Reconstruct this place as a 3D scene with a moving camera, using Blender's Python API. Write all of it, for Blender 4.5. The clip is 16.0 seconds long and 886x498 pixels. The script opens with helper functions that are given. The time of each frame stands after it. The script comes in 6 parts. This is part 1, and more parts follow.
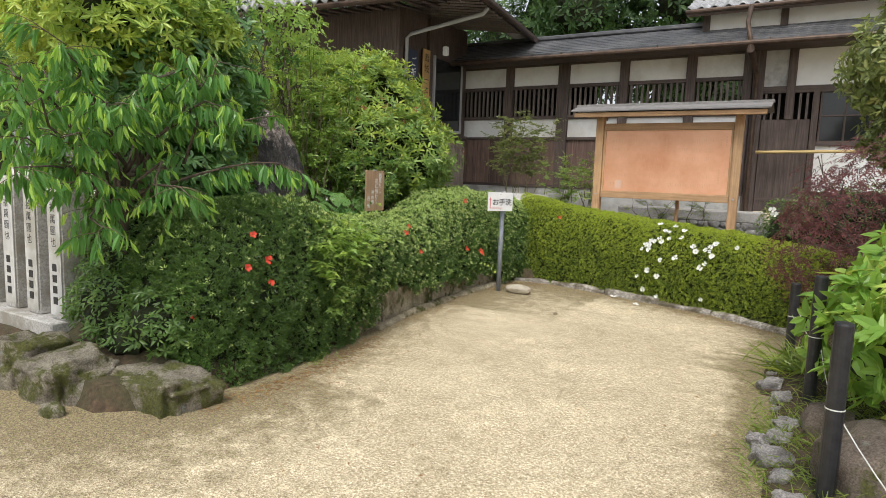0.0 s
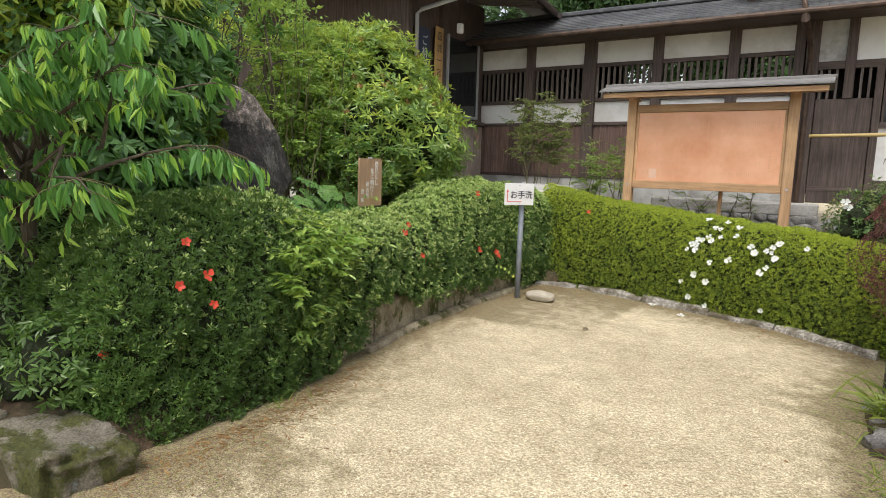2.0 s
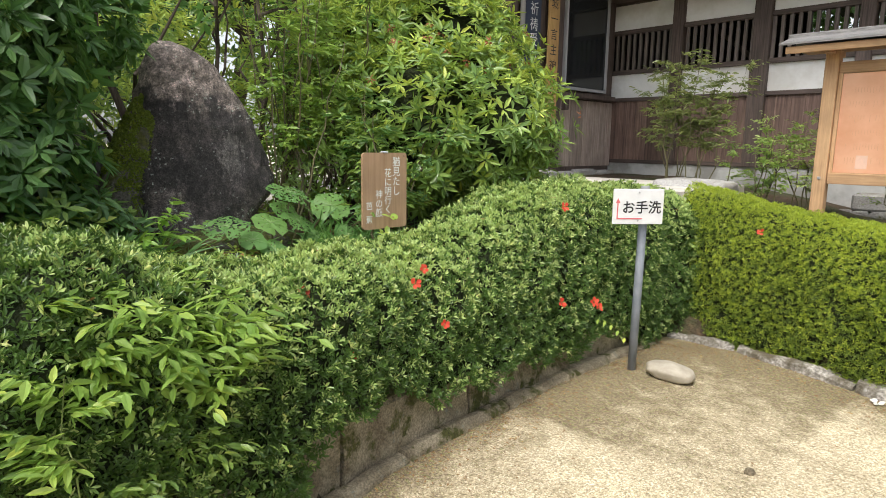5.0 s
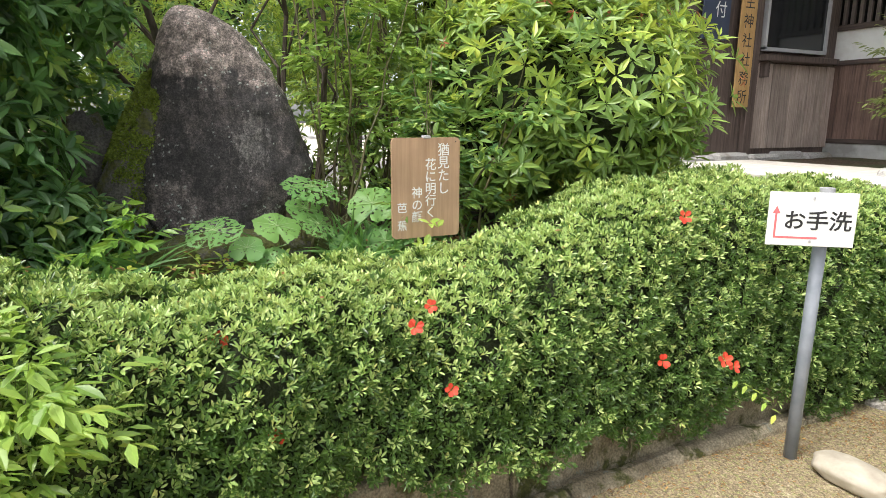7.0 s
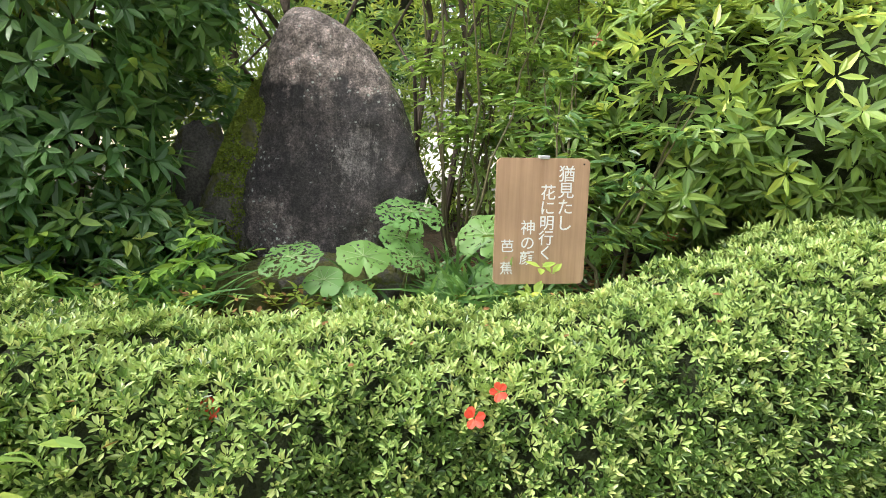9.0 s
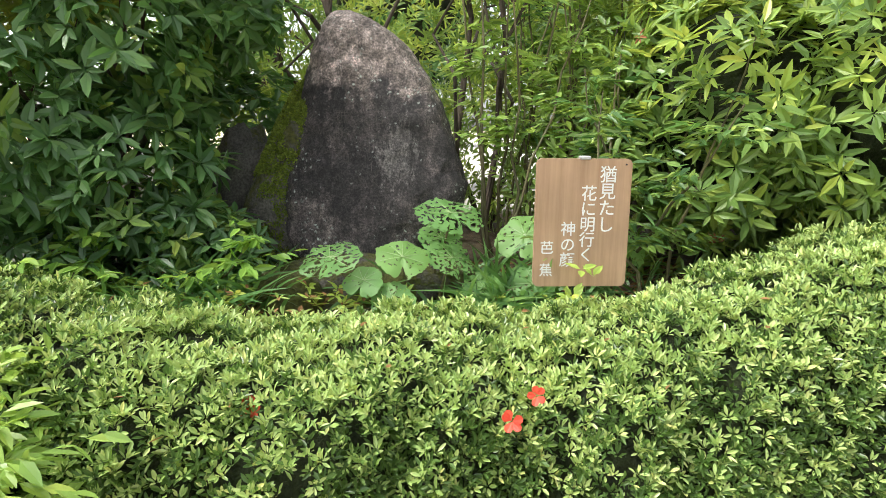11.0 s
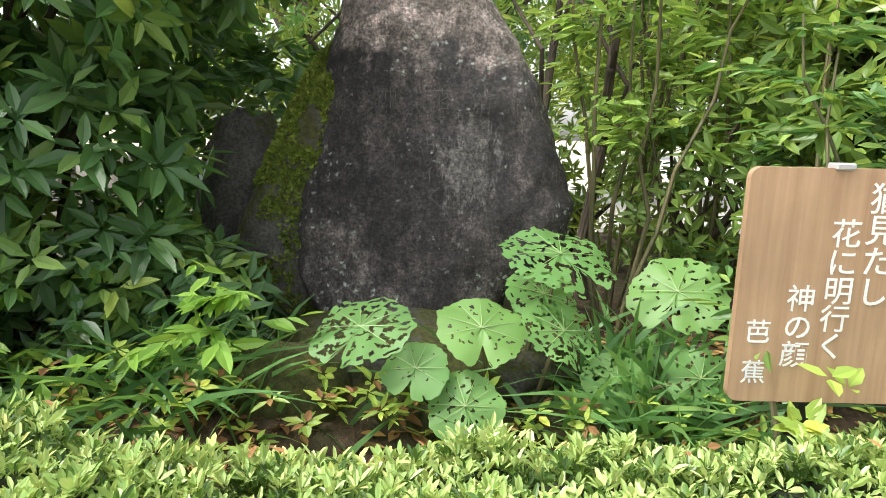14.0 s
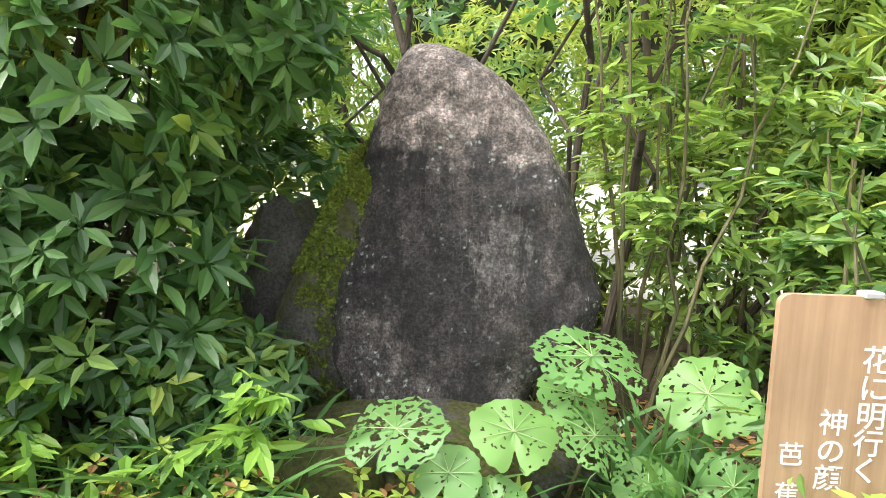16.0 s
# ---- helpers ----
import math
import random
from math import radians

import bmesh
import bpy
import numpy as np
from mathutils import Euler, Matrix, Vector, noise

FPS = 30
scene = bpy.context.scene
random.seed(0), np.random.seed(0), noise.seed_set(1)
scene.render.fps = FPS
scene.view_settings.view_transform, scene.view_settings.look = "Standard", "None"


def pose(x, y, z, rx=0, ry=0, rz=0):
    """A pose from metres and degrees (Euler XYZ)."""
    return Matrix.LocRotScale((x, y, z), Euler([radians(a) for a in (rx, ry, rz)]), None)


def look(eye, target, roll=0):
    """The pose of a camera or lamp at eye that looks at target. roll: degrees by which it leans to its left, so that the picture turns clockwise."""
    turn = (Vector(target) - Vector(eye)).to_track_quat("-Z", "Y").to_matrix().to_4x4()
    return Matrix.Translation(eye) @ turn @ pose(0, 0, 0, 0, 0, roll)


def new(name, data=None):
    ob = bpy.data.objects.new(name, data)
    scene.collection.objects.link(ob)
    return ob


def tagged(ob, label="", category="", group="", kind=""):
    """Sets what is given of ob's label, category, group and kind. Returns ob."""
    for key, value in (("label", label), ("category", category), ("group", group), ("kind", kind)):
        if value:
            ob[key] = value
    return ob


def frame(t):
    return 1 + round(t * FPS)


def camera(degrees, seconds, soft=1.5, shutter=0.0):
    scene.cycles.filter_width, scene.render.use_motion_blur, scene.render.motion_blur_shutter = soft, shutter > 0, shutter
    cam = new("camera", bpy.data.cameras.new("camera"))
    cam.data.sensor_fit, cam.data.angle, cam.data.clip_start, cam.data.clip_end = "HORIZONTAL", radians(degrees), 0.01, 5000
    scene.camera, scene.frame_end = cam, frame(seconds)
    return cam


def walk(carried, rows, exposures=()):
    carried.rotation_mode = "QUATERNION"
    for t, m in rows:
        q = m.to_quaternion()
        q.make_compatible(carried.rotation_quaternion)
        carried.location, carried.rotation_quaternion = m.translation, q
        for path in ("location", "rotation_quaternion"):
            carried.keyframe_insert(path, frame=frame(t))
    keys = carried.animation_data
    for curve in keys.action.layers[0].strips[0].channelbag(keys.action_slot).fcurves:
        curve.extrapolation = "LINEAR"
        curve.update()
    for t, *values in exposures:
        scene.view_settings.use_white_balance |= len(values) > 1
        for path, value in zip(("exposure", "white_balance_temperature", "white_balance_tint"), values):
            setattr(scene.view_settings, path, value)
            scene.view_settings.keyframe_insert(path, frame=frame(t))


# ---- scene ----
cam = camera(71.6, 16.0, soft=0.65)
PATH = [
    (0, (1.341, 0.911, 1.573), (0.329, 2.62, 1.335), 2.0),
    (0.5, (1.213, 0.978, 1.561), (0.188, 2.678, 1.315), 1.7),
    (1, (1.187, 1.361, 1.552), (0.144, 3.049, 1.3), 1.3),
    (1.5, (1.056, 1.652, 1.514), (-0.001, 3.33, 1.254), 1.7),
    (2, (0.858, 1.994, 1.55), (-0.21, 3.663, 1.281), 1.6),
    (2.5, (0.803, 2.452, 1.589), (-0.268, 4.118, 1.314), 1.4),
    (3, (0.67, 2.824, 1.58), (-0.406, 4.486, 1.3), 1.5),
    (3.5, (0.527, 3.217, 1.598), (-0.548, 4.881, 1.326), 1.4),
    (4, (0.449, 3.714, 1.622), (-0.622, 5.38, 1.342), 1.5),
    (4.5, (0.125, 4.064, 1.617), (-1.021, 5.678, 1.333), 1.4),
    (5, (-0.099, 4.459, 1.657), (-1.515, 5.831, 1.323), 0.8),
    (5.2, (-0.151, 4.635, 1.673), (-1.671, 5.891, 1.337), 0.5),
    (7.3, (-0.58, 5.837, 1.686), (-2.35, 6.671, 1.272), 0.6),
    (7.5, (-0.664, 5.901, 1.679), (-2.442, 6.717, 1.266), 0.9),
    (8, (-0.904, 6.06, 1.723), (-2.739, 6.746, 1.318), 0.7),
    (8.5, (-0.975, 6.246, 1.726), (-2.892, 6.659, 1.332), 0.5),
    (9, (-0.96, 6.311, 1.707), (-2.908, 6.552, 1.321), 1.0),
    (11.5, (-0.972, 6.32, 1.713), (-2.929, 6.412, 1.312), 0.6),
    (12, (-1.18, 6.266, 1.677), (-3.135, 6.339, 1.26), 1.0),
    (12.5, (-1.492, 6.125, 1.685), (-3.451, 6.182, 1.288), 1.2),
    (13, (-1.736, 6.093, 1.698), (-3.696, 6.137, 1.306), 1.1),
    (13.5, (-1.956, 6.176, 1.676), (-3.918, 6.193, 1.286), 1.2),
    (14, (-2.022, 6.195, 1.65), (-3.988, 6.186, 1.283), 1.3),
    (14.5, (-2.045, 6.191, 1.649), (-4.01, 6.165, 1.279), 1.3),
    (15, (-2.069, 6.162, 1.748), (-4.027, 6.127, 1.34), 1.5),
    (15.5, (-2.009, 6.164, 1.819), (-3.981, 6.098, 1.494), 1.6),
    (16, (-1.99, 6.16, 1.818), (-3.974, 6.075, 1.582), 1.7),
]
walk(cam, [(t, look(eye, target, roll)) for t, eye, target, roll in PATH],
     [(0.0, 0.48), (2.5, 0.52), (4.5, 0.66), (5.0, 0.8), (7.5, 1.28), (9.0, 1.36), (11.5, 1.42), (13.0, 1.56), (14.5, 1.6), (15.0, 1.72), (15.5, 1.9), (16.0, 1.97)])

# ---- light ----
world = bpy.data.worlds.new("overcast_sky")
scene.world = world
world.use_nodes = True
wn = world.node_tree
wn.nodes.clear()
sky = wn.nodes.new("ShaderNodeTexSky")
sky.sky_type, sky.sun_disc = "NISHITA", False
sky.sun_elevation, sky.sun_rotation = radians(60), radians(166)
sky.air_density, sky.dust_density = 1.0, 3.0
hsv = wn.nodes.new("ShaderNodeHueSaturation")
hsv.inputs["Saturation"].default_value = 0.3
bgd = wn.nodes.new("ShaderNodeBackground")
bgd.inputs["Strength"].default_value = 0.148
wout = wn.nodes.new("ShaderNodeOutputWorld")
wn.links.new(sky.outputs[0], hsv.inputs["Color"])
wn.links.new(hsv.outputs[0], bgd.inputs["Color"])
wn.links.new(bgd.outputs[0], wout.inputs["Surface"])
sun = new("sun", bpy.data.lights.new("sun", "SUN"))
sun.data.energy, sun.data.angle, sun.data.color = 1.4, radians(22), (1.0, 0.96, 0.9)
sun.matrix_world = look((1.4, -5.8, 10.5), (0, 0, 0))


# ---- materials ----
def material(name):
    m = bpy.data.materials.new(name)
    m.use_nodes = True
    t = m.node_tree
    t.nodes.clear()
    out = t.nodes.new("ShaderNodeOutputMaterial")
    b = t.nodes.new("ShaderNodeBsdfPrincipled")
    t.links.new(b.outputs[0], out.inputs[0])
    return m, t, b, out


def node(t, kind, **sets):
    n = t.nodes.new(kind)
    for k, v in sets.items():
        n.inputs[k].default_value = v
    return n


def coords(t, stretch=(1, 1, 1)):
    c = t.nodes.new("ShaderNodeTexCoord")
    m = t.nodes.new("ShaderNodeMapping")
    m.inputs["Scale"].default_value = stretch
    t.links.new(c.outputs["Object"], m.inputs["Vector"])
    return m.outputs[0]


def noise_tex(t, vec, scale, detail=4.0, rough=0.6):
    n = node(t, "ShaderNodeTexNoise", Scale=scale, Detail=detail, Roughness=rough)
    t.links.new(vec, n.inputs["Vector"])
    return n.outputs["Fac"]


def ramp(t, fac, stops):
    r = t.nodes.new("ShaderNodeValToRGB")
    els = r.color_ramp.elements
    while len(els) < len(stops):
        els.new(0.5)
    for e, (p, c) in zip(els, stops):
        e.position, e.color = p, (*c, 1)
    t.links.new(fac, r.inputs[0])
    return r.outputs[0]


def mixed(t, fac, a, b, mode="MIX"):
    m = t.nodes.new("ShaderNodeMix")
    m.data_type, m.blend_type = "RGBA", mode
    for sock, v in ((m.inputs[0], fac), (m.inputs[6], a), (m.inputs[7], b)):
        if isinstance(v, (int, float)):
            sock.default_value = v
        elif isinstance(v, tuple):
            sock.default_value = (*v, 1)
        else:
            t.links.new(v, sock)
    return m.outputs[2]


def bump(t, b, height, strength, distance):
    n = node(t, "ShaderNodeBump", Strength=strength, Distance=distance)
    t.links.new(height, n.inputs["Height"])
    t.links.new(n.outputs[0], b.inputs["Normal"])


def leaf_material(name, dark, mid, light, through_colour, rough=0.42, through_part=0.3):
    """Leaf with its own tint per leaf, and some light coming through."""
    m, t, b, out = material(name)
    g = t.nodes.new("ShaderNodeNewGeometry")
    col = ramp(t, g.outputs["Random Per Island"], [(0.0, dark), (0.5, mid), (0.93, light), (1.0, (light[0] * 1.5, light[1] * 1.2, light[2]))])
    big = noise_tex(t, coords(t), 2.2, 3)
    col = mixed(t, 0.35, col, ramp(t, big, [(0.3, dark), (0.7, light)]))
    t.links.new(col, b.inputs["Base Color"])
    b.inputs["Roughness"].default_value = rough
    b.inputs["Specular IOR Level"].default_value = 0.45
    tr = t.nodes.new("ShaderNodeBsdfTranslucent")
    tr.inputs["Color"].default_value = (*through_colour, 1)
    ms = t.nodes.new("ShaderNodeMixShader")
    ms.inputs[0].default_value = through_part
    t.links.new(b.outputs[0], ms.inputs[1])
    t.links.new(tr.outputs[0], ms.inputs[2])
    t.links.new(ms.outputs[0], out.inputs[0])
    return m


def surface(name, stops, scale=6.0, detail=6.0, rough=0.8, metal=0.0, stretch=(1, 1, 1), bump_scale=60.0, bump_strength=0.4, bump_distance=0.004, per_piece=0.0, stain=None, stain_scale=1.2):
    """Noise-coloured surface with relief; per_piece shifts each object's brightness; stain: second colour in large patches."""
    m, t, b, out = material(name)
    vec = coords(t, stretch)
    col = ramp(t, noise_tex(t, vec, scale, detail), stops)
    if stain:
        f = ramp(t, noise_tex(t, coords(t), stain_scale, 5, 0.65), [(0.48, (0, 0, 0)), (0.62, (1, 1, 1))])
        col = mixed(t, f, col, stain)
    if per_piece:
        info = t.nodes.new("ShaderNodeObjectInfo")
        f = ramp(t, info.outputs["Random"], [(0, (1 - per_piece,) * 3), (1, (1 + per_piece,) * 3)])
        col = mixed(t, 1.0, col, f, "MULTIPLY")
    t.links.new(col, b.inputs["Base Color"])
    b.inputs["Roughness"].default_value = rough
    b.inputs["Metallic"].default_value = metal
    bump(t, b, noise_tex(t, vec, bump_scale, 5), bump_strength, bump_distance)
    return m


def plain(name, colour, rough=0.5, metal=0.0):
    m, t, b, out = material(name)
    n = noise_tex(t, coords(t), 18, 4)
    lo = tuple(c * 0.9 for c in colour)
    t.links.new(ramp(t, n, [(0.3, lo), (0.7, colour)]), b.inputs["Base Color"])
    b.inputs["Roughness"].default_value = rough
    b.inputs["Metallic"].default_value = metal
    return m


def gravel_material():
    m, t, b, out = material("decomposed_granite_gravel")
    vec = coords(t)
    v = node(t, "ShaderNodeTexVoronoi", Scale=150.0)
    t.links.new(vec, v.inputs["Vector"])
    sep = t.nodes.new("ShaderNodeSeparateColor")
    t.links.new(v.outputs["Color"], sep.inputs[0])
    grains = ramp(t, sep.outputs[0], [(0.0, (0.25, 0.20, 0.125)), (0.3, (0.45, 0.375, 0.25)), (0.7, (0.57, 0.485, 0.34)), (1.0, (0.78, 0.71, 0.56))])
    damp = ramp(t, noise_tex(t, vec, 0.8, 8, 0.72), [(0.34, (0.88, 0.86, 0.80)), (0.5, (1.04, 1.03, 0.99)), (0.64, (1.22, 1.22, 1.18))])
    col = mixed(t, 1.0, grains, damp, "MULTIPLY")
    scuff = ramp(t, noise_tex(t, vec, 7.0, 6, 0.75), [(0.36, (0.90, 0.88, 0.85)), (0.55, (1.08, 1.08, 1.08))])
    col = mixed(t, 1.0, col, scuff, "MULTIPLY")
    clots = ramp(t, noise_tex(t, vec, 42.0, 4, 0.8), [(0.36, (0.72, 0.69, 0.64)), (0.5, (1.0, 1.0, 1.0)), (0.64, (1.24, 1.25, 1.25))])
    col = mixed(t, 1.0, col, clots, "MULTIPLY")
    specks = ramp(t, noise_tex(t, vec, 26, 3), [(0.66, (0, 0, 0)), (0.72, (1, 1, 1))])
    col = mixed(t, mixed(t, 0.55, (0, 0, 0), specks), col, (0.25, 0.19, 0.11))
    at = t.nodes.new("ShaderNodeAttribute")
    at.attribute_name = "dirt"
    ma = node(t, "ShaderNodeMath")
    ma.operation = "MULTIPLY_ADD"
    t.links.new(noise_tex(t, vec, 6.0, 6, 0.75), ma.inputs[0])
    ma.inputs[1].default_value = 1.5
    t.links.new(at.outputs["Fac"], ma.inputs[2])
    earth = ramp(t, noise_tex(t, vec, 40, 4), [(0.3, (0.10, 0.075, 0.045)), (0.5, (0.22, 0.165, 0.095)), (0.64, (0.17, 0.18, 0.055))])
    earth = mixed(t, 1.0, earth, ramp(t, sep.outputs[0], [(0.0, (0.55,) * 3), (1.0, (1.7,) * 3)]), "MULTIPLY")
    rng_map = node(t, "ShaderNodeMapRange")
    t.links.new(ma.outputs[0], rng_map.inputs[0])
    rng_map.inputs[1].default_value, rng_map.inputs[2].default_value, rng_map.inputs[4].default_value = 0.86, 1.32, 0.9
    col = mixed(t, rng_map.outputs[0], col, earth)
    t.links.new(col, b.inputs["Base Color"])
    b.inputs["Roughness"].default_value = 0.95
    bump(t, b, v.outputs["Distance"], 0.8, 0.005)
    return m


def rock_material(name, low, high, moss=0.0, lichen=0.0):
    m, t, b, out = material(name)
    vec = coords(t)
    col = ramp(t, noise_tex(t, vec, 5, 10, 0.7), [(0.3, low), (0.72, high)])
    grit = ramp(t, noise_tex(t, vec, 90, 4), [(0.38, (0.68,) * 3), (0.62, (1.3,) * 3)])
    col = mixed(t, 1.0, col, grit, "MULTIPLY")
    if lichen:
        f = ramp(t, noise_tex(t, vec, 11, 6, 0.75), [(0.6, (0, 0, 0)), (0.66, (lichen,) * 3)])
        col = mixed(t, f, col, (0.36, 0.40, 0.36))
    if moss:
        f = ramp(t, noise_tex(t, vec, 4.5, 6, 0.7), [(0.62 - moss * 0.3, (0, 0, 0)), (0.7 - moss * 0.3, (1, 1, 1))])
        mossy = ramp(t, noise_tex(t, vec, 60, 3), [(0.3, (0.06, 0.064, 0.017)), (0.7, (0.16, 0.165, 0.04))])
        col = mixed(t, f, col, mossy)
    t.links.new(col, b.inputs["Base Color"])
    b.inputs["Roughness"].default_value = 0.9
    bump(t, b, noise_tex(t, vec, 18, 12, 0.8), 1.0, 0.045)
    return m


def wood_material(name, dark, light, along="z", rough=0.7, per_piece=0.12, metal=0.0):
    m, t, b, out = material(name)
    st = {"x": (0.6, 14, 14), "y": (14, 0.6, 14), "z": (14, 14, 0.6)}[along]
    vec = coords(t, st)
    grain = noise_tex(t, vec, 3.0, 8, 0.65)
    col = ramp(t, grain, [(0.32, dark), (0.68, light)])
    wear = ramp(t, noise_tex(t, coords(t), 2.5, 5), [(0.35, (0.82,) * 3), (0.7, (1.12,) * 3)])
    col = mixed(t, 1.0, col, wear, "MULTIPLY")
    info = t.nodes.new("ShaderNodeObjectInfo")
    col = mixed(t, 1.0, col, ramp(t, info.outputs["Random"], [(0, (1 - per_piece,) * 3), (1, (1 + per_piece,) * 3)]), "MULTIPLY")
    t.links.new(col, b.inputs["Base Color"])
    b.inputs["Roughness"].default_value = rough
    bump(t, b, grain, 0.35, 0.004)
    return m


def copper_material():
    m, t, b, out = material("copper_sheet")
    vec = coords(t, (1, 1, 1))
    col = ramp(t, noise_tex(t, vec, 1.3, 5, 0.6), [(0.3, (0.72, 0.33, 0.18)), (0.55, (0.86, 0.47, 0.29)), (0.75, (0.9, 0.56, 0.38))])
    t.links.new(col, b.inputs["Base Color"])
    b.inputs["Metallic"].default_value = 0.25
    b.inputs["Roughness"].default_value = 0.38
    return m


def monument_material():
    """Dark weathered stone: black rain streaks, a paler top, pale lichen spots."""
    m, t, b, out = material("weathered_monument_stone")
    vec = coords(t)
    base = ramp(t, noise_tex(t, vec, 6, 14, 0.88), [(0.37, (0.034, 0.029, 0.028)), (0.5, (0.10, 0.085, 0.08)), (0.62, (0.21, 0.178, 0.166))])
    streak = ramp(t, noise_tex(t, coords(t, (4, 4, 1.1)), 1.2, 9, 0.75), [(0.42, (0.2,) * 3), (0.58, (1, 1, 1))])
    soot = ramp(t, noise_tex(t, vec, 3.2, 9, 0.7), [(0.465, (0.12,) * 3), (0.535, (1, 1, 1))])
    streak = mixed(t, 1.0, streak, soot, "MULTIPLY")
    sep = t.nodes.new("ShaderNodeSeparateXYZ")
    t.links.new(vec, sep.inputs[0])
    add = node(t, "ShaderNodeMath")
    add.operation = "MULTIPLY_ADD"
    t.links.new(noise_tex(t, vec, 5, 5), add.inputs[0])
    add.inputs[1].default_value = 0.7
    t.links.new(sep.outputs[2], add.inputs[2])
    top_f = node(t, "ShaderNodeMapRange")
    t.links.new(add.outputs[0], top_f.inputs[0])
    top_f.inputs[1].default_value, top_f.inputs[2].default_value = 1.15, 1.23
    col = mixed(t, streak, (0.030, 0.027, 0.027), base)
    pale = ramp(t, noise_tex(t, vec, 14, 8, 0.8), [(0.38, (0.09, 0.074, 0.064)), (0.52, (0.24, 0.20, 0.178)), (0.66, (0.50, 0.41, 0.38))])
    col = mixed(t, top_f.outputs[0], col, pale)
    v = node(t, "ShaderNodeTexVoronoi", Scale=34.0)
    warp = node(t, "ShaderNodeTexNoise", Scale=45.0, Detail=4.0)
    t.links.new(vec, warp.inputs["Vector"])
    shift = node(t, "ShaderNodeVectorMath")
    shift.operation = "MULTIPLY"
    shift.inputs[1].default_value = (0.035, 0.035, 0.035)
    t.links.new(warp.outputs["Color"], shift.inputs[0])
    bent = node(t, "ShaderNodeVectorMath")
    t.links.new(vec, bent.inputs[0])
    t.links.new(shift.outputs[0], bent.inputs[1])
    t.links.new(bent.outputs[0], v.inputs["Vector"])
    sp = ramp(t, v.outputs["Distance"], [(0.12, (1, 1, 1)), (0.3, (0, 0, 0))])
    gate = ramp(t, noise_tex(t, vec, 4.2, 4, 0.7), [(0.50, (0, 0, 0)), (0.60, (1.0,) * 3)])
    col = mixed(t, mixed(t, 1.0, sp, gate, "MULTIPLY"), col, (0.42, 0.47, 0.42))
    gap = node(t, "ShaderNodeVectorMath")
    gap.operation = "SUBTRACT"
    t.links.new(vec, gap.inputs[0])
    gap.inputs[1].default_value = (0.0, 0.10, 0.50)
    flat = node(t, "ShaderNodeVectorMath")
    flat.operation = "MULTIPLY"
    flat.inputs[1].default_value = (0.0, 5.5, 3.6)
    t.links.new(gap.outputs[0], flat.inputs[0])
    far = node(t, "ShaderNodeVectorMath")
    far.operation = "LENGTH"
    t.links.new(flat.outputs[0], far.inputs[0])
    ragged = node(t, "ShaderNodeMath")
    ragged.operation = "MULTIPLY_ADD"
    ragged.inputs[1].default_value = 3.4
    t.links.new(noise_tex(t, coords(t, (3, 3, 1)), 6, 8, 0.75), ragged.inputs[0])
    t.links.new(far.outputs["Value"], ragged.inputs[2])
    rubbed = node(t, "ShaderNodeMapRange")
    t.links.new(ragged.outputs[0], rubbed.inputs[0])
    rubbed.inputs[1].default_value, rubbed.inputs[2].default_value, rubbed.inputs[3].default_value, rubbed.inputs[4].default_value = 2.02, 2.2, 0.6, 0.0
    col = mixed(t, rubbed.outputs[0], col, ramp(t, noise_tex(t, vec, 40, 8, 0.8), [(0.35, (0.08, 0.075, 0.07)), (0.65, (0.25, 0.235, 0.22))]))
    grit = ramp(t, noise_tex(t, vec, 110, 6, 0.7), [(0.38, (0.45,) * 3), (0.62, (1.7,) * 3)])
    col = mixed(t, 1.0, col, grit, "MULTIPLY")
    mottle = ramp(t, noise_tex(t, vec, 30, 10, 0.85), [(0.40, (0.5, 0.49, 0.49)), (0.5, (1.0, 1.0, 1.0)), (0.60, (1.65, 1.6, 1.58))])
    col = mixed(t, 1.0, col, mottle, "MULTIPLY")
    runs = ramp(t, noise_tex(t, coords(t, (16, 16, 1.0)), 1.5, 6, 0.7), [(0.40, (0.6,) * 3), (0.52, (1.1,) * 3)])
    col = mixed(t, 0.7, col, mixed(t, 1.0, col, runs, "MULTIPLY"))
    t.links.new(col, b.inputs["Base Color"])
    b.inputs["Roughness"].default_value = 0.7
    bump(t, b, noise_tex(t, vec, 22, 12, 0.8), 1.0, 0.03)
    return m


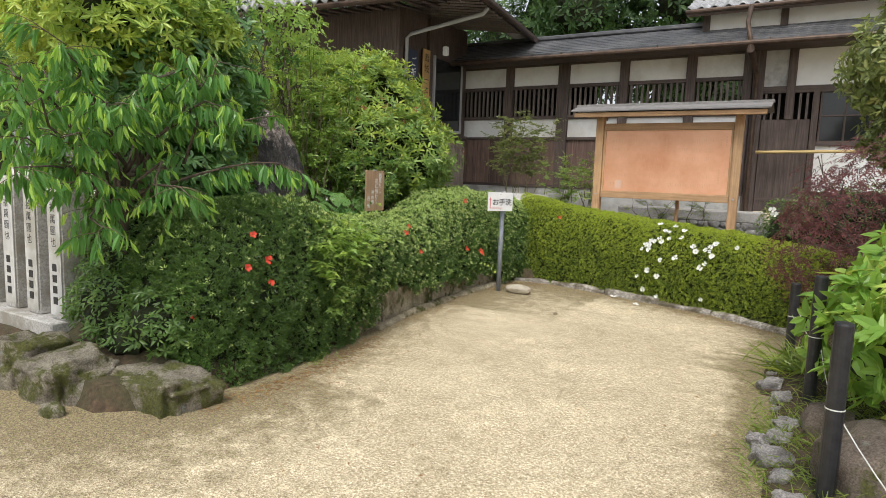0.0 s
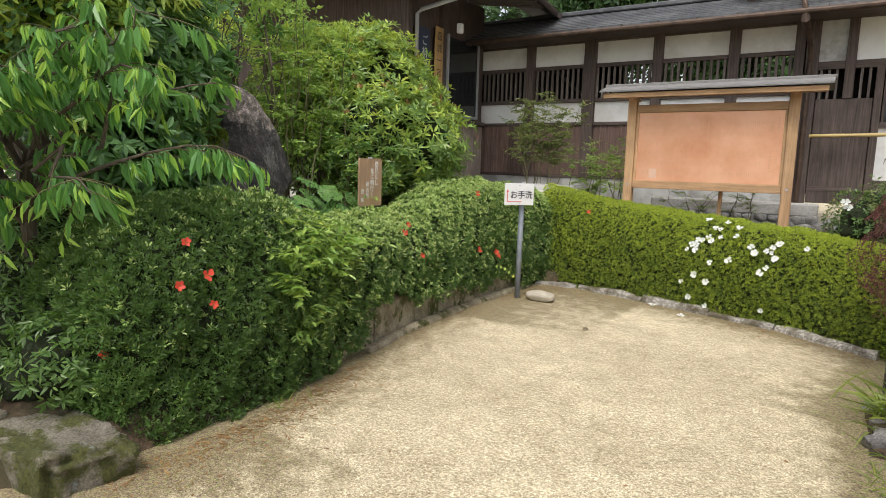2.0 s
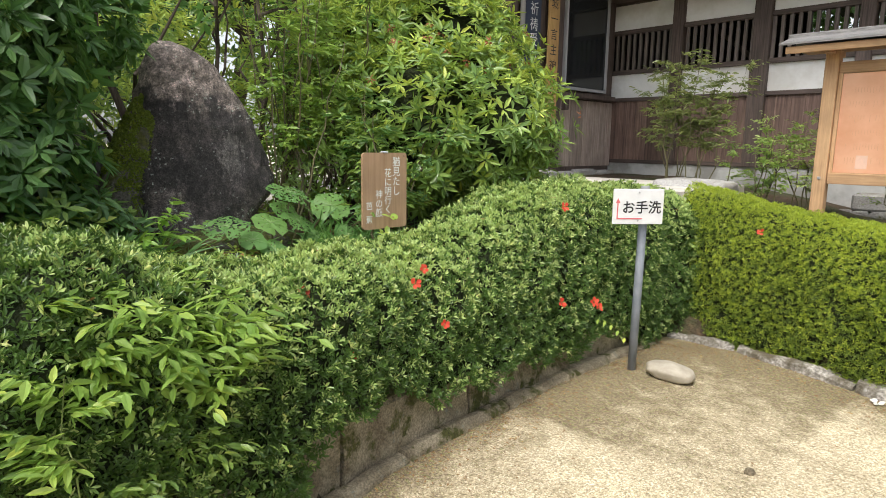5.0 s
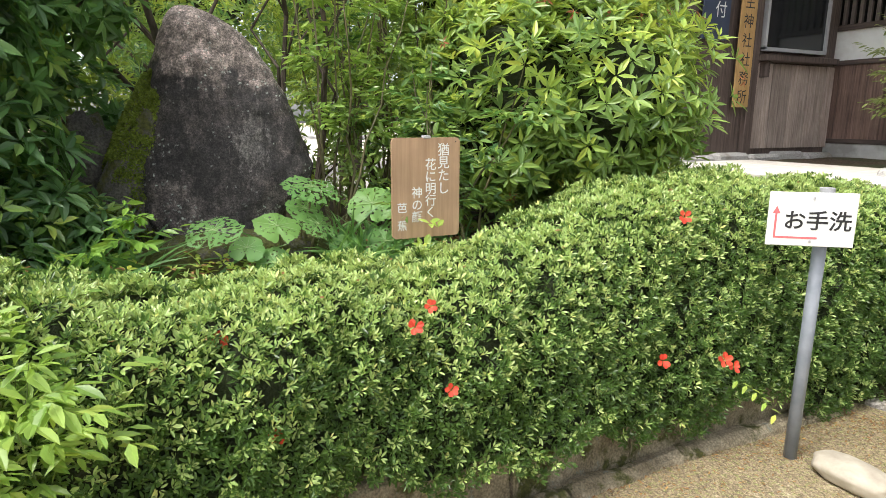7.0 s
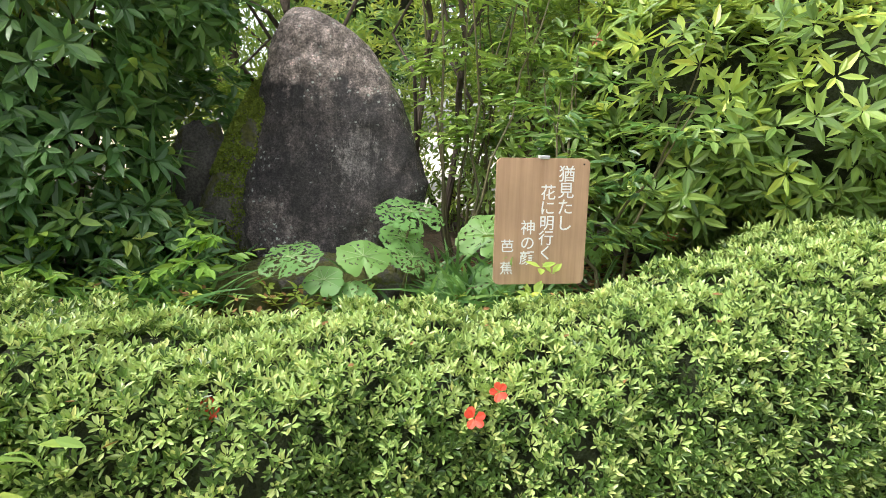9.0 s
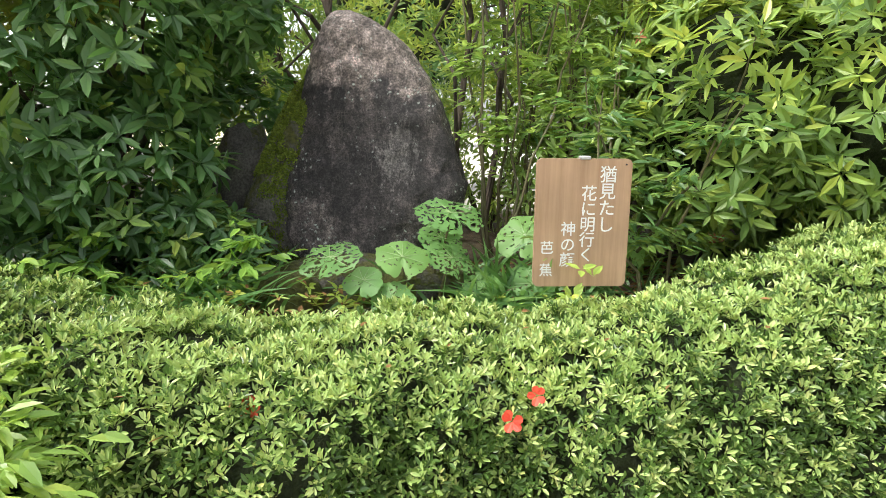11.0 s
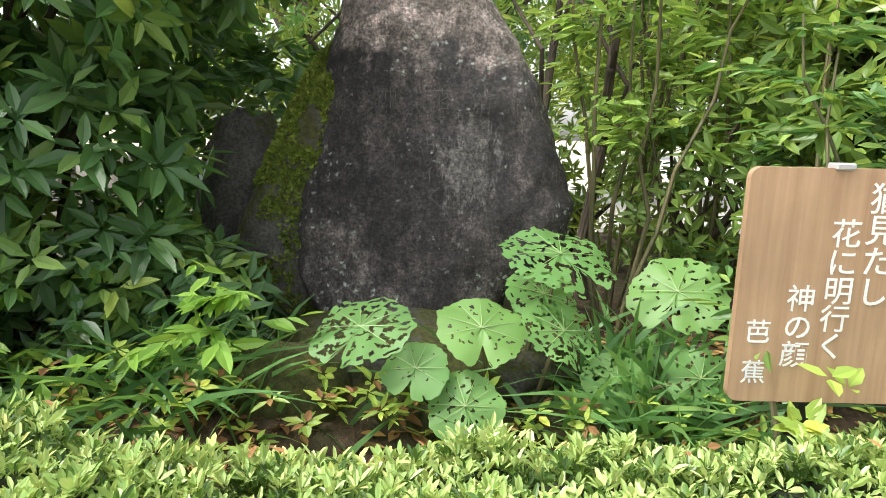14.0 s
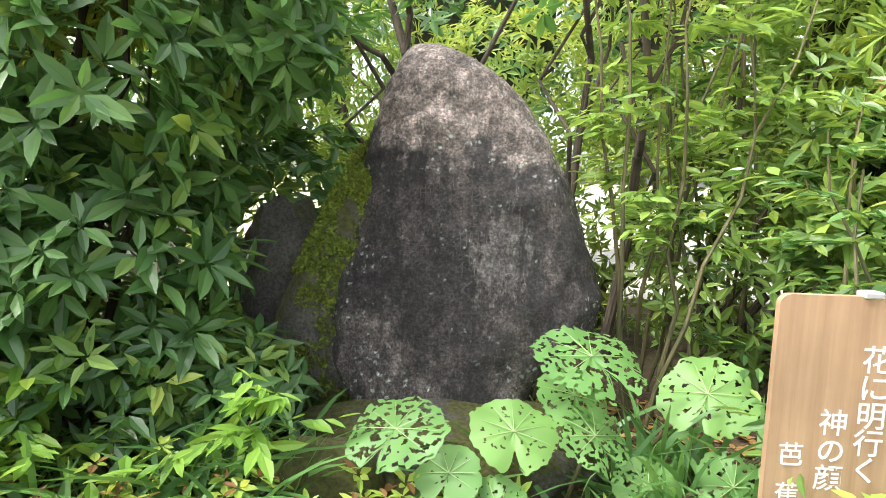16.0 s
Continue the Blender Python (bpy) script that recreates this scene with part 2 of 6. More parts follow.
M = {
    "gravel": gravel_material(),
    "soil": surface("leaf_littered_soil", [(0.3, (0.035, 0.024, 0.014)), (0.55, (0.085, 0.056, 0.032)), (0.8, (0.17, 0.11, 0.06))], scale=22, bump_scale=50, bump_strength=0.9, bump_distance=0.02, rough=0.95, stain=(0.05, 0.06, 0.02)),
    "yard": surface("pale_yard_sand", [(0.3, (0.5, 0.46, 0.4)), (0.7, (0.68, 0.64, 0.58))], scale=8, rough=0.95),
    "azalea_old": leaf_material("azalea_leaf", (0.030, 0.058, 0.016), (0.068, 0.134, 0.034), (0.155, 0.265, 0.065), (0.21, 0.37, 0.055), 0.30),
    # paler leaf for hedge tops: young growth with top light put in
    "azalea_new_lit": leaf_material("azalea_young_lit_leaf", (0.20, 0.34, 0.09), (0.42, 0.60, 0.175), (0.66, 0.76, 0.32), (0.64, 0.70, 0.22), 0.28),
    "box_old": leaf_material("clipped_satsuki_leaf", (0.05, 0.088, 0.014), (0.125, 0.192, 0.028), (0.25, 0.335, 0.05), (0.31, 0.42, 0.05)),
    # same pairing: young leaves, brightened for the light on top
    "box_new_lit": leaf_material("clipped_satsuki_young_lit_leaf", (0.205, 0.294, 0.0282), (0.365, 0.471, 0.0493), (0.546, 0.628, 0.0704), (0.594, 0.68, 0.0704)),
    "pieris": leaf_material("glossy_shrub_leaf", (0.055, 0.115, 0.032), (0.14, 0.255, 0.062), (0.33, 0.46, 0.11), (0.42, 0.57, 0.10), 0.31),
    "pieris_new": leaf_material("pale_shrub_tip_leaf", (0.218, 0.36, 0.066), (0.336, 0.48, 0.0908), (0.504, 0.6, 0.116), (0.571, 0.62, 0.099), 0.38),
    "dark_leaf": leaf_material("dark_evergreen_leaf", (0.034, 0.076, 0.032), (0.08, 0.17, 0.06), (0.185, 0.335, 0.105), (0.19, 0.41, 0.08), 0.3),
    "peach": leaf_material("peach_leaf", (0.05, 0.135, 0.04), (0.10, 0.25, 0.07), (0.20, 0.40, 0.115), (0.24, 0.5, 0.08), 0.36, 0.36),
    "peach_new": leaf_material("young_peach_leaf", (0.17, 0.36, 0.06), (0.30, 0.52, 0.09), (0.46, 0.66, 0.14), (0.5, 0.7, 0.11), 0.4, 0.42),
    "nandina": leaf_material("nandina_leaf", (0.101, 0.205, 0.042), (0.205, 0.35, 0.075), (0.39, 0.53, 0.115), (0.45, 0.62, 0.11), 0.38, 0.36),
    "maple": leaf_material("red_maple_leaf", (0.062, 0.027, 0.033), (0.135, 0.052, 0.058), (0.24, 0.105, 0.095), (0.30, 0.10, 0.085), 0.5),
    "broad": leaf_material("broad_light_leaf", (0.105, 0.225, 0.0375), (0.195, 0.375, 0.06), (0.33, 0.51, 0.09), (0.42, 0.62, 0.09), 0.36, 0.35),
    "forest": leaf_material("forest_leaf", (0.0168, 0.0448, 0.014), (0.042, 0.098, 0.0252), (0.091, 0.175, 0.042), (0.084, 0.182, 0.028), 0.5),
    "bronze_leaf": leaf_material("olive_bronze_leaf", (0.0792, 0.117, 0.0432), (0.178, 0.234, 0.0756), (0.337, 0.374, 0.13), (0.356, 0.421, 0.108), 0.35),
    "grass": leaf_material("grass_blade", (0.092, 0.163, 0.0288), (0.166, 0.245, 0.0432), (0.294, 0.354, 0.072), (0.368, 0.462, 0.0576), 0.45),
    "blade": leaf_material("green_grass_blade", (0.05, 0.13, 0.04), (0.10, 0.23, 0.065), (0.19, 0.36, 0.11), (0.22, 0.42, 0.08), 0.38),
    "fuki": leaf_material("butterbur_leaf_skin", (0.10, 0.235, 0.07), (0.145, 0.30, 0.085), (0.215, 0.37, 0.085), (0.27, 0.46, 0.08), 0.5, 0.3),
    "dry_leaf": leaf_material("fallen_leaf", (0.13, 0.05, 0.022), (0.27, 0.125, 0.05), (0.42, 0.27, 0.09), (0.35, 0.2, 0.06), 0.7, 0.15),
    # near-black fill of hedges and crowns: inner shade put into the colour
    "twig": surface("dark_inner_shade", [(0.3, (0.010, 0.015, 0.004)), (0.7, (0.032, 0.046, 0.012))], scale=20, bump_scale=40, bump_strength=1.0, bump_distance=0.03, rough=0.95),
    "bark": surface("grey_brown_bark", [(0.3, (0.04, 0.03, 0.022)), (0.7, (0.13, 0.10, 0.075))], scale=8, stretch=(3, 3, 0.7), bump_scale=30, bump_strength=0.8, bump_distance=0.01, rough=0.9),
    # greyish white with upright streaks and darker patches
    "fence_paint": surface("streaked_greyish_white_paint", [(0.3, (0.42, 0.42, 0.41)), (0.7, (0.62, 0.62, 0.61))], scale=7, stretch=(1, 1, 0.25), rough=0.85, stain=(0.36, 0.35, 0.31), stain_scale=2.5),
    "young_stem": surface("green_young_stem", [(0.3, (0.10, 0.15, 0.035)), (0.7, (0.2, 0.25, 0.07))], scale=8, rough=0.6),
    "stem": surface("green_brown_stem", [(0.3, (0.07, 0.075, 0.03)), (0.7, (0.16, 0.13, 0.06))], scale=8, rough=0.7),
    "red_petal": leaf_material("azalea_red_petal", (0.55, 0.035, 0.02), (0.7, 0.06, 0.03), (0.8, 0.12, 0.06), (0.8, 0.1, 0.05), 0.5, 0.3),
    "white_petal": leaf_material("white_petal", (0.74, 0.75, 0.7), (0.8, 0.81, 0.77), (0.84, 0.85, 0.8), (0.85, 0.86, 0.8), 0.55, 0.25),
    "yellow": plain("stamen_yellow", (0.6, 0.45, 0.08)),
    "moss_rock": rock_material("mossy_boulder", (0.12, 0.10, 0.07), (0.48, 0.43, 0.34), moss=0.5, lichen=0.9),
    "kerb_rock": rock_material("brown_retaining_stone", (0.17, 0.13, 0.075), (0.66, 0.57, 0.41), moss=0.3, lichen=0.6),
    "concrete": surface("weathered_kerb_concrete", [(0.3, (0.15, 0.135, 0.115)), (0.7, (0.36, 0.33, 0.29))], scale=14, bump_scale=80, bump_strength=0.6, bump_distance=0.004, rough=0.9, stain=(0.11, 0.11, 0.06), stain_scale=3.0, per_piece=0.12),
    "kerb_granite": surface("weathered_speckled_kerb", [(0.32, (0.13, 0.118, 0.10)), (0.5, (0.34, 0.31, 0.27)), (0.68, (0.64, 0.60, 0.55))], scale=48, detail=9, bump_scale=70, bump_strength=1.0, bump_distance=0.012, rough=0.92, per_piece=0.15, stain=(0.12, 0.10, 0.065), stain_scale=3.5),
    "granite": surface("speckled_granite", [(0.3, (0.24, 0.23, 0.22)), (0.5, (0.42, 0.41, 0.39)), (0.75, (0.58, 0.57, 0.54))], scale=55, bump_scale=120, bump_strength=0.5, bump_distance=0.003, rough=0.85, stain=(0.27, 0.25, 0.21), stain_scale=2.0),
    "rubble": rock_material("grey_rubble_stone", (0.14, 0.13, 0.12), (0.46, 0.45, 0.43), moss=0.1, lichen=0.3),
    "edge_rock": rock_material("purple_grey_edge_rock", (0.13, 0.118, 0.112), (0.60, 0.565, 0.54), moss=0.12, lichen=1.0),
    "dark_rock": rock_material("dark_side_rock", (0.075, 0.07, 0.06), (0.25, 0.23, 0.20), moss=0.3, lichen=0.0),
    "brown_rock": rock_material("brown_porous_rock", (0.085, 0.066, 0.05), (0.32, 0.255, 0.2), moss=0.1, lichen=0.35),
    "base_rock": rock_material("plinth_rock", (0.06, 0.055, 0.05), (0.2, 0.18, 0.16), moss=0.8, lichen=0.4),
    "pebble": surface("smooth_stone", [(0.3, (0.33, 0.285, 0.22)), (0.7, (0.5, 0.45, 0.36))], scale=9, rough=0.75, bump_scale=30, bump_strength=0.3, bump_distance=0.004),
    "monument": monument_material(),
    "dark_wood": wood_material("dark_stained_timber", (0.045, 0.032, 0.027), (0.14, 0.102, 0.086)),
    "dark_wood_x": wood_material("dark_stained_beam", (0.045, 0.032, 0.027), (0.14, 0.102, 0.086), along="x"),
    "plank": wood_material("weathered_brown_plank", (0.09, 0.055, 0.043), (0.26, 0.168, 0.135), per_piece=0.25),
    # bleached wood; the stronger light on this wall is added in its colour
    "old_plank": wood_material("bleached_lit_plank", (0.24, 0.185, 0.155), (0.50, 0.41, 0.355), per_piece=0.2),
    "rust": leaf_material("withered_flower", (0.2, 0.06, 0.025), (0.32, 0.11, 0.05), (0.42, 0.2, 0.1), (0.35, 0.12, 0.05), 0.8, 0.15),
    "slat_wood": wood_material("grey_brown_lattice_wood", (0.08, 0.065, 0.058), (0.2, 0.165, 0.145)),
    "cedar": wood_material("new_cedar_post", (0.42, 0.24, 0.12), (0.62, 0.40, 0.22)),
    "cedar_x": wood_material("new_cedar_beam", (0.42, 0.24, 0.12), (0.62, 0.40, 0.22), along="x"),
    "sign_wood": wood_material("poem_board_wood", (0.36, 0.22, 0.13), (0.50, 0.33, 0.205), per_piece=0.0, rough=0.55),
    "name_wood": wood_material("yellow_name_board", (0.42, 0.25, 0.09), (0.6, 0.38, 0.16), per_piece=0.0),
    "plaster": surface("white_plaster", [(0.3, (0.76, 0.755, 0.73)), (0.7, (0.85, 0.845, 0.83))], scale=3, rough=0.9, bump_scale=90, bump_strength=0.1, stain=(0.66, 0.64, 0.6), stain_scale=0.9),
    # grey of the mortar plinth, also painted on a plaster panel in shadow
    "grey_plaster": surface("grey_mortar_and_shaded_plaster", [(0.3, (0.44, 0.44, 0.43)), (0.7, (0.58, 0.58, 0.56))], scale=4, rough=0.9, stain=(0.3, 0.29, 0.27)),
    # near black: the room's lack of light is put into the wall colour
    "room_dark": plain("shade_toned_room_wall", (0.03, 0.027, 0.025), 0.9),
    "roof_metal": surface("dark_roof_sheet", [(0.3, (0.055, 0.056, 0.06)), (0.7, (0.12, 0.122, 0.128))], scale=5, stretch=(0.3, 3, 3), rough=0.38, metal=0.3, bump_scale=12, bump_strength=0.15, stain=(0.16, 0.16, 0.165)),
    "shingle": surface("silvered_shingle", [(0.3, (0.13, 0.125, 0.12)), (0.7, (0.27, 0.26, 0.25))], scale=10, stretch=(1, 6, 6), rough=0.75, per_piece=0.15),
    "tile": surface("grey_clay_tile", [(0.3, (0.22, 0.225, 0.235)), (0.7, (0.42, 0.425, 0.44))], scale=9, rough=0.45, per_piece=0.2, stain=(0.16, 0.16, 0.16)),
    "copper": copper_material(),
    "copper_pipe": surface("brown_gutter_copper", [(0.3, (0.04, 0.026, 0.018)), (0.7, (0.11, 0.07, 0.048))], scale=6, rough=0.5, metal=0.4),
    "ink": plain("black_ink", (0.02, 0.02, 0.022), 0.6),
    "engraved": plain("engraved_line", (0.80, 0.425, 0.255), 0.42, 0.25),
    "stamp": plain("pale_seal", (0.85, 0.56, 0.42), 0.5),
    "white_ink": plain("white_lettering", (0.82, 0.82, 0.8), 0.5),
    "white_metal": plain("white_enamel", (0.80, 0.80, 0.80), 0.35),
    "red_ink": plain("faded_red_ink", (0.70, 0.16, 0.17), 0.5),
    "grey_pole": surface("grey_painted_pole", [(0.3, (0.17, 0.19, 0.22)), (0.7, (0.27, 0.29, 0.33))], scale=7, rough=0.45, bump_strength=0.1),
    "black_pole": surface("black_plastic_pole", [(0.3, (0.012, 0.012, 0.013)), (0.7, (0.03, 0.03, 0.033))], scale=20, rough=0.45, bump_strength=0.15),
    "rope": plain("white_cord", (0.7, 0.7, 0.66), 0.7),
    "bamboo": surface("yellow_bamboo", [(0.3, (0.45, 0.32, 0.12)), (0.7, (0.62, 0.47, 0.2))], scale=6, stretch=(0.5, 5, 5), rough=0.4),
    "glass": plain("dark_window_glass", (0.02, 0.022, 0.024), 0.08),
    "blue_board": plain("navy_board", (0.045, 0.06, 0.10), 0.5),
    "galv": plain("grey_plastic_pipe", (0.42, 0.42, 0.43), 0.4),
}


# ---- building blocks ----
def link_mesh(name, me, mats, parent=None, label=""):
    for m in mats if isinstance(mats, (list, tuple)) else [mats]:
        me.materials.append(M[m])
    ob = new(name, me)
    if parent is not None:
        ob.parent = parent
        ob.matrix_parent_inverse = Matrix.Translation(-Vector(parent.location))
    if label:
        ob["label"] = label
    return ob


def part(name, bm, mat, parent=None, label="", smooth=False):
    me = bpy.data.meshes.new(name)
    bm.normal_update()
    if smooth:
        for f in bm.faces:
            f.smooth = True
    bm.to_mesh(me)
    bm.free()
    return link_mesh(name, me, mat, parent, label)


def thing(name, at, label, category, group="", kind=""):
    ob = new(name)
    ob.location = at
    ob.empty_display_size = 0.1
    return tagged(ob, label, category, group, kind)


def box(bm, x0, x1, y0, y1, z0, z1, bevel=0.0, m=None):
    r = bmesh.ops.create_cube(bm, size=1.0)["verts"]
    bmesh.ops.scale(bm, vec=(x1 - x0, y1 - y0, z1 - z0), verts=r)
    bmesh.ops.translate(bm, vec=((x0 + x1) / 2, (y0 + y1) / 2, (z0 + z1) / 2), verts=r)
    if bevel:
        es = list({e for v in r for e in v.link_edges})
        g = bmesh.ops.bevel(bm, geom=es, offset=bevel, segments=1, affect="EDGES")
        r = list({v for v in g["verts"]} | {v for v in r if v.is_valid})
    if m is not None:
        bmesh.ops.transform(bm, matrix=m, verts=r)
    return r


def boxed(*a, **k):
    bm = bmesh.new()
    box(bm, *a, **k)
    return bm


def tube(bm, pts, radii, sides=8):
    """A tube along points, its ends closed."""
    pts = [Vector(p) for p in pts]
    if isinstance(radii, (int, float)):
        radii = [radii] * len(pts)
    rings = []
    up = Vector((0.13, 0.21, 0.97)).normalized()
    for i, p in enumerate(pts):
        d = (pts[min(i + 1, len(pts) - 1)] - pts[max(i - 1, 0)]).normalized()
        a = d.cross(up)
        if a.length < 0.05:
            a = d.cross(Vector((1, 0, 0)))
        a.normalize()
        c = d.cross(a)
        rings.append([bm.verts.new(p + (a * math.cos(k * math.tau / sides) + c * math.sin(k * math.tau / sides)) * radii[i]) for k in range(sides)])
    for q, r in zip(rings, rings[1:]):
        for k in range(sides):
            bm.faces.new((q[k], q[(k + 1) % sides], r[(k + 1) % sides], r[k]))
    bm.faces.new(rings[0][::-1])
    bm.faces.new(rings[-1])


def rock_bm(cx, cy, cz, rx, ry, rz, seed, rough=0.22, flat=0.35, sub=3):
    """Boulder: a noisy, slightly faceted ellipsoid."""
    bm = bmesh.new()
    bmesh.ops.create_icosphere(bm, subdivisions=sub, radius=1.0)
    off = Vector((seed * 3.7, seed * 1.9, seed * 5.3))
    for v in bm.verts:
        n = v.co.normalized()
        q = Vector([math.copysign(abs(c) ** (1 - flat), c) for c in n])
        d = 1 + rough * (noise.noise(n * 1.3 + off) + 0.5 * noise.noise(n * 3.1 + off) + 0.22 * noise.noise(n * 7.0 + off) + 0.12 * noise.noise(n * 15.0 + off))
        q = q * d
        v.co = Vector((cx + q.x * rx, cy + q.y * ry, cz + q.z * rz))
    return bm


def leaf_mesh(name, P, D, N, L, W, mats, parent=None, label="", index=None, fold=0.12, curl=0.12, belly=0.42):
    """Many leaves in one mesh: six corners each, folded at the midrib. P base, D way, N upper side."""
    n = len(P)
    L = np.broadcast_to(np.asarray(L, float), (n,))[:, None]
    W = np.broadcast_to(np.asarray(W, float), (n,))[:, None]
    D = D / np.maximum(np.linalg.norm(D, axis=1, keepdims=True), 1e-6)
    S = np.cross(D, N)
    S = S / np.maximum(np.linalg.norm(S, axis=1, keepdims=True), 1e-6)
    N = np.cross(S, D)
    v = np.empty((n, 6, 3))
    v[:, 0] = P
    a = P + D * L * (belly - 0.08) + N * W * fold - N * L * curl * 0.15
    b = P + D * L * (belly + 0.3) + N * W * fold * 0.8 - N * L * curl * 0.55
    v[:, 1], v[:, 5] = a + S * W * 0.5, a - S * W * 0.5
    v[:, 2], v[:, 4] = b + S * W * 0.36, b - S * W * 0.36
    v[:, 3] = P + D * L - N * L * curl
    base = (np.arange(n) * 6)[:, None]
    f = np.empty((n, 2, 4), np.int32)
    f[:, 0], f[:, 1] = base + np.array([0, 1, 2, 3]), base + np.array([0, 3, 4, 5])
    return big_mesh(name, v.reshape(-1, 3), f.reshape(-1, 4), mats, parent, label, None if index is None else np.repeat(index, 2))


def big_mesh(name, v, f, mats, parent=None, label="", index=None, smooth=False):
    me = bpy.data.meshes.new(name)
    me.vertices.add(len(v))
    me.vertices.foreach_set("co", np.ascontiguousarray(v, np.float32).ravel())
    me.loops.add(f.size)
    me.loops.foreach_set("vertex_index", np.ascontiguousarray(f, np.int32).ravel())
    me.polygons.add(len(f))
    me.polygons.foreach_set("loop_start", np.arange(0, f.size, f.shape[1], dtype=np.int32))
    ob = link_mesh(name, me, mats, parent, label)
    if index is not None:
        me.polygons.foreach_set("material_index", np.ascontiguousarray(index, np.int32))
    me.polygons.foreach_set("use_smooth", np.full(len(f), smooth, bool))
    me.update(calc_edges=True)
    return ob


def unit(a):
    return a / np.maximum(np.linalg.norm(a, axis=1, keepdims=True), 1e-6)


def whorls(rng, P, A, k, lean=(35, 75), gap=0.004):
    """Leaves in rosettes of k round shoots at P with axis A: base, way, upper side, and the shoot's number."""
    n = len(P)
    A = unit(A)
    ref = np.where(np.abs(A[:, 2:3]) < 0.9, np.array([[0, 0, 1.0]]), np.array([[1.0, 0, 0]]))
    X = unit(np.cross(A, ref))
    Y = np.cross(A, X)
    az = (rng.random((n, 1)) + np.arange(k)[None] / k) * math.tau + rng.normal(0, 0.25, (n, k))
    th = np.radians(rng.uniform(lean[0], lean[1], (n, k)))
    R = X[:, None] * np.cos(az)[..., None] + Y[:, None] * np.sin(az)[..., None]
    D = A[:, None] * np.cos(th)[..., None] + R * np.sin(th)[..., None]
    N = A[:, None] * np.sin(th)[..., None] - R * np.cos(th)[..., None]
    B = P[:, None] + R * gap + A[:, None] * rng.uniform(-gap, gap * 2, (n, k))[..., None]
    return B.reshape(-1, 3), D.reshape(-1, 3), N.reshape(-1, 3), np.repeat(np.arange(n), k)


def rough_noise(P, scale):
    """Cheap smooth noise, about -1 to 1, for many points."""
    a = P * scale
    return (np.sin(a[:, 0] * 1.7 + a[:, 1] * 2.3 + 1.3) + np.sin(a[:, 1] * 3.1 - a[:, 2] * 2.1 + 0.4) + np.sin(a[:, 2] * 2.7 + a[:, 0] * 3.3 + 2.2)
            + np.sin(a[:, 0] * 5.9 - a[:, 1] * 4.7 + a[:, 2] * 5.1)) / 3.2


def blobs_points(rng, blobs, n, inner=0.25):
    """Points and outward ways on a crown of ellipsoids (centre, radii), some of them deeper in."""
    area = np.array([(r[0] * r[1] + r[1] * r[2] + r[0] * r[2]) for c, r in blobs])
    P, A = [], []
    for (c, r), m in zip(blobs, (area / area.sum() * n).astype(int)):
        d = unit(rng.normal(size=(m, 3)))
        q = np.asarray(c) + d * np.asarray(r) * (1 - inner * rng.random((m, 1)) ** 1.6) * (1 + 0.17 * rough_noise(d * 2.5 + np.asarray(c), 1.0)[:, None])
        P.append(q), A.append(unit(d / np.asarray(r)))
    P, A = np.concatenate(P), np.concatenate(A)
    keep = np.ones(len(P), bool)
    for c, r in blobs:
        keep &= (((P - np.asarray(c)) / np.asarray(r)) ** 2).sum(1) > 0.5
    return P[keep], A[keep]


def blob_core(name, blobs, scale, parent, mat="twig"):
    """Solid dark core standing in for a crown's twigs and inner shade."""
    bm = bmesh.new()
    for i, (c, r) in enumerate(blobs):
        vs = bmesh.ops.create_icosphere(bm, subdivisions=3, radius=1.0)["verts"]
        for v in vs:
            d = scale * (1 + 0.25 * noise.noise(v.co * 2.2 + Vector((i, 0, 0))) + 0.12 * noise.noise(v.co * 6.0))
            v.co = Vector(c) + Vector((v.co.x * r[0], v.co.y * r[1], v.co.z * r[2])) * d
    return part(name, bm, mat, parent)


def limb(rng, a, b, steps=6, wander=0.06):
    a, b = Vector(a), Vector(b)
    pts = [a.lerp(b, i / steps) for i in range(steps + 1)]
    for p in pts[1:-1]:
        p += Vector(rng.normal(0, wander, 3))
    return pts


def text_mesh(name, text, size, mat, parent, m, extrude=0.0006, label="", align="CENTER", line=1.0, thin=0.0):
    if "\n" in text:
        for i, ch in enumerate(text.split("\n")):
            text_mesh(name, ch, size, mat, parent, m @ Matrix.Translation((0, -i * line * size, 0)), extrude, label, thin=thin)
        return None
    cu = bpy.data.curves.new(name, "FONT")
    cu.body, cu.size, cu.extrude, cu.align_x, cu.space_line = text, size, extrude, align, line
    cu.resolution_u, cu.offset = 3, -thin * size
    tmp = new(name, cu)
    bpy.context.view_layer.update()
    me = bpy.data.meshes.new_from_object(tmp.evaluated_get(bpy.context.evaluated_depsgraph_get()))
    bpy.data.objects.remove(tmp)
    me.name = name
    me.transform(m)
    me.materials.clear()
    return link_mesh(name, me, mat, parent, label)


def facing(x, y, z, ux, uy):
    """Pose of flat writing that reads along (ux, uy) with z up."""
    m = Matrix(((ux, 0, uy, x), (uy, 0, -ux, y), (0, 1, 0, z), (0, 0, 0, 1)))
    return m


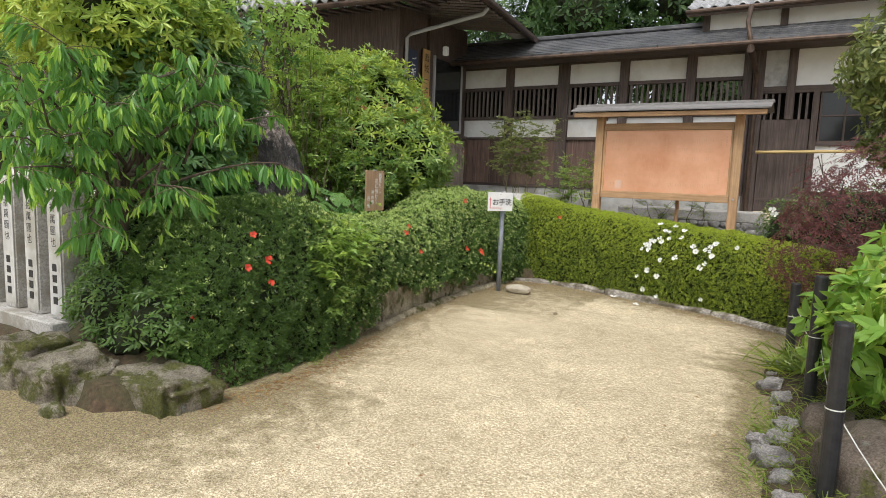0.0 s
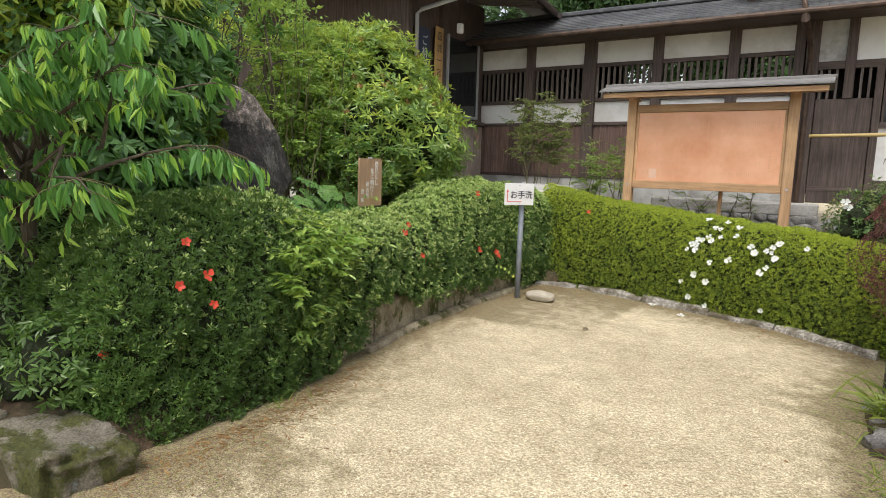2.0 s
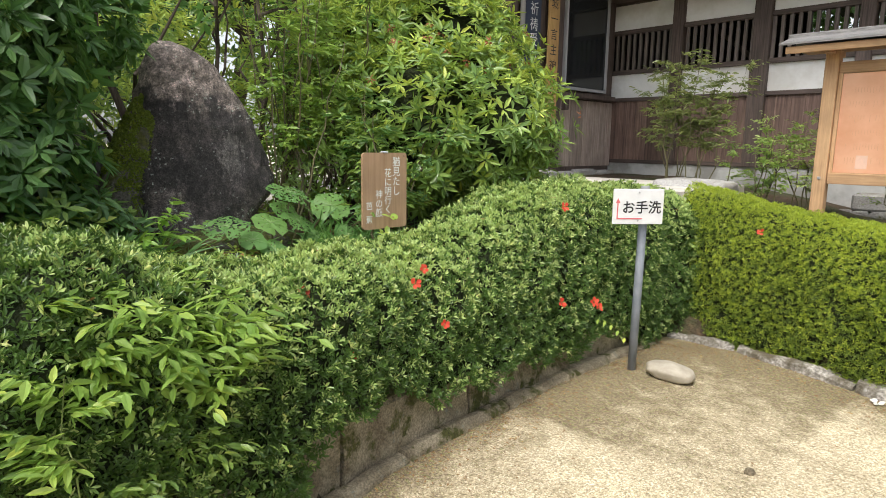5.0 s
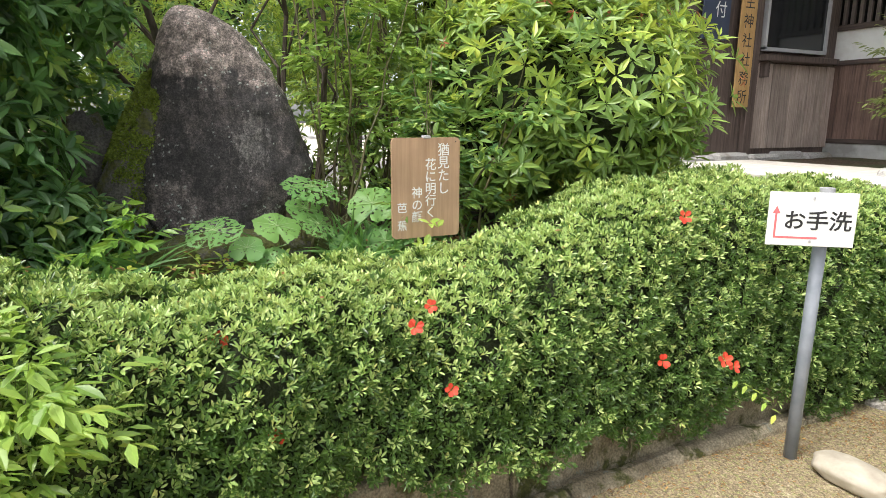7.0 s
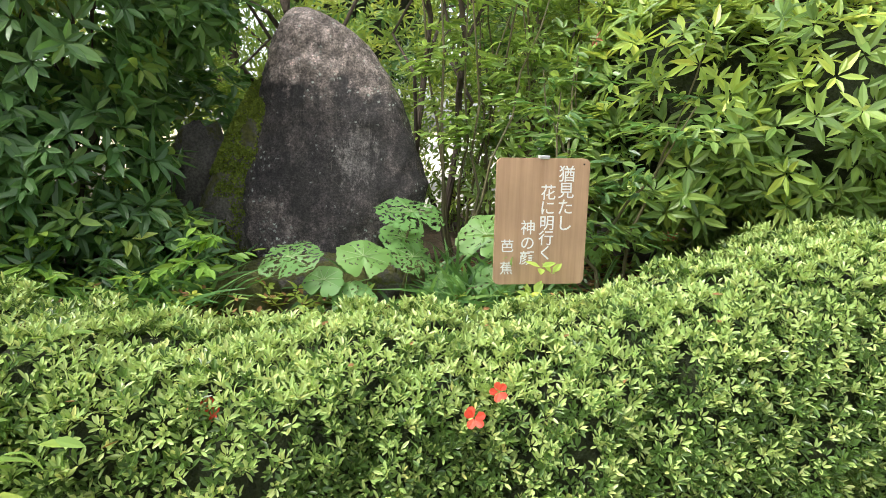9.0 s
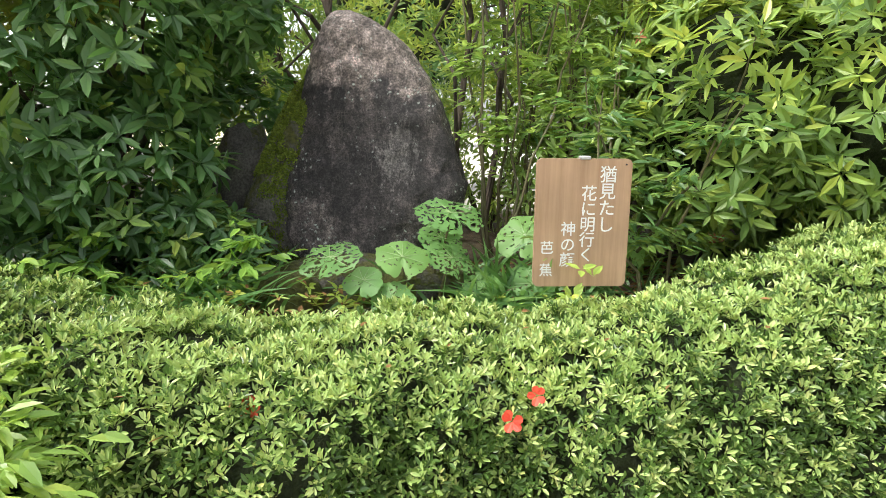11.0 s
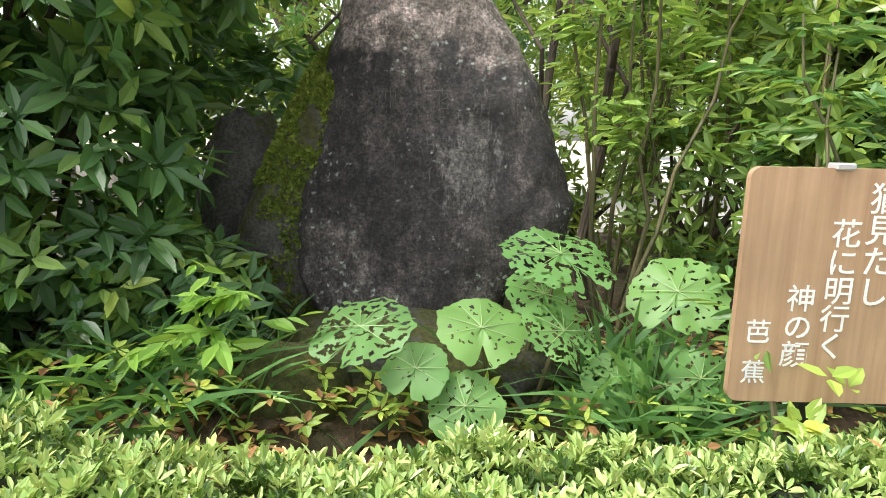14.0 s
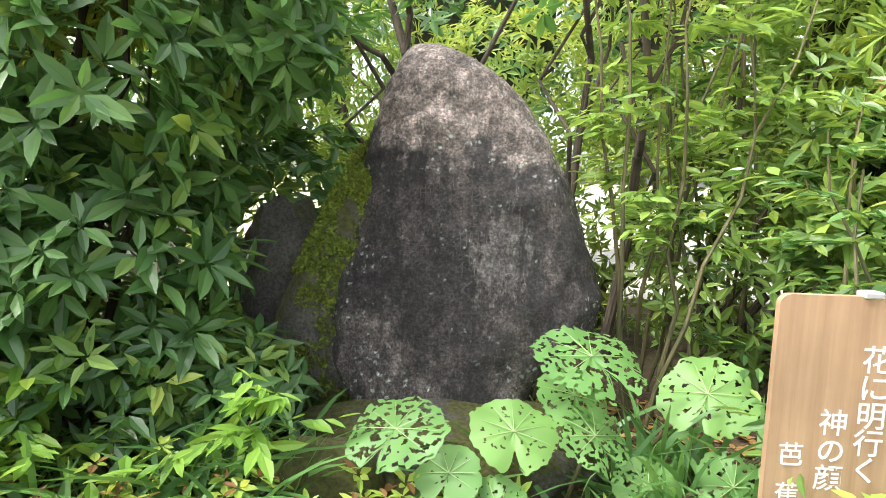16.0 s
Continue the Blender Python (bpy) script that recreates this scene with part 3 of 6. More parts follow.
# ---- ground, beds and kerbs ----
GRAVEL_EDGE = [(-5.6, 3.25), (-3.9, 3.2), (-3.3, 3.0), (-2.6, 2.95), (-2.25, 3.05), (-2.08, 3.6), (-2.05, 4.44), (-2.25, 5.22), (-2.47, 6.3), (-2.55, 7.0), (-2.59, 7.6), (-2.61, 8.24),
               (-2.6, 8.8), (-2.55, 9.4), (-2.2, 9.68), (-1.66, 9.62), (-0.7, 9.3), (0.06, 9.04), (0.52, 8.88), (0.9, 8.66), (1.32, 8.3), (1.28, 7.9), (1.06, 6.8), (1.12, 5.7), (1.12, 4.8), (1.22, 4.2), (1.7, 2.6), (2.3, 0.4), (2.5, -4.0)]
E2 = np.array(GRAVEL_EDGE)


def edge_distance(x, y):
    """How far inside the planting a place lies; below zero on the gravel."""
    best, inside = 1e9, False
    loop = GRAVEL_EDGE + [(2.5, -30), (-30, -30), (-30, 3.2)]
    for (ax, ay), (bx, by) in zip(loop, loop[1:] + loop[:1]):
        if (ay > y) != (by > y) and x < (bx - ax) * (y - ay) / (by - ay) + ax:
            inside = not inside
        dx, dy = bx - ax, by - ay
        k = max(0.0, min(1.0, ((x - ax) * dx + (y - ay) * dy) / (dx * dx + dy * dy)))
        best = min(best, math.hypot(x - ax - k * dx, y - ay - k * dy))
    return -best if inside else best


def smooth01(v):
    v = max(0.0, min(1.0, v))
    return v * v * (3 - 2 * v)


def bed_height(x, y):
    d = edge_distance(x, y)
    if d < 0.06:
        return -0.12
    left = 0.97
    back = 1.15 - 0.62 * smooth01((x + 5.5) / 5.5)
    aim = left + (back - left) * smooth01((y - 9.2) / 1.6)
    if x > 1.0 and y < 8.0:
        return 0.02 + 0.14 * smooth01(d / 0.8) + 0.02 * noise.noise(Vector((x * 4, y * 4, 0)))
    if y < 4.2 and x < 0:
        aim = 0.25 + (aim - 0.25) * smooth01((y - 3.3) / 0.9)
    h = 0.16 + (aim - 0.16) * smooth01((d - 0.05) / 1.1)
    return h + 0.03 * noise.noise(Vector((x * 1.7, y * 1.7, 0)))


def grid_sheet(name, x0, x1, y0, y1, step, height, mat, label, category):
    xs, ys = np.arange(x0, x1 + 1e-6, step), np.arange(y0, y1 + 1e-6, step)
    v = np.array([(x, y, height(x, y)) for y in ys for x in xs])
    nx = len(xs)
    f = np.array([(j * nx + i, j * nx + i + 1, (j + 1) * nx + i + 1, (j + 1) * nx + i) for j in range(len(ys) - 1) for i in range(nx - 1)])
    ob = big_mesh(name, v, f, mat, smooth=True)
    return tagged(ob, label, category, kind="structure")


xs = np.concatenate([[-300, -60, -20, -8, -5.5], np.arange(-4.8, 2.81, 0.08), [4, 8, 20, 60, 300]])
ys = np.concatenate([[-300, -60, -20, -6, -1], np.arange(0.0, 10.3, 0.08), [14, 30, 80, 300]])
near = [(x, y, -edge_distance(x, y) if -5 < x < 3 and -0.1 < y < 10.4 else 9.0) for y in ys for x in xs]
gv = np.array([(x, y, 0.0) for x, y, d in near])
gf = np.array([(j * len(xs) + i, j * len(xs) + i + 1, (j + 1) * len(xs) + i + 1, (j + 1) * len(xs) + i) for j in range(len(ys) - 1) for i in range(len(xs) - 1)])
ground = tagged(big_mesh("ground", gv, gf, "gravel"), "pale beige decomposed granite gravel path", "ground", kind="structure")
dirt = ground.data.attributes.new("dirt", "FLOAT", "POINT")
dirt.data.foreach_set("value", np.array([0.0 if x > 0 and y < 2.6 else math.exp(-max(d, 0.0) / (0.75 if y < 4.3 and x < -1 else 0.95 if x < -1.0 and y > 7.4 else 0.3 if y > 6.5 or x < 0 else 0.14)) for x, y, d in near], np.float32))
grid_sheet("planting_bed", -6.4, 5.0, 2.6, 16.4, 0.12, bed_height, "soil", "raised planting bed of dark soil and leaf litter", "ground")
bm = boxed(-60, -6.3, 4.6, 40, -0.1, 1.0)
tagged(part("yard", bm, "yard"), "pale sandy yard on a raised terrace", "ground", kind="structure")


def along(pts, step):
    """Points at even steps on a line of points, with the ways of the line."""
    p = np.array(pts, float)
    s = np.concatenate([[0], np.cumsum(np.linalg.norm(np.diff(p, axis=0), axis=1))])
    q = np.arange(0, s[-1], step)
    out = np.stack([np.interp(q, s, p[:, i]) for i in range(p.shape[1])], 1)
    k = np.ones(9) / 9
    pad = np.concatenate([np.repeat(out[:1], 4, 0), out, np.repeat(out[-1:], 4, 0)])
    out = np.stack([np.convolve(pad[:, i], k, "valid") for i in range(2)], 1)
    return out, unit(np.gradient(out, axis=0)), q


LEFT_LINE = [(-2.1, 4.6), (-2.25, 5.22), (-2.46, 6.3), (-2.53, 7.0), (-2.57, 7.6), (-2.6, 8.24), (-2.6, 8.8), (-2.55, 9.35)]
RIGHT_LINE = [(-2.5, 9.55), (-2.15, 9.62), (-1.66, 9.56), (-0.7, 9.24), (0.06, 8.97), (0.52, 8.81), (0.9, 8.59), (1.3, 8.24)]

kerb_wall = thing("retaining_kerb", (-2.5, 6.8, 0), "low retaining kerb of long brown weathered stones under the hedge", "kerb", kind="structure")
kerb_strip = thing("kerb_strip", (-1.0, 9.3, 0), "low grey weathered kerb strip along the gravel", "kerb", kind="structure")


def kerb_piece(name, mat, parent, a, b, inward, depth, z0, z1, seed, rag=0.012):
    """A long stone from a to b, uneven on its faces."""
    a, b, n = Vector((*a, 0)), Vector((*b, 0)), Vector((*inward, 0)).normalized()
    bm = bmesh.new()
    k = 13
    loops = []
    for i in range(k):
        p = a.lerp(b, i / (k - 1))
        ring = []
        for q, z in ((0.0, z0), (0.012, z1 * 0.55), (0.02, z1 - 0.02), (0.05, z1), (depth, z1 - 0.005), (depth, z0)):
            w = p + n * q + Vector((0, 0, z))
            w += Vector((noise.noise(w * 5 + Vector((seed, 0, 0))), noise.noise(w * 5 + Vector((0, seed, 0))), noise.noise(w * 4 + Vector((0, 0, seed))))) * rag * 2
            w += noise.noise_vector(w * 17 + Vector((seed, seed, 0))) * rag * 0.7
            ring.append(bm.verts.new(w))
        loops.append(ring)
    for r, s in zip(loops, loops[1:]):
        for j in range(len(r)):
            bm.faces.new((r[j], s[j], s[(j + 1) % len(r)], r[(j + 1) % len(r)]))
    bm.faces.new(loops[0]), bm.faces.new(loops[-1][::-1])
    bmesh.ops.recalc_face_normals(bm, faces=bm.faces)
    return part(name, bm, mat, parent)


pts, ways, _ = along(LEFT_LINE, 0.02)
i = 0
for k, n in enumerate((40, 34, 52, 36, 62, 30, 40)):
    if k == 0:
        i = n
        continue
    j = min(i + n, len(pts) - 1)
    if j - i < 5:
        break
    inward = (-ways[(i + j) // 2][1], ways[(i + j) // 2][0])
    kerb_piece("stone", "kerb_rock", kerb_wall, pts[i], pts[j - 1], inward, 0.22, -0.03, 0.30 + 0.03 * ((k * 7) % 3 - 1), k * 3.1, 0.013)
    i = j
pts2 = pts + np.stack([ways[:, 1], -ways[:, 0]], 1) * 0.115
i = 60
for k in range(9):
    j = min(i + 34 + (k * 11) % 19, len(pts2) - 1)
    if j - i < 5:
        break
    kerb_piece("kerb_block", "kerb_rock", kerb_wall, pts2[i], pts2[j - 1], (-ways[i][1], ways[i][0]), 0.1, -0.03, 0.042 + 0.01 * (k % 2), k * 1.7, 0.011)
    i = j
pts, ways, _ = along(RIGHT_LINE, 0.02)
i = 0
for k in range(16):
    j = min(i + 30 + (k * 17) % 23, len(pts) - 1)
    if j - i < 5:
        break
    kerb_piece("kerb_block", "kerb_granite", kerb_strip, pts[i], pts[j - 1], (-ways[i][1], ways[i][0]), 0.11, -0.03, 0.058 + 0.009 * (k % 3), 20 + k * 1.3, 0.013)
    i = j


# ---- hedges ----
def hedge(name, label, line, width, top, over, z0, rng, shoots, k, leaf, mats, young_lit_share, wave=0.048, power=2.7, ends=(0.35, 0.0), fresh=None, hollow=0.5, face=0.16):
    """Clipped hedge: a rounded section swept along its front line, thick with leaf rosettes."""
    p, w, s = along(line, 0.05)
    inward = np.stack([-w[:, 1], w[:, 0]], 1)
    n = len(p)
    fi = np.linspace(0.0, math.pi, 40)
    cs = np.sign(np.cos(fi)) * np.abs(np.cos(fi)) ** (2 / power)
    sn = np.abs(np.sin(fi)) ** (2 / power)
    wid, tops = np.array([width(*q) for q in p]), np.array([top(*q) for q in p])
    cap = np.ones(n)
    for e, d in ((ends[0], s), (ends[1], s[-1] - s)):
        if e:
            cap *= np.sqrt(np.clip(1 - (1 - np.clip(d / e, 0, 1)) ** 2, 0.02, 1))
    fade = 0.6 + 0.4 * cap
    q = -over + wid[:, None] / 2 * (1 - cs[None] * cap[:, None])
    S = np.empty((n, len(fi), 3))
    S[..., :2] = p[:, None] + inward[:, None] * q[..., None]
    foot = np.array([z0(*v) for v in p]) + wave * (1.25 * np.sin(s * 5.1) + 0.8 * np.sin(s * 12.7 + 1.0))
    S[..., 2] = foot[:, None] + (tops * fade - foot)[:, None] * sn[None]
    du, dv = np.gradient(S, axis=0), np.gradient(S, axis=1)
    N = np.cross(dv, du)
    N = N / np.maximum(np.linalg.norm(N, axis=2, keepdims=True), 1e-6)
    mid = np.concatenate([p + inward * (wid[:, None] / 2 - over), np.full((n, 1), 0.5)], 1)
    if (N[n // 2, 3] * (S[n // 2, 3] - mid[n // 2])).sum() < 0:
        N = -N
    S = S + N * (wave * rough_noise(S.reshape(-1, 3), 2.6) + wave * 0.7 * rough_noise(S.reshape(-1, 3), 7.0) + wave * 0.45 * rough_noise(S.reshape(-1, 3), 15.0)).reshape(n, -1, 1)
    base = thing(name, (*p[n // 2], 0), label, "hedge")
    # dark core: the shade between the leaves is put into its colour
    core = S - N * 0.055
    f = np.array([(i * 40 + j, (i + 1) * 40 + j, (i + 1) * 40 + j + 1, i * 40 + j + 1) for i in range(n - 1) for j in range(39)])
    big_mesh("shade_core", core.reshape(-1, 3), f, "twig", base)
    area = (np.linalg.norm(np.cross(du, dv), axis=2))
    area[:, 31:] *= 0.25
    pick = rng.choice(area.size, int(area.sum() * shoots), p=(area / area.sum()).ravel())
    P = S.reshape(-1, 3)[pick]
    A = N.reshape(-1, 3)[pick]
    P = P + du.reshape(-1, 3)[pick] * rng.uniform(-0.5, 0.5, (len(pick), 1)) + dv.reshape(-1, 3)[pick] * rng.uniform(-0.5, 0.5, (len(pick), 1))
    keep = rng.random(len(P)) < np.clip(0.86 + hollow * rough_noise(P, 11.0), 0.2, 1.0)
    P, A = P[keep], A[keep]
    deep = rng.random(len(P))
    P = P - A * (0.055 * deep ** 1.5 - 0.012)[:, None]
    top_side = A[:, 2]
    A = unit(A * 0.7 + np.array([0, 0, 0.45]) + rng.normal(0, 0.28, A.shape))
    # paler leaves where faces look up: new shoots plus top light, coloured in
    young = (rng.random(len(P)) < (fresh(P) if fresh else 1.0) * young_lit_share * (face + (1 - face) * np.clip((top_side + 0.1) / 0.95, 0, 1) ** 1.3)) & (deep < 0.8)
    B, D, Nn, who = whorls(rng, P, A, k, (14, 64))
    size = leaf * rng.uniform(0.65, 1.25, len(B))
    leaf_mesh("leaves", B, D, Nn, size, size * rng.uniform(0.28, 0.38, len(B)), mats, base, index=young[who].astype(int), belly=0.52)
    return base, S, N


def left_width(x, y):
    return float(np.interp(y, (3.6, 4.2, 5.0, 5.8, 7.0, 8.0, 9.5), (1.35, 1.6, 1.25, 0.98, 0.92, 1.05, 1.2)))


def left_top(x, y):
    return float(np.interp(y, (3.6, 4.1, 4.6, 5.1, 5.6, 6.5, 7.1, 7.6, 8.1, 8.8, 9.4), (1.0, 1.22, 1.33, 1.27, 1.1, 1.05, 1.07, 1.2, 1.34, 1.37, 1.28)))


LEFT_HEDGE_LINE = [(-2.3, 3.45), (-2.2, 4.0), (-2.17, 4.5), (-2.27, 5.22), (-2.46, 6.3), (-2.53, 7.0), (-2.57, 7.6), (-2.6, 8.24), (-2.6, 8.8), (-2.55, 9.5), (-2.4, 10.0)]
# fresh cuts pale leaves at the front end: the peach tree's shade in colour
hedge_a, SA, NA = hedge("azalea_hedge", "clipped azalea hedge with fresh green top and a few red flowers", LEFT_HEDGE_LINE, left_width, left_top, 0.08, lambda x, y: float(np.interp(y, (5.2, 5.7, 6.0, 6.9, 7.1, 8.4, 9.0), (0.02, 0.27, 0.37, 0.37, 0.27, 0.28, 0.16))), np.random.default_rng(3), 3500, 6, 0.029, ["azalea_old", "azalea_new_lit"], 0.8, fresh=lambda P: np.interp(P[:, 1], (4.5, 5.5), (0.1, 1.0)))
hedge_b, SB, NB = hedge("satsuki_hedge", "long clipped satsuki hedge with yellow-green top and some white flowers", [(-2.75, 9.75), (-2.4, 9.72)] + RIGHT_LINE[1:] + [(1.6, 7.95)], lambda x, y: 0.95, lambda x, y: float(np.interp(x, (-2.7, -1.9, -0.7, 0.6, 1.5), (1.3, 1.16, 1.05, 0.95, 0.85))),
                         -0.07, lambda x, y: 0.07, np.random.default_rng(5), 5200, 5, 0.021, ["box_old", "box_new_lit"], 0.95, wave=0.022, power=2.3, ends=(0.0, 0.3), hollow=0.2, face=0.3)


def flower(name, at, out, radius, mat, parent, rng, petals=5):
    """An open flower: petals round a small centre."""
    n = petals
    A = np.repeat(np.array([out], float), 1, 0)
    B, D, N, _ = whorls(rng, np.array([at], float), A, n, (50, 68), 0.002)
    ob = leaf_mesh(name, B, D, N, radius * rng.uniform(0.9, 1.1, n), radius * 0.8, mat, parent, fold=-0.05, curl=0.25, belly=0.6)
    return ob


rng = np.random.default_rng(11)
for at in ((-2.15, 4.06, 1.09), (-2.16, 4.02, 0.85), (-2.10, 4.16, 0.9), (-2.11, 4.2, 0.72), (-2.30, 3.66, 0.52), (-2.33, 6.04, 0.69), (-2.37, 6.68, 0.71), (-2.32, 7.68, 0.67), (-2.33, 8.08, 0.6), (-2.34, 8.16, 0.55),
           (-2.53, 6.67, 0.99), (-2.53, 7.96, 1.25), (-2.52, 6.6, 0.92), (-2.5, 5.9, 0.98)):
    flower("flower", at, (0.85, -0.25, 0.4), float(rng.uniform(0.026, 0.036)), "red_petal", hedge_a, rng)
hr = np.random.default_rng(12)
tops = np.argwhere((NA[..., 2] > 0.55) & (SA[..., 1] > 4.6))
for i, j in tops[hr.choice(len(tops), 70, replace=False)]:
    a = hr.uniform(0, math.tau)
    leaf_mesh("withered_petal", SA[i, j][None] + NA[i, j] * 0.03, np.array([[math.cos(a), math.sin(a), 0.1]]), hr.normal(0, 0.3, (1, 3)) + np.array([[0, 0, 1.0]]), hr.uniform(0.025, 0.05), hr.uniform(0.012, 0.018), ["dry_leaf"], hedge_a, "brown withered petal")
flower("flower", (-1.78, 9.52, 1.02), (0.1, -0.8, 0.5), 0.03, "red_petal", hedge_b, rng)
WHITE = ((-0.55, 0.68), (-0.49, 0.72), (-0.43, 0.74), (-0.37, 0.77), (-0.31, 0.81), (-0.21, 0.9), (-0.05, 0.63), (-0.37, 0.99), (0.13, 0.78), (0.19, 0.71), (0.31, 0.57), (0.35, 0.73), (0.41, 0.82), (-0.02, 0.87), (-0.24, 0.58),
         (-0.28, 0.4), (-0.58, 0.29), (-0.48, 0.16), (-0.26, 0.13), (0.3, 0.19), (-0.12, 0.97), (0.65, 0.83), (0.24, 0.56), (0.0, 0.93), (0.38, 0.7), (0.32, 0.78), (-0.29, 0.78), (-0.18, 0.82), (-0.41, 0.43), (-0.46, 0.69), (-0.4, 0.8), (0.36, 0.68), (0.27, 0.75), (-0.26, 0.93))
front, front_n = SB[:, :22].reshape(-1, 3), NB[:, :22].reshape(-1, 3)
for fx, fz in WHITE:
    k = int(np.argmin((front[:, 0] - fx) ** 2 + (front[:, 2] - fz) ** 2))
    flower("white_flower", front[k] + front_n[k] * 0.025, front_n[k] + np.array([0, -0.2, 0.3]), float(rng.uniform(0.026, 0.044)), "white_petal", hedge_b, rng, 6)
for at in ((-0.85, 9.2, 0.012), (-0.46, 8.86, 0.012)):
    tagged(flower("fallen_flower", at, (0.1, -0.2, 0.9), 0.04, "white_petal", None, rng, 5), "fallen white flower lying on the gravel", "flower", "fallen flowers")


# ---- shrubs and trees ----
def shrub(name, label, base, blobs, rng, shoots, k, leaf, aspect, mats, young=0.3, core=0.72, lean=(45, 85), inner=0.3, stems=5, droop=0.0, category="shrub", curl=0.14, up=0.5):
    """Leafy shrub: stems, a dark core for inner shade and leaf rosettes over its rounded parts."""
    ob = thing(name, base, label, category)
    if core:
        blob_core("shade_core", blobs, core, ob)
    for i in range(stems):
        c, r = blobs[i % len(blobs)]
        foot = Vector(base) + Vector((rng.normal(0, 0.07), rng.normal(0, 0.07), -0.03))
        bm = bmesh.new()
        tube(bm, limb(rng, foot, Vector(c) + Vector(rng.normal(0, 0.25, 3)) * r[0], 6, 0.05), [0.024 * (1 - 0.12 * q) for q in range(7)], 6)
        part("stem", bm, "bark", ob)
    P, A = blobs_points(rng, blobs, shoots, inner)
    ok = P[:, 2] > base[2] + 0.03
    P, A = P[ok], A[ok]
    # pale leaves follow the upward sides: tip growth and top light in colour
    light = A[:, 2]
    A2 = unit(A * 0.7 + np.array([0, 0, up]) + rng.normal(0, 0.3, A.shape))
    B, D, N, who = whorls(rng, P, A2, k, lean, 0.008)
    D = unit(D + np.array([0, 0, -droop]))
    size = leaf * rng.uniform(0.6, 1.2, len(B))
    yo = (rng.random(len(P)) < young * np.clip(0.2 + 1.3 * light, 0.12, 1.25)).astype(int)
    leaf_mesh("leaves", B, D, N, size, size * aspect, mats, ob, index=np.minimum(yo[who], len(mats) - 1), curl=curl)
    return ob


R = np.random.default_rng


def nandina(name, label, base, stems, height, spread, rng, leaf=0.05, per=7, mat="nandina", bare=0.35, mats2=None, thick=1.0, cane="stem"):
    """Cane shrub: thin upright stems with layered sprays of pointed leaflets."""
    ob = thing(name, base, label, "shrub")
    B, W = [], []
    for i in range(stems):
        foot = Vector(base) + Vector((rng.normal(0, spread * 0.3), rng.normal(0, spread * 0.3), -0.03))
        tip = foot + Vector((rng.normal(0, spread * 0.45), rng.normal(0, spread * 0.45), height * rng.uniform(0.7, 1.05)))
        l = limb(rng, foot, tip, 7, 0.02)
        bm = bmesh.new()
        tube(bm, l, [thick * q for q in (0.009, 0.0085, 0.008, 0.007, 0.006, 0.005, 0.004, 0.003)], 6)
        part("stem", bm, cane, ob)
        for q in range(per):
            u = bare + (1 - bare) * (q + rng.random()) / per
            k = min(int(u * 7), 6)
            a = l[k].lerp(l[k + 1], u * 7 - k)
            az = rng.uniform(0, math.tau)
            for s in range(5):
                d = Vector((math.cos(az + rng.normal(0, 0.5)), math.sin(az + rng.normal(0, 0.5)), rng.uniform(-0.1, 0.5)))
                ln = rng.uniform(0.08, 0.28)
                for e in range(7):
                    p = a + d * ln * (e + 1) / 7
                    B.append(tuple(p)), W.append((d.x + rng.normal(0, 0.8), d.y + rng.normal(0, 0.8), rng.uniform(-0.5, 0.3)))
    B, W = np.array(B), np.array(W)
    N = unit(rng.normal(0, 0.35, B.shape) + np.array([0, 0, 1.0]))
    size = leaf * rng.uniform(0.6, 1.2, len(B))
    leaf_mesh("leaves", B, unit(W), N, size, size * 0.34, [mat] if not mats2 else mats2, ob, curl=0.15, index=None if not mats2 else (rng.random(len(B)) < 0.4).astype(int))
    return ob


ROUND = [((-4.6, 8.65, 2.15), (1.0, 0.95, 1.15)), ((-3.85, 8.5, 1.85), (0.72, 0.72, 0.68)), ((-4.1, 7.95, 1.8), (0.68, 0.66, 0.72))]
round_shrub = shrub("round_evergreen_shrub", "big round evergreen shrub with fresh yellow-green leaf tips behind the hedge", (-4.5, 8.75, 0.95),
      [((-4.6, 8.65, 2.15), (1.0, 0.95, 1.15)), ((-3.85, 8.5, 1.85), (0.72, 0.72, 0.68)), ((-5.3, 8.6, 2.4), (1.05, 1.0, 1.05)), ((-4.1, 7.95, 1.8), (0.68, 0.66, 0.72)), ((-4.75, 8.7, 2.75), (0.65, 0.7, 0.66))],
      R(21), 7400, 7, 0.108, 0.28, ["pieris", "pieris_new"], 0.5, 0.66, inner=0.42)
wr = R(20)
wp, wa = blobs_points(wr, ROUND, 120, 0.04)
for q, o in zip(wp, wa):
    if o[0] > 0.1:
        B, D, N, _ = whorls(wr, np.array([q + o * 0.05]), np.array([o]), 7, (50, 110), 0.006)
        leaf_mesh("withered_flower", B, D, N, 0.04, 0.013, ["rust"], round_shrub, curl=0.5)
shrub("feathery_bamboo", "fine yellow-green feathery bamboo rising over the round shrub", (-5.4, 8.3, 0.95),
      [((-5.2, 8.1, 2.7), (0.7, 0.6, 0.6)), ((-4.85, 8.1, 2.85), (0.55, 0.5, 0.45)), ((-5.6, 8.0, 2.2), (0.55, 0.6, 0.6))], R(29), 2600, 6, 0.075, 0.16, ["pieris_new", "nandina"], 0.5, 0.0, (30, 80), 0.5, 8, 0.1, up=0.8)
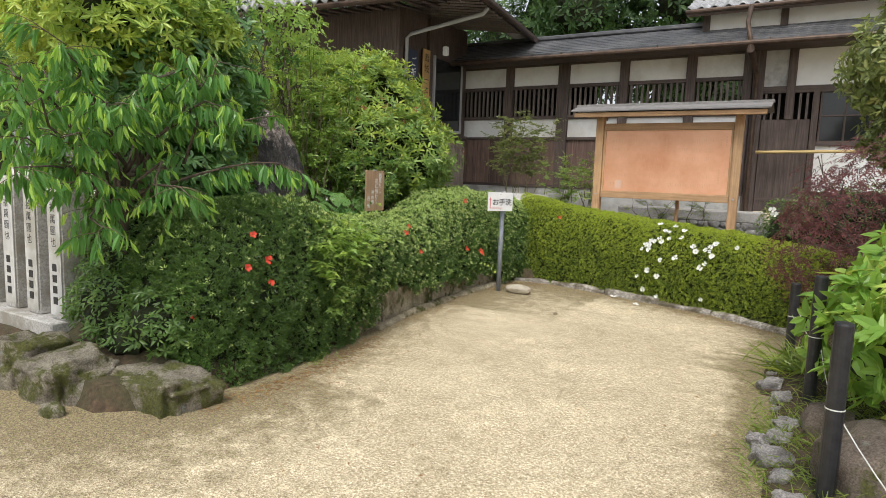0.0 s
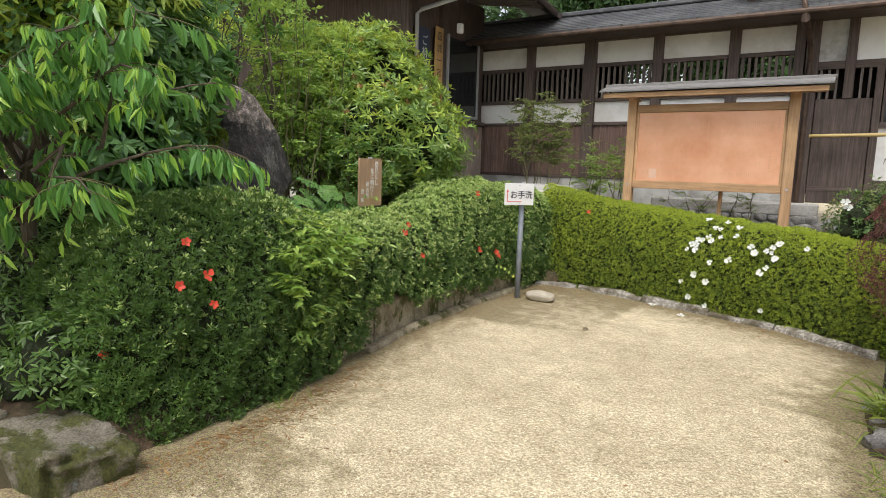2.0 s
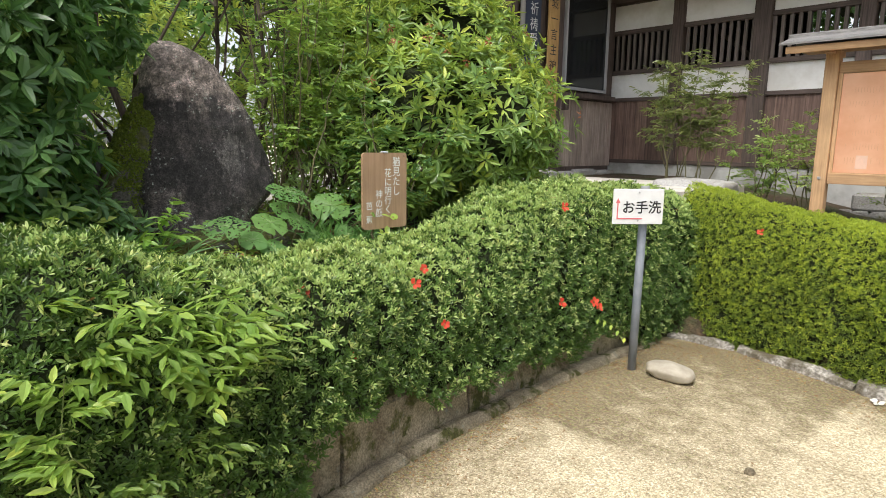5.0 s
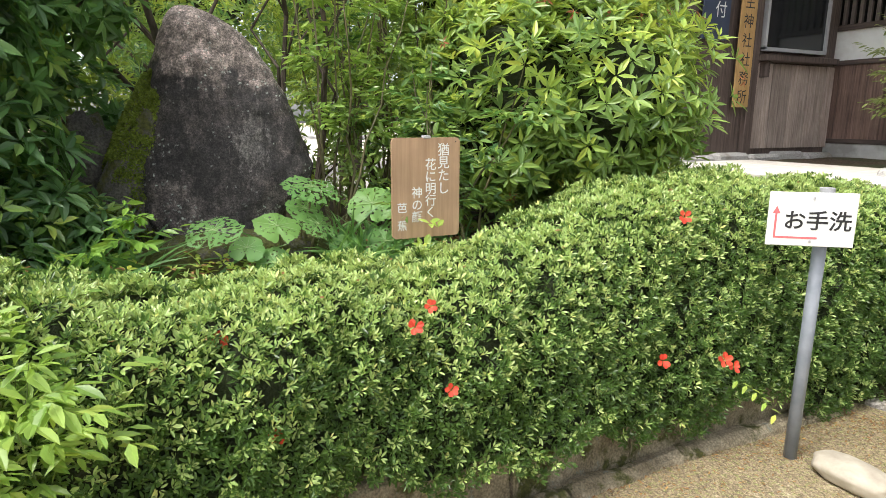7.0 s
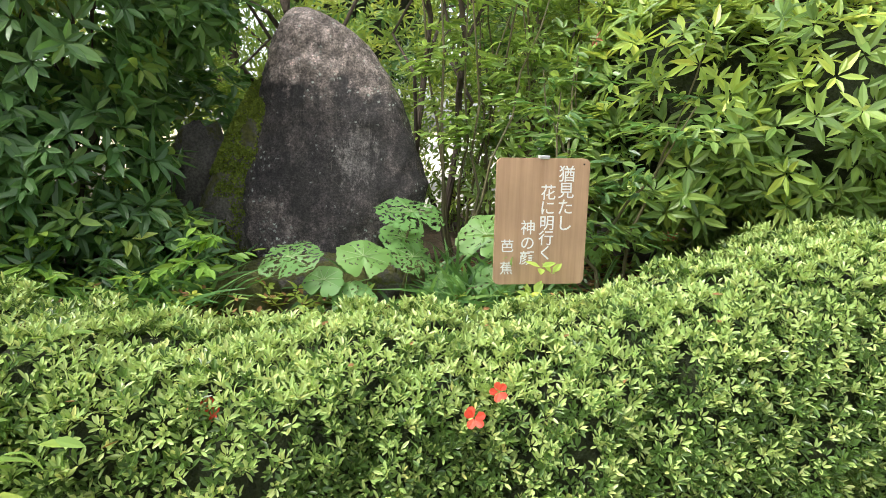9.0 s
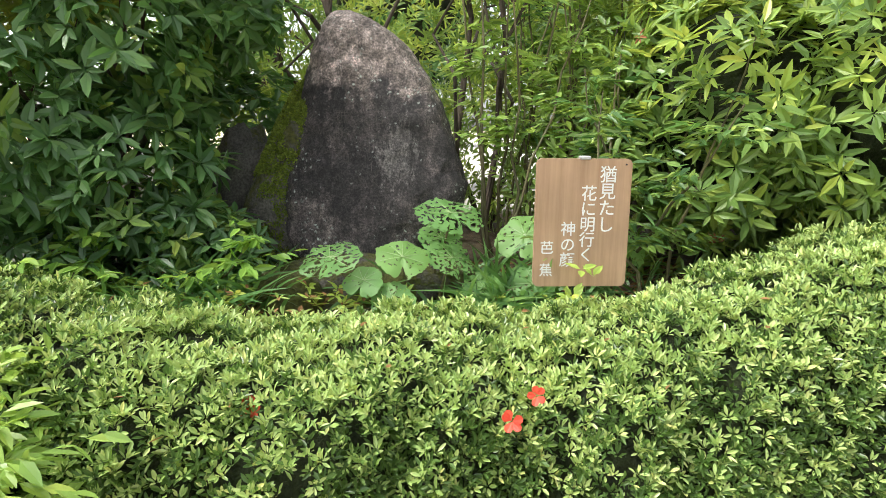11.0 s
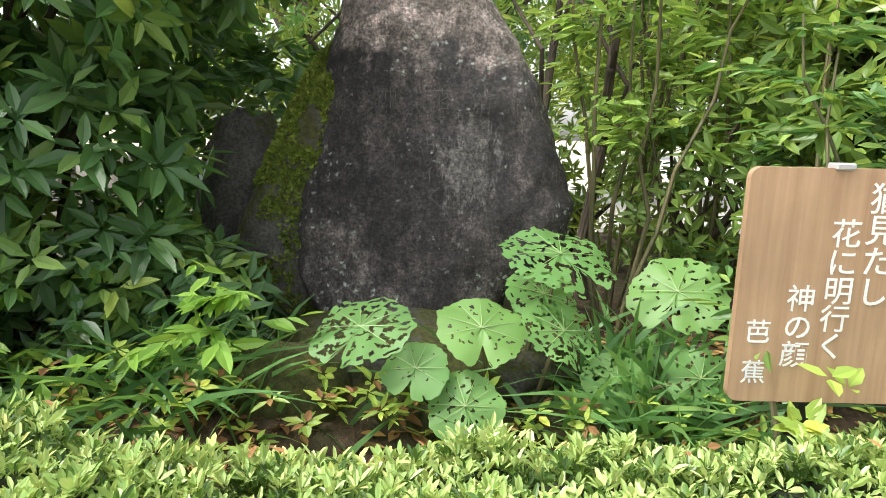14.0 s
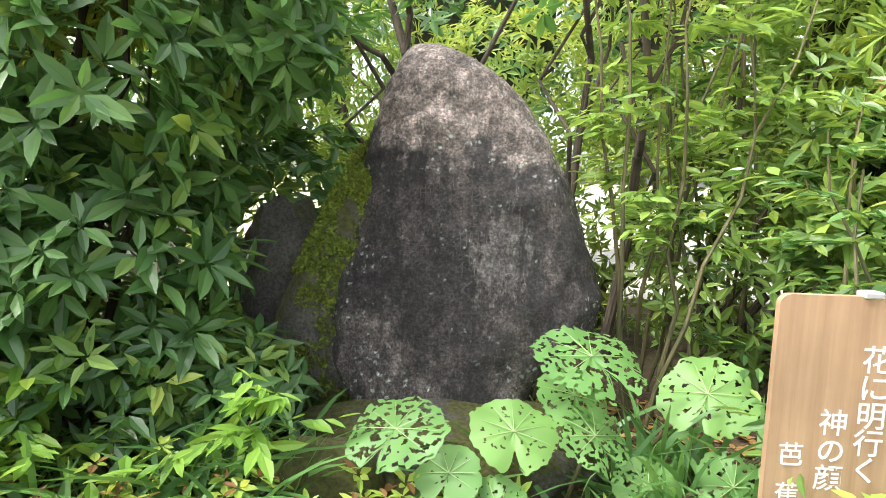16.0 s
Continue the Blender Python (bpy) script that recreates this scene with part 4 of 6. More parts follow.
shrub("dark_rhododendron", "dark glossy rhododendron beside the stone monument", (-4.0, 4.75, 0.95),
      [((-4.15, 4.65, 2.35), (0.8, 0.75, 0.75)), ((-3.75, 4.5, 1.7), (0.55, 0.6, 0.6)), ((-3.85, 5.1, 2.2), (0.42, 0.36, 0.55)), ((-3.8, 5.05, 1.5), (0.36, 0.38, 0.4)), ((-4.1, 5.25, 2.65), (0.4, 0.36, 0.4)), ((-4.85, 5.3, 1.5), (0.35, 0.42, 0.55)), ((-3.92, 5.32, 1.15), (0.2, 0.16, 0.22)), ((-3.98, 5.5, 2.32), (0.3, 0.24, 0.3))],
      R(22), 3000, 7, 0.118, 0.35, ["dark_leaf", "pieris"], 0.26, 0.0, (50, 95), 0.55, 10, 0.1)
shrub("golden_crowned_shrub", "tall evergreen shrub with a yellow-green leafy crown behind the peach tree", (-4.4, 4.4, 0.95),
      [((-4.3, 4.35, 2.85), (0.9, 0.85, 0.62)), ((-4.1, 4.95, 2.9), (0.5, 0.45, 0.4))], R(32), 2600, 7, 0.1, 0.29, ["pieris_new", "nandina"], 0.6, 0.45, inner=0.5)
nandina("low_nandina", "low nandina shoots with pale green leaflets behind the hedge", (-3.5, 5.1, 0.9), 7, 0.4, 0.55, R(48), 0.085, 4, "broad", 0.25, thick=0.5)
shrub("low_bush", "low dark shrub with pointed leaves behind the hedge", (-3.75, 5.0, 0.93),
      [((-3.75, 5.05, 1.2), (0.32, 0.42, 0.32)), ((-3.8, 5.45, 1.12), (0.22, 0.22, 0.22))], R(23), 420, 6, 0.09, 0.32, ["dark_leaf", "pieris"], 0.5, 0.0, (50, 95), 0.6, 4, 0.1)
shrub("front_corner_shrub", "dark leafy shrub spilling beside the fence and mossy stones", (-3.55, 3.95, 0.25),
      [((-3.5, 3.95, 0.75), (0.45, 0.42, 0.48)), ((-3.15, 3.6, 0.5), (0.42, 0.3, 0.32)), ((-2.6, 3.55, 0.45), (0.3, 0.2, 0.26)), ((-2.9, 3.5, 0.3), (0.35, 0.15, 0.2)), ((-3.8, 4.1, 1.0), (0.4, 0.4, 0.4))], R(24), 2200, 6, 0.055, 0.34, ["azalea_old", "azalea_old"], 0.3, 0.65, (50, 95), 0.4, 4, 0.25)
shrub("tall_pale_shrub", "tall yellow-green shrub behind the monument", (-5.6, 6.9, 0.95),
      [((-5.9, 6.4, 2.3), (0.6, 0.6, 0.6)), ((-5.9, 5.0, 2.6), (1.0, 0.9, 0.9)), ((-5.8, 7.3, 2.5), (0.7, 0.6, 0.9)), ((-5.3, 7.2, 1.6), (0.5, 0.7, 0.6)), ((-5.5, 5.2, 1.5), (0.5, 0.7, 0.6)), ((-5.6, 6.2, 1.7), (0.5, 0.5, 0.6))], R(25), 4600, 7, 0.085, 0.26, ["pieris", "pieris_new"], 0.85, 0.0, inner=0.6)
shrub("aucuba_bush", "dense green bush between the monument and the poem board", (-4.4, 7.25, 0.95),
      [((-4.4, 7.2, 1.55), (0.45, 0.4, 0.5)), ((-4.55, 7.5, 2.2), (0.5, 0.45, 0.5)), ((-4.0, 7.55, 1.4), (0.35, 0.35, 0.4))], R(28), 750, 6, 0.075, 0.34, ["pieris", "nandina"], 0.5, 0.0, (45, 90), 0.7, 8)
garden_azalea = shrub("garden_azalea", "loose azalea bush with a white flower near the copper board", (1.35, 10.6, 0.6),
      [((1.3, 10.6, 1.0), (0.6, 0.55, 0.5)), ((1.9, 10.3, 1.1), (0.7, 0.6, 0.6))], R(26), 1500, 6, 0.05, 0.36, ["azalea_old", "bronze_leaf"], 0.3, 0.7)
for at in ((0.92, 10.15, 1.27), (0.95, 10.15, 1.21)):
    flower("white_flower", at, (0, -0.9, 0.3), 0.045, "white_petal", garden_azalea, R(9), 5)
shrub("broad_leaf_shrub", "light green broad-leaved shrub leaning over the black posts", (2.0, 5.6, 0.2),
      [((2.1, 5.85, 0.85), (0.48, 0.6, 0.52)), ((1.98, 5.0, 0.72), (0.34, 0.38, 0.4)), ((1.72, 5.3, 0.6), (0.2, 0.25, 0.3)), ((2.1, 6.4, 0.9), (0.45, 0.5, 0.5)), ((1.72, 6.1, 0.55), (0.32, 0.4, 0.42)), ((1.8, 5.65, 0.8), (0.3, 0.25, 0.32))], R(27), 560, 6, 0.145, 0.42, ["broad", "pieris_new"], 0.3, 0.5, (45, 90), 0.4, 6, 0.1)


def maple():
    rng = R(31)
    ob = thing("red_maple", (1.75, 7.9, 0.15), "small weeping maple with dark red feathery leaves by the gravel", "tree")
    foot = Vector((1.75, 7.95, 0.1))
    bm = bmesh.new()
    tube(bm, limb(rng, foot, (1.85, 8.0, 1.15), 6, 0.03), [0.05, 0.045, 0.042, 0.04, 0.035, 0.03, 0.025], 8)
    part("trunk", bm, "bark", ob)
    P = []
    for i in range(16):
        a = rng.uniform(0, math.tau)
        r = rng.uniform(0.45, 0.85)
        tip = Vector((1.85 + r * math.cos(a), 8.0 + r * math.sin(a), rng.uniform(0.45, 1.95)))
        bm = bmesh.new()
        l = limb(rng, (1.85, 8.0, rng.uniform(0.7, 1.2)), tip, 6, 0.05)
        tube(bm, l, [0.014, 0.012, 0.01, 0.008, 0.006, 0.005, 0.003], 5)
        part("branch", bm, "bark", ob)
    P, A = blobs_points(rng, [((2.0, 8.0, 1.5), (0.78, 0.75, 0.6)), ((1.5, 7.8, 0.95), (0.5, 0.5, 0.5)), ((1.5, 7.75, 1.35), (0.4, 0.4, 0.35)), ((2.2, 8.0, 0.95), (0.7, 0.65, 0.6))], 5600, 0.75)
    B, D, N, who = whorls(rng, P, unit(A + np.array([0, 0, 0.2])), 6, (60, 95), 0.004)
    D = unit(D + np.array([0, 0, -0.35]))
    leaf_mesh("leaves", B, D, N, 0.055 * rng.uniform(0.6, 1.2, len(B)), 0.010, ["maple"], ob, curl=0.2)


maple()


def peach():
    """Young peach tree: arching limbs, twigs and long hanging leaves."""
    rng = R(41)
    ob = thing("peach_tree", (-3.4, 3.9, 0.3), "young peach tree with long drooping light green leaves", "tree")
    trunk = limb(rng, (-3.4, 3.9, 0.3), (-3.25, 3.75, 1.45), 6, 0.02)
    bm = bmesh.new()
    tube(bm, trunk, [0.06, 0.055, 0.052, 0.05, 0.045, 0.04, 0.036], 8)
    part("trunk", bm, "bark", ob)
    tips = [(-2.72, 2.9, 2.39), (-2.61, 3.0, 2.26), (-2.8, 2.8, 2.02), (-2.56, 3.2, 1.96), (-2.67, 3.4, 1.97), (-2.73, 3.6, 1.96), (-2.58, 3.7, 2.14), (-2.63, 3.9, 2.36), (-2.42, 3.9, 2.22), (-2.29, 4.1, 2.3), (-2.05, 4.2, 1.96), (-2.27, 4.0, 1.99),
            (-3.06, 2.9, 1.68), (-2.78, 3.0, 1.75), (-2.8, 3.1, 1.42), (-2.79, 2.8, 1.42), (-3.45, 3.6, 2.16), (-3.58, 3.3, 2.04), (-2.73, 3.2, 1.1), (-3.97, 3.5, 2.3), (-2.22, 3.6, 1.36), (-3.3, 2.6, 2.2), (-3.5, 2.6, 1.8)]
    spray = [Vector((-3.2, 3.8, 1.3)), Vector((-2.9, 3.85, 1.42)), Vector((-2.6, 3.95, 1.52)), Vector((-2.35, 4.0, 1.58)), Vector((-2.15, 4.08, 1.62)), Vector((-1.98, 4.14, 1.62)), Vector((-1.8, 4.2, 1.56))]
    P = []
    for tip in tips:
        start = trunk[int(rng.integers(4, 7))]
        l = limb(rng, start, tip, 8, 0.05)
        for q in range(1, 8):
            l[q].z += 0.2 * math.sin(q / 8 * math.pi)
        bm = bmesh.new()
        tube(bm, l, [0.018 - 0.0019 * q for q in range(9)], 6)
        part("branch", bm, "bark", ob)
        for q in range(4, 9):
            for _ in range(2):
                a = l[q - 1].lerp(l[q], float(rng.random()))
                w = Vector(rng.normal(0, 1, 3))
                w.z = abs(w.z) * 0.3 - 0.1
                w = (w.normalized() + (l[q] - l[q - 1]).normalized() * 0.8).normalized()
                ln = float(rng.uniform(0.14, 0.34))
                tw = [a + w * ln * k / 4 - Vector((0, 0, 0.28 * ln * (k / 4) ** 2)) for k in range(5)]
                P.append(tw)
    bm = bmesh.new()
    tube(bm, spray, [0.016, 0.013, 0.01, 0.007, 0.005, 0.0035, 0.002], 6)
    part("branch", bm, "bark", ob)
    for q in range(3, 7):
        for k in range(3):
            a = spray[q - 1].lerp(spray[q], k / 3)
            w = (spray[q] - spray[q - 1]).normalized()
            P.append([a + w * 0.12 * e / 4 + Vector((0.01 * e * (-1) ** k, 0.01 * e * (-1) ** k, -0.012 * e)) for e in range(5)])
    n = len(P)
    tw = np.array([[tuple(v) for v in t] for t in P])
    # twigs as one mesh
    bm = bmesh.new()
    for t in P:
        tube(bm, t, [0.0035, 0.003, 0.0026, 0.002, 0.0015], 4)
    part("fine_growth", bm, "stem", ob)["kind"] = "stuff"
    m = 9
    u = np.linspace(0.1, 1.0, m)[None].repeat(n, 0) * 4
    i0 = np.minimum(u.astype(int), 3)
    fr = (u - i0)[..., None]
    idx = np.arange(n)[:, None]
    B = (tw[idx, i0] * (1 - fr) + tw[idx, i0 + 1] * fr).reshape(-1, 3)
    W = unit((tw[idx, i0 + 1] - tw[idx, i0]).reshape(-1, 3))
    D = unit(W * 0.5 + rng.normal(0, 0.3, B.shape) + np.array([0, 0, -0.95]))
    Nn = unit(rng.normal(0, 0.55, B.shape) + np.array([0.5, -0.6, 0.5]))
    young = np.tile(np.arange(m) >= m - 3, n)
    size = np.where(young, rng.uniform(0.07, 0.12, len(B)), rng.uniform(0.11, 0.18, len(B)))
    leaf_mesh("leaves", B, D, Nn, size, size * 0.23, ["peach", "peach_new"], ob, fold=0.22, curl=0.3, index=young.astype(int))


peach()


nandina("nandina", "tall nandina canes with fine light green leaves beside the monument", (-4.3, 6.95, 0.95), 10, 2.0, 0.55, R(51), 0.078, 5, mats2=["nandina", "pieris"])
nandina("nandina", "nandina canes with fine green leaves behind the poem board", (-3.75, 7.3, 0.95), 9, 1.25, 0.7, R(52), 0.075, 6, "pieris", 0.25, mats2=["pieris", "dark_leaf"])
nandina("nandina", "tall nandina canes with fine light green leaves beside the monument", (-4.9, 7.5, 0.95), 9, 2.7, 0.9, R(53), 0.08, 5, bare=0.25, mats2=["nandina", "dark_leaf"])
nandina("nandina_sprout", "fresh light green nandina shoots growing through the hedge", (-2.36, 5.08, 0.5), 11, 0.7, 0.34, R(54), 0.078, 6, "nandina", bare=0.4, thick=0.4, cane="young_stem")
nandina("nandina_sprout", "low nandina shoots with slender leaves in the hedge face", (-2.25, 5.12, 0.3), 6, 0.35, 0.35, R(55), 0.06, 5, "pieris", 0.2, thick=0.4, cane="young_stem")
nandina("garden_shrub", "thin loose shrub with small grey-green leaves before the wooden wall", (-4.3, 13.4, 0.9), 12, 2.15, 0.8, R(56), 0.09, 10, "bronze_leaf", 0.45)
nandina("garden_nandina", "small green nandina before the wooden wall", (-3.0, 12.6, 0.8), 7, 1.2, 0.5, R(57), 0.07, 7, "pieris", 0.3)
nandina("garden_nandina", "small green nandina before the wooden wall", (-2.55, 13.6, 0.8), 6, 1.4, 0.5, R(58), 0.07, 7, "azalea_new_lit", 0.35)
nandina("garden_sprig", "thin leafy sprig under the copper board", (-1.3, 13.7, 0.65), 5, 0.75, 0.6, R(59), 0.05, 4, "pieris", 0.4)
nandina("garden_sprig", "thin leafy sprig under the copper board", (-0.6, 13.8, 0.65), 4, 0.8, 0.5, R(60), 0.05, 4, "pieris", 0.4)


def tree(name, label, base, height, crown, rng, leaves, leaf, mat, trunk_r=0.14, k=6, limbs=7, aspect=0.42, core=0.0, inner=0.6, lean=0.3):
    ob = thing(name, base, label, "tree")
    top = Vector(base) + Vector((rng.normal(0, lean), rng.normal(0, lean), height * 0.75))
    tr = limb(rng, Vector(base) - Vector((0, 0, 0.1)), top, 7, 0.06)
    bm = bmesh.new()
    tube(bm, tr, [trunk_r * (1 - 0.1 * q) for q in range(8)], 9)
    part("trunk", bm, "bark", ob)
    for i in range(limbs):
        c, r = crown[i % len(crown)]
        bm = bmesh.new()
        tube(bm, limb(rng, tr[2 + i % 5], Vector(c) + Vector(rng.normal(0, 0.3, 3)) * r[0], 6, 0.035 * height ** 0.7), [trunk_r * 0.45 * (1 - 0.13 * q) for q in range(7)], 7)
        part("limb", bm, "bark", ob)
    if core:
        blob_core("shade_core", crown, core, ob)
    P, A = blobs_points(rng, crown, leaves, inner)
    B, D, N, who = whorls(rng, P, unit(A + np.array([0, 0, 0.3]) + rng.normal(0, 0.3, A.shape)), k, (50, 95), leaf * 0.1)
    size = leaf * rng.uniform(0.6, 1.2, len(B))
    leaf_mesh("crown", B, D, N, size, size * aspect, [mat], ob)
    return ob


tree("camellia_tree", "dark broad-leaved tree leaning behind the stone monument", (-5.0, 6.0, 0.95), 2.8, [((-5.0, 5.6, 3.1), (0.8, 0.9, 0.6)), ((-4.8, 6.4, 2.95), (0.55, 0.6, 0.45)), ((-5.2, 4.9, 3.0), (0.7, 0.7, 0.7))], R(61), 420, 0.10, "dark_leaf", 0.045, limbs=5)
for x, y, hh, sd in ((-4.6, 6.83, 2.4, 66), (-5.2, 7.4, 2.8, 67), (-5.0, 6.6, 2.6, 68)):
    tree("slender_tree", "slender grey-stemmed young tree behind the monument", (x, y, 0.95), hh * 1.3, [((x, y, 0.95 + hh), (0.5, 0.5, 0.35)), ((x, y + 0.2, 0.6 + hh), (0.35, 0.35, 0.3))], R(sd), 160, 0.08, "nandina", 0.028, limbs=4, lean=0.06)
tree("overhanging_tree", "small olive-green leafy tree overhanging the garden", (2.9, 8.6, 0.2), 3.6, [((2.15, 8.2, 2.75), (0.65, 0.6, 0.55)), ((2.1, 8.1, 2.1), (0.4, 0.45, 0.35)), ((2.6, 8.4, 3.2), (0.8, 0.8, 0.6))], R(62), 3600, 0.095, "bronze_leaf", 0.07)
tree("evergreen_tree", "tall dark evergreen tree behind the shrubs", (-8.5, 8.2, 1.0), 6.5, [((-8.4, 8.0, 4.0), (1.6, 1.5, 1.5)), ((-8.7, 7.0, 4.6), (1.5, 1.5, 1.6)), ((-8.9, 8.6, 5.4), (1.5, 1.5, 1.4)), ((-8.1, 6.2, 3.2), (1.3, 1.2, 1.2))], R(63), 3200, 0.12, "dark_leaf", 0.16, core=0.6)
tree("evergreen_tree", "tall dark evergreen tree behind the shrubs", (-8.0, 4.9, 1.0), 6.0, [((-7.9, 4.4, 3.2), (1.3, 1.2, 1.1)), ((-7.6, 3.4, 2.9), (1.2, 1.2, 1.1)), ((-8.1, 5.0, 4.0), (1.2, 1.2, 1.0))], R(64), 1100, 0.12, "dark_leaf", 0.16)
fr = R(65)
for i, (x, y, h) in enumerate(((-13, 24, 11), (-9.5, 26, 12), (-6.5, 24.5, 10.5), (-3.6, 25, 11), (-0.8, 24, 10), (2.2, 26, 12), (5.5, 25, 12), (-16, 20, 12), (9, 24, 11), (-24, 12, 8), (-25, 6, 7))):
    cr = [((x + fr.normal(0, 0.8), y + fr.normal(0, 0.8), 1.0 + h * q), (2.2 * (1.15 - 0.4 * q), 2.1 * (1.15 - 0.4 * q), h * 0.17)) for q in (0.35, 0.5, 0.65, 0.8)]
    tree("forest_tree", "tall dense green forest tree on the hillside", (x, y, 1.0 if x < -6.4 and y > 4.6 else 0.0), h, cr, fr, 2000, 0.26, "forest", 0.25, k=5, limbs=4, core=0.62, inner=0.35)


# ---- monument corner ----
def monument():
    """Upright natural stone: width by height, thick, flattish face leaning back."""
    bm = bmesh.new()
    nz, na = 56, 84
    z0, z1 = 1.06, 2.275
    heights = (1.06, 1.14, 1.2, 1.32, 1.44, 1.56, 1.75, 1.94, 2.03, 2.125, 2.17, 2.22, 2.255, 2.275)
    left = (5.78, 5.73, 5.71, 5.71, 5.725, 5.748, 5.775, 5.80, 5.83, 5.86, 5.876, 5.90, 5.925, 5.95)
    right = (6.38, 6.40, 6.45, 6.59, 6.62, 6.575, 6.51, 6.42, 6.375, 6.30, 6.24, 6.165, 6.08, 6.03)
    rings = []
    for i in range(nz + 1):
        u = (i / nz) ** 0.85
        z = z0 + (z1 - z0) * u
        lo, hi = float(np.interp(z, heights, left)), float(np.interp(z, heights, right))
        x_face = -3.84 - 0.25 * u
        thick = 0.42 - 0.12 * u
        cap = math.sqrt(max(0.05, 1 - max(0, (u - 0.86) / 0.14) ** 2.5))
        cy, hw = (lo + hi) / 2, (hi - lo) / 2
        cx, hx = x_face - thick / 2, thick / 2 * cap
        ring = []
        for k in range(na):
            a = k / na * math.tau
            c, s = math.cos(a), math.sin(a)
            e = 0.62
            p = Vector((cx + hx * math.copysign(abs(c) ** e, c), cy + hw * math.copysign(abs(s) ** e, s), z))
            d = 0.022 * noise.noise(p * 3.1) + 0.016 * abs(noise.noise(p * 6.0)) + 0.011 * noise.noise(p * 13.0) + 0.006 * noise.noise(p * 27.0)
            p += Vector((c, s, 0.3)) * d
            ring.append(bm.verts.new(p))
        rings.append(ring)
    for r, s in zip(rings, rings[1:]):
        for k in range(na):
            bm.faces.new((r[k], r[(k + 1) % na], s[(k + 1) % na], s[k]))
    bm.faces.new(rings[0][::-1]), bm.faces.new(rings[-1])
    from mathutils.bvhtree import BVHTree
    tree_of = BVHTree.FromBMesh(bm)
    bmesh.ops.translate(bm, vec=(0, 0, -z0), verts=bm.verts)
    bmesh.ops.translate(bm, vec=(3.95, -6.15, 0), verts=bm.verts)
    ob = part("stone_monument", bm, "monument", None, smooth=True)
    ob.location = (-3.95, 6.15, z0)
    tagged(ob, "upright dark weathered natural stone with carved verse, lichen-spotted", "monument")
    return ob, tree_of


stone, stone_tree = monument()


def carve(text, y, z, size, line):
    """Cut letters lying on the stone's uneven face."""
    for i, ch in enumerate(text.split("\n")):
        ob = text_mesh("carved_character", ch, size, "carved", None, facing(-3.0, y, z - i * size * line, 0, 1), 0.0, thin=0.022)
        for v in ob.data.vertices:
            hit = stone_tree.ray_cast(Vector((-3.0, v.co.y, v.co.z)), Vector((-1, 0, 0)))[0]
            if hit:
                v.co = Vector((hit.x + 0.003, hit.y, hit.z))
        ob.parent = stone
        ob.matrix_parent_inverse = Matrix.Translation(-Vector(stone.location))


M["carved"] = surface("worn_cut_stone", [(0.3, (0.05, 0.045, 0.04)), (0.7, (0.17, 0.152, 0.14))], scale=30, rough=0.9)
carve("猶\n見\nた\nし", 6.29, 1.72, 0.074, 1.05)
carve("花\nに\n明\n行\nく", 6.16, 1.73, 0.074, 1.0)
carve("神\nの\n顔", 6.00, 1.73, 0.074, 1.3)

bm = rock_bm(-4.32, 5.40, 1.2, 0.2, 0.17, 0.52, 3, 0.2, 0.1, 5)
for v in bm.verts:
    v.co.y += 0.16 * (v.co.z - 1.2)
tagged(part("dark_side_rock", bm, "dark_rock", smooth=True), "dark weathered rock leaning beside the monument", "rock")
bm = rock_bm(-4.14, 5.64, 1.36, 0.14, 0.15, 0.58, 8, 0.2, 0.15, 4)
for v in bm.verts:
    v.co.y = 5.63 + (v.co.y - 5.64) * (1.7 - 1.25 * (v.co.z - 1.06)) + 0.24 * (v.co.z - 1.06)
bm.normal_update()
from_shoulder = bm.copy()
shoulder = tagged(part("mossy_shoulder_rock", bm, "dark_rock", smooth=True), "narrow upright rock covered with yellow-green moss beside the monument", "rock")
bm = rock_bm(-3.85, 6.12, 0.955, 0.3, 0.56, 0.14, 5, 0.3, 0.08, 4)
tagged(part("plinth_stone", bm, "base_rock", smooth=True), "flat mossy base stone under the monument", "rock")
bm = rock_bm(-3.55, 5.8, 0.98, 0.12, 0.14, 0.12, 6, 0.2, 0.3, 3)
tagged(part("garden_rock", bm, "base_rock", smooth=True), "small grey rock at the foot of the plinth", "rock")
# moss cushion along the stone's shaded flank
mr = R(70)
from_shoulder.faces.ensure_lookup_table()
mp = []
for f in from_shoulder.faces:
    q = f.calc_center_median()
    if f.normal.x > -0.2 and noise.noise(q * 6) > -0.3:
        for _ in range(9):
            w = [mr.random() for _ in f.verts]
            s = sum(w)
            mp.append((*sum((v.co * (k / s) for v, k in zip(f.verts, w)), Vector()), *f.normal))
from_shoulder.free()
mp = np.array(mp)
B, D, N, _ = whorls(mr, mp[:, :3], mp[:, 3:] + mr.normal(0, 0.3, (len(mp), 3)), 4, (10, 70), 0.003)
M["moss"] = leaf_material("cushion_moss", (0.05, 0.075, 0.012), (0.12, 0.165, 0.022), (0.25, 0.32, 0.045), (0.22, 0.3, 0.035), 0.85, 0.2)
leaf_mesh("moss", B, D, N, 0.017, 0.009, ["moss"], shoulder, "yellow-green moss cushion")


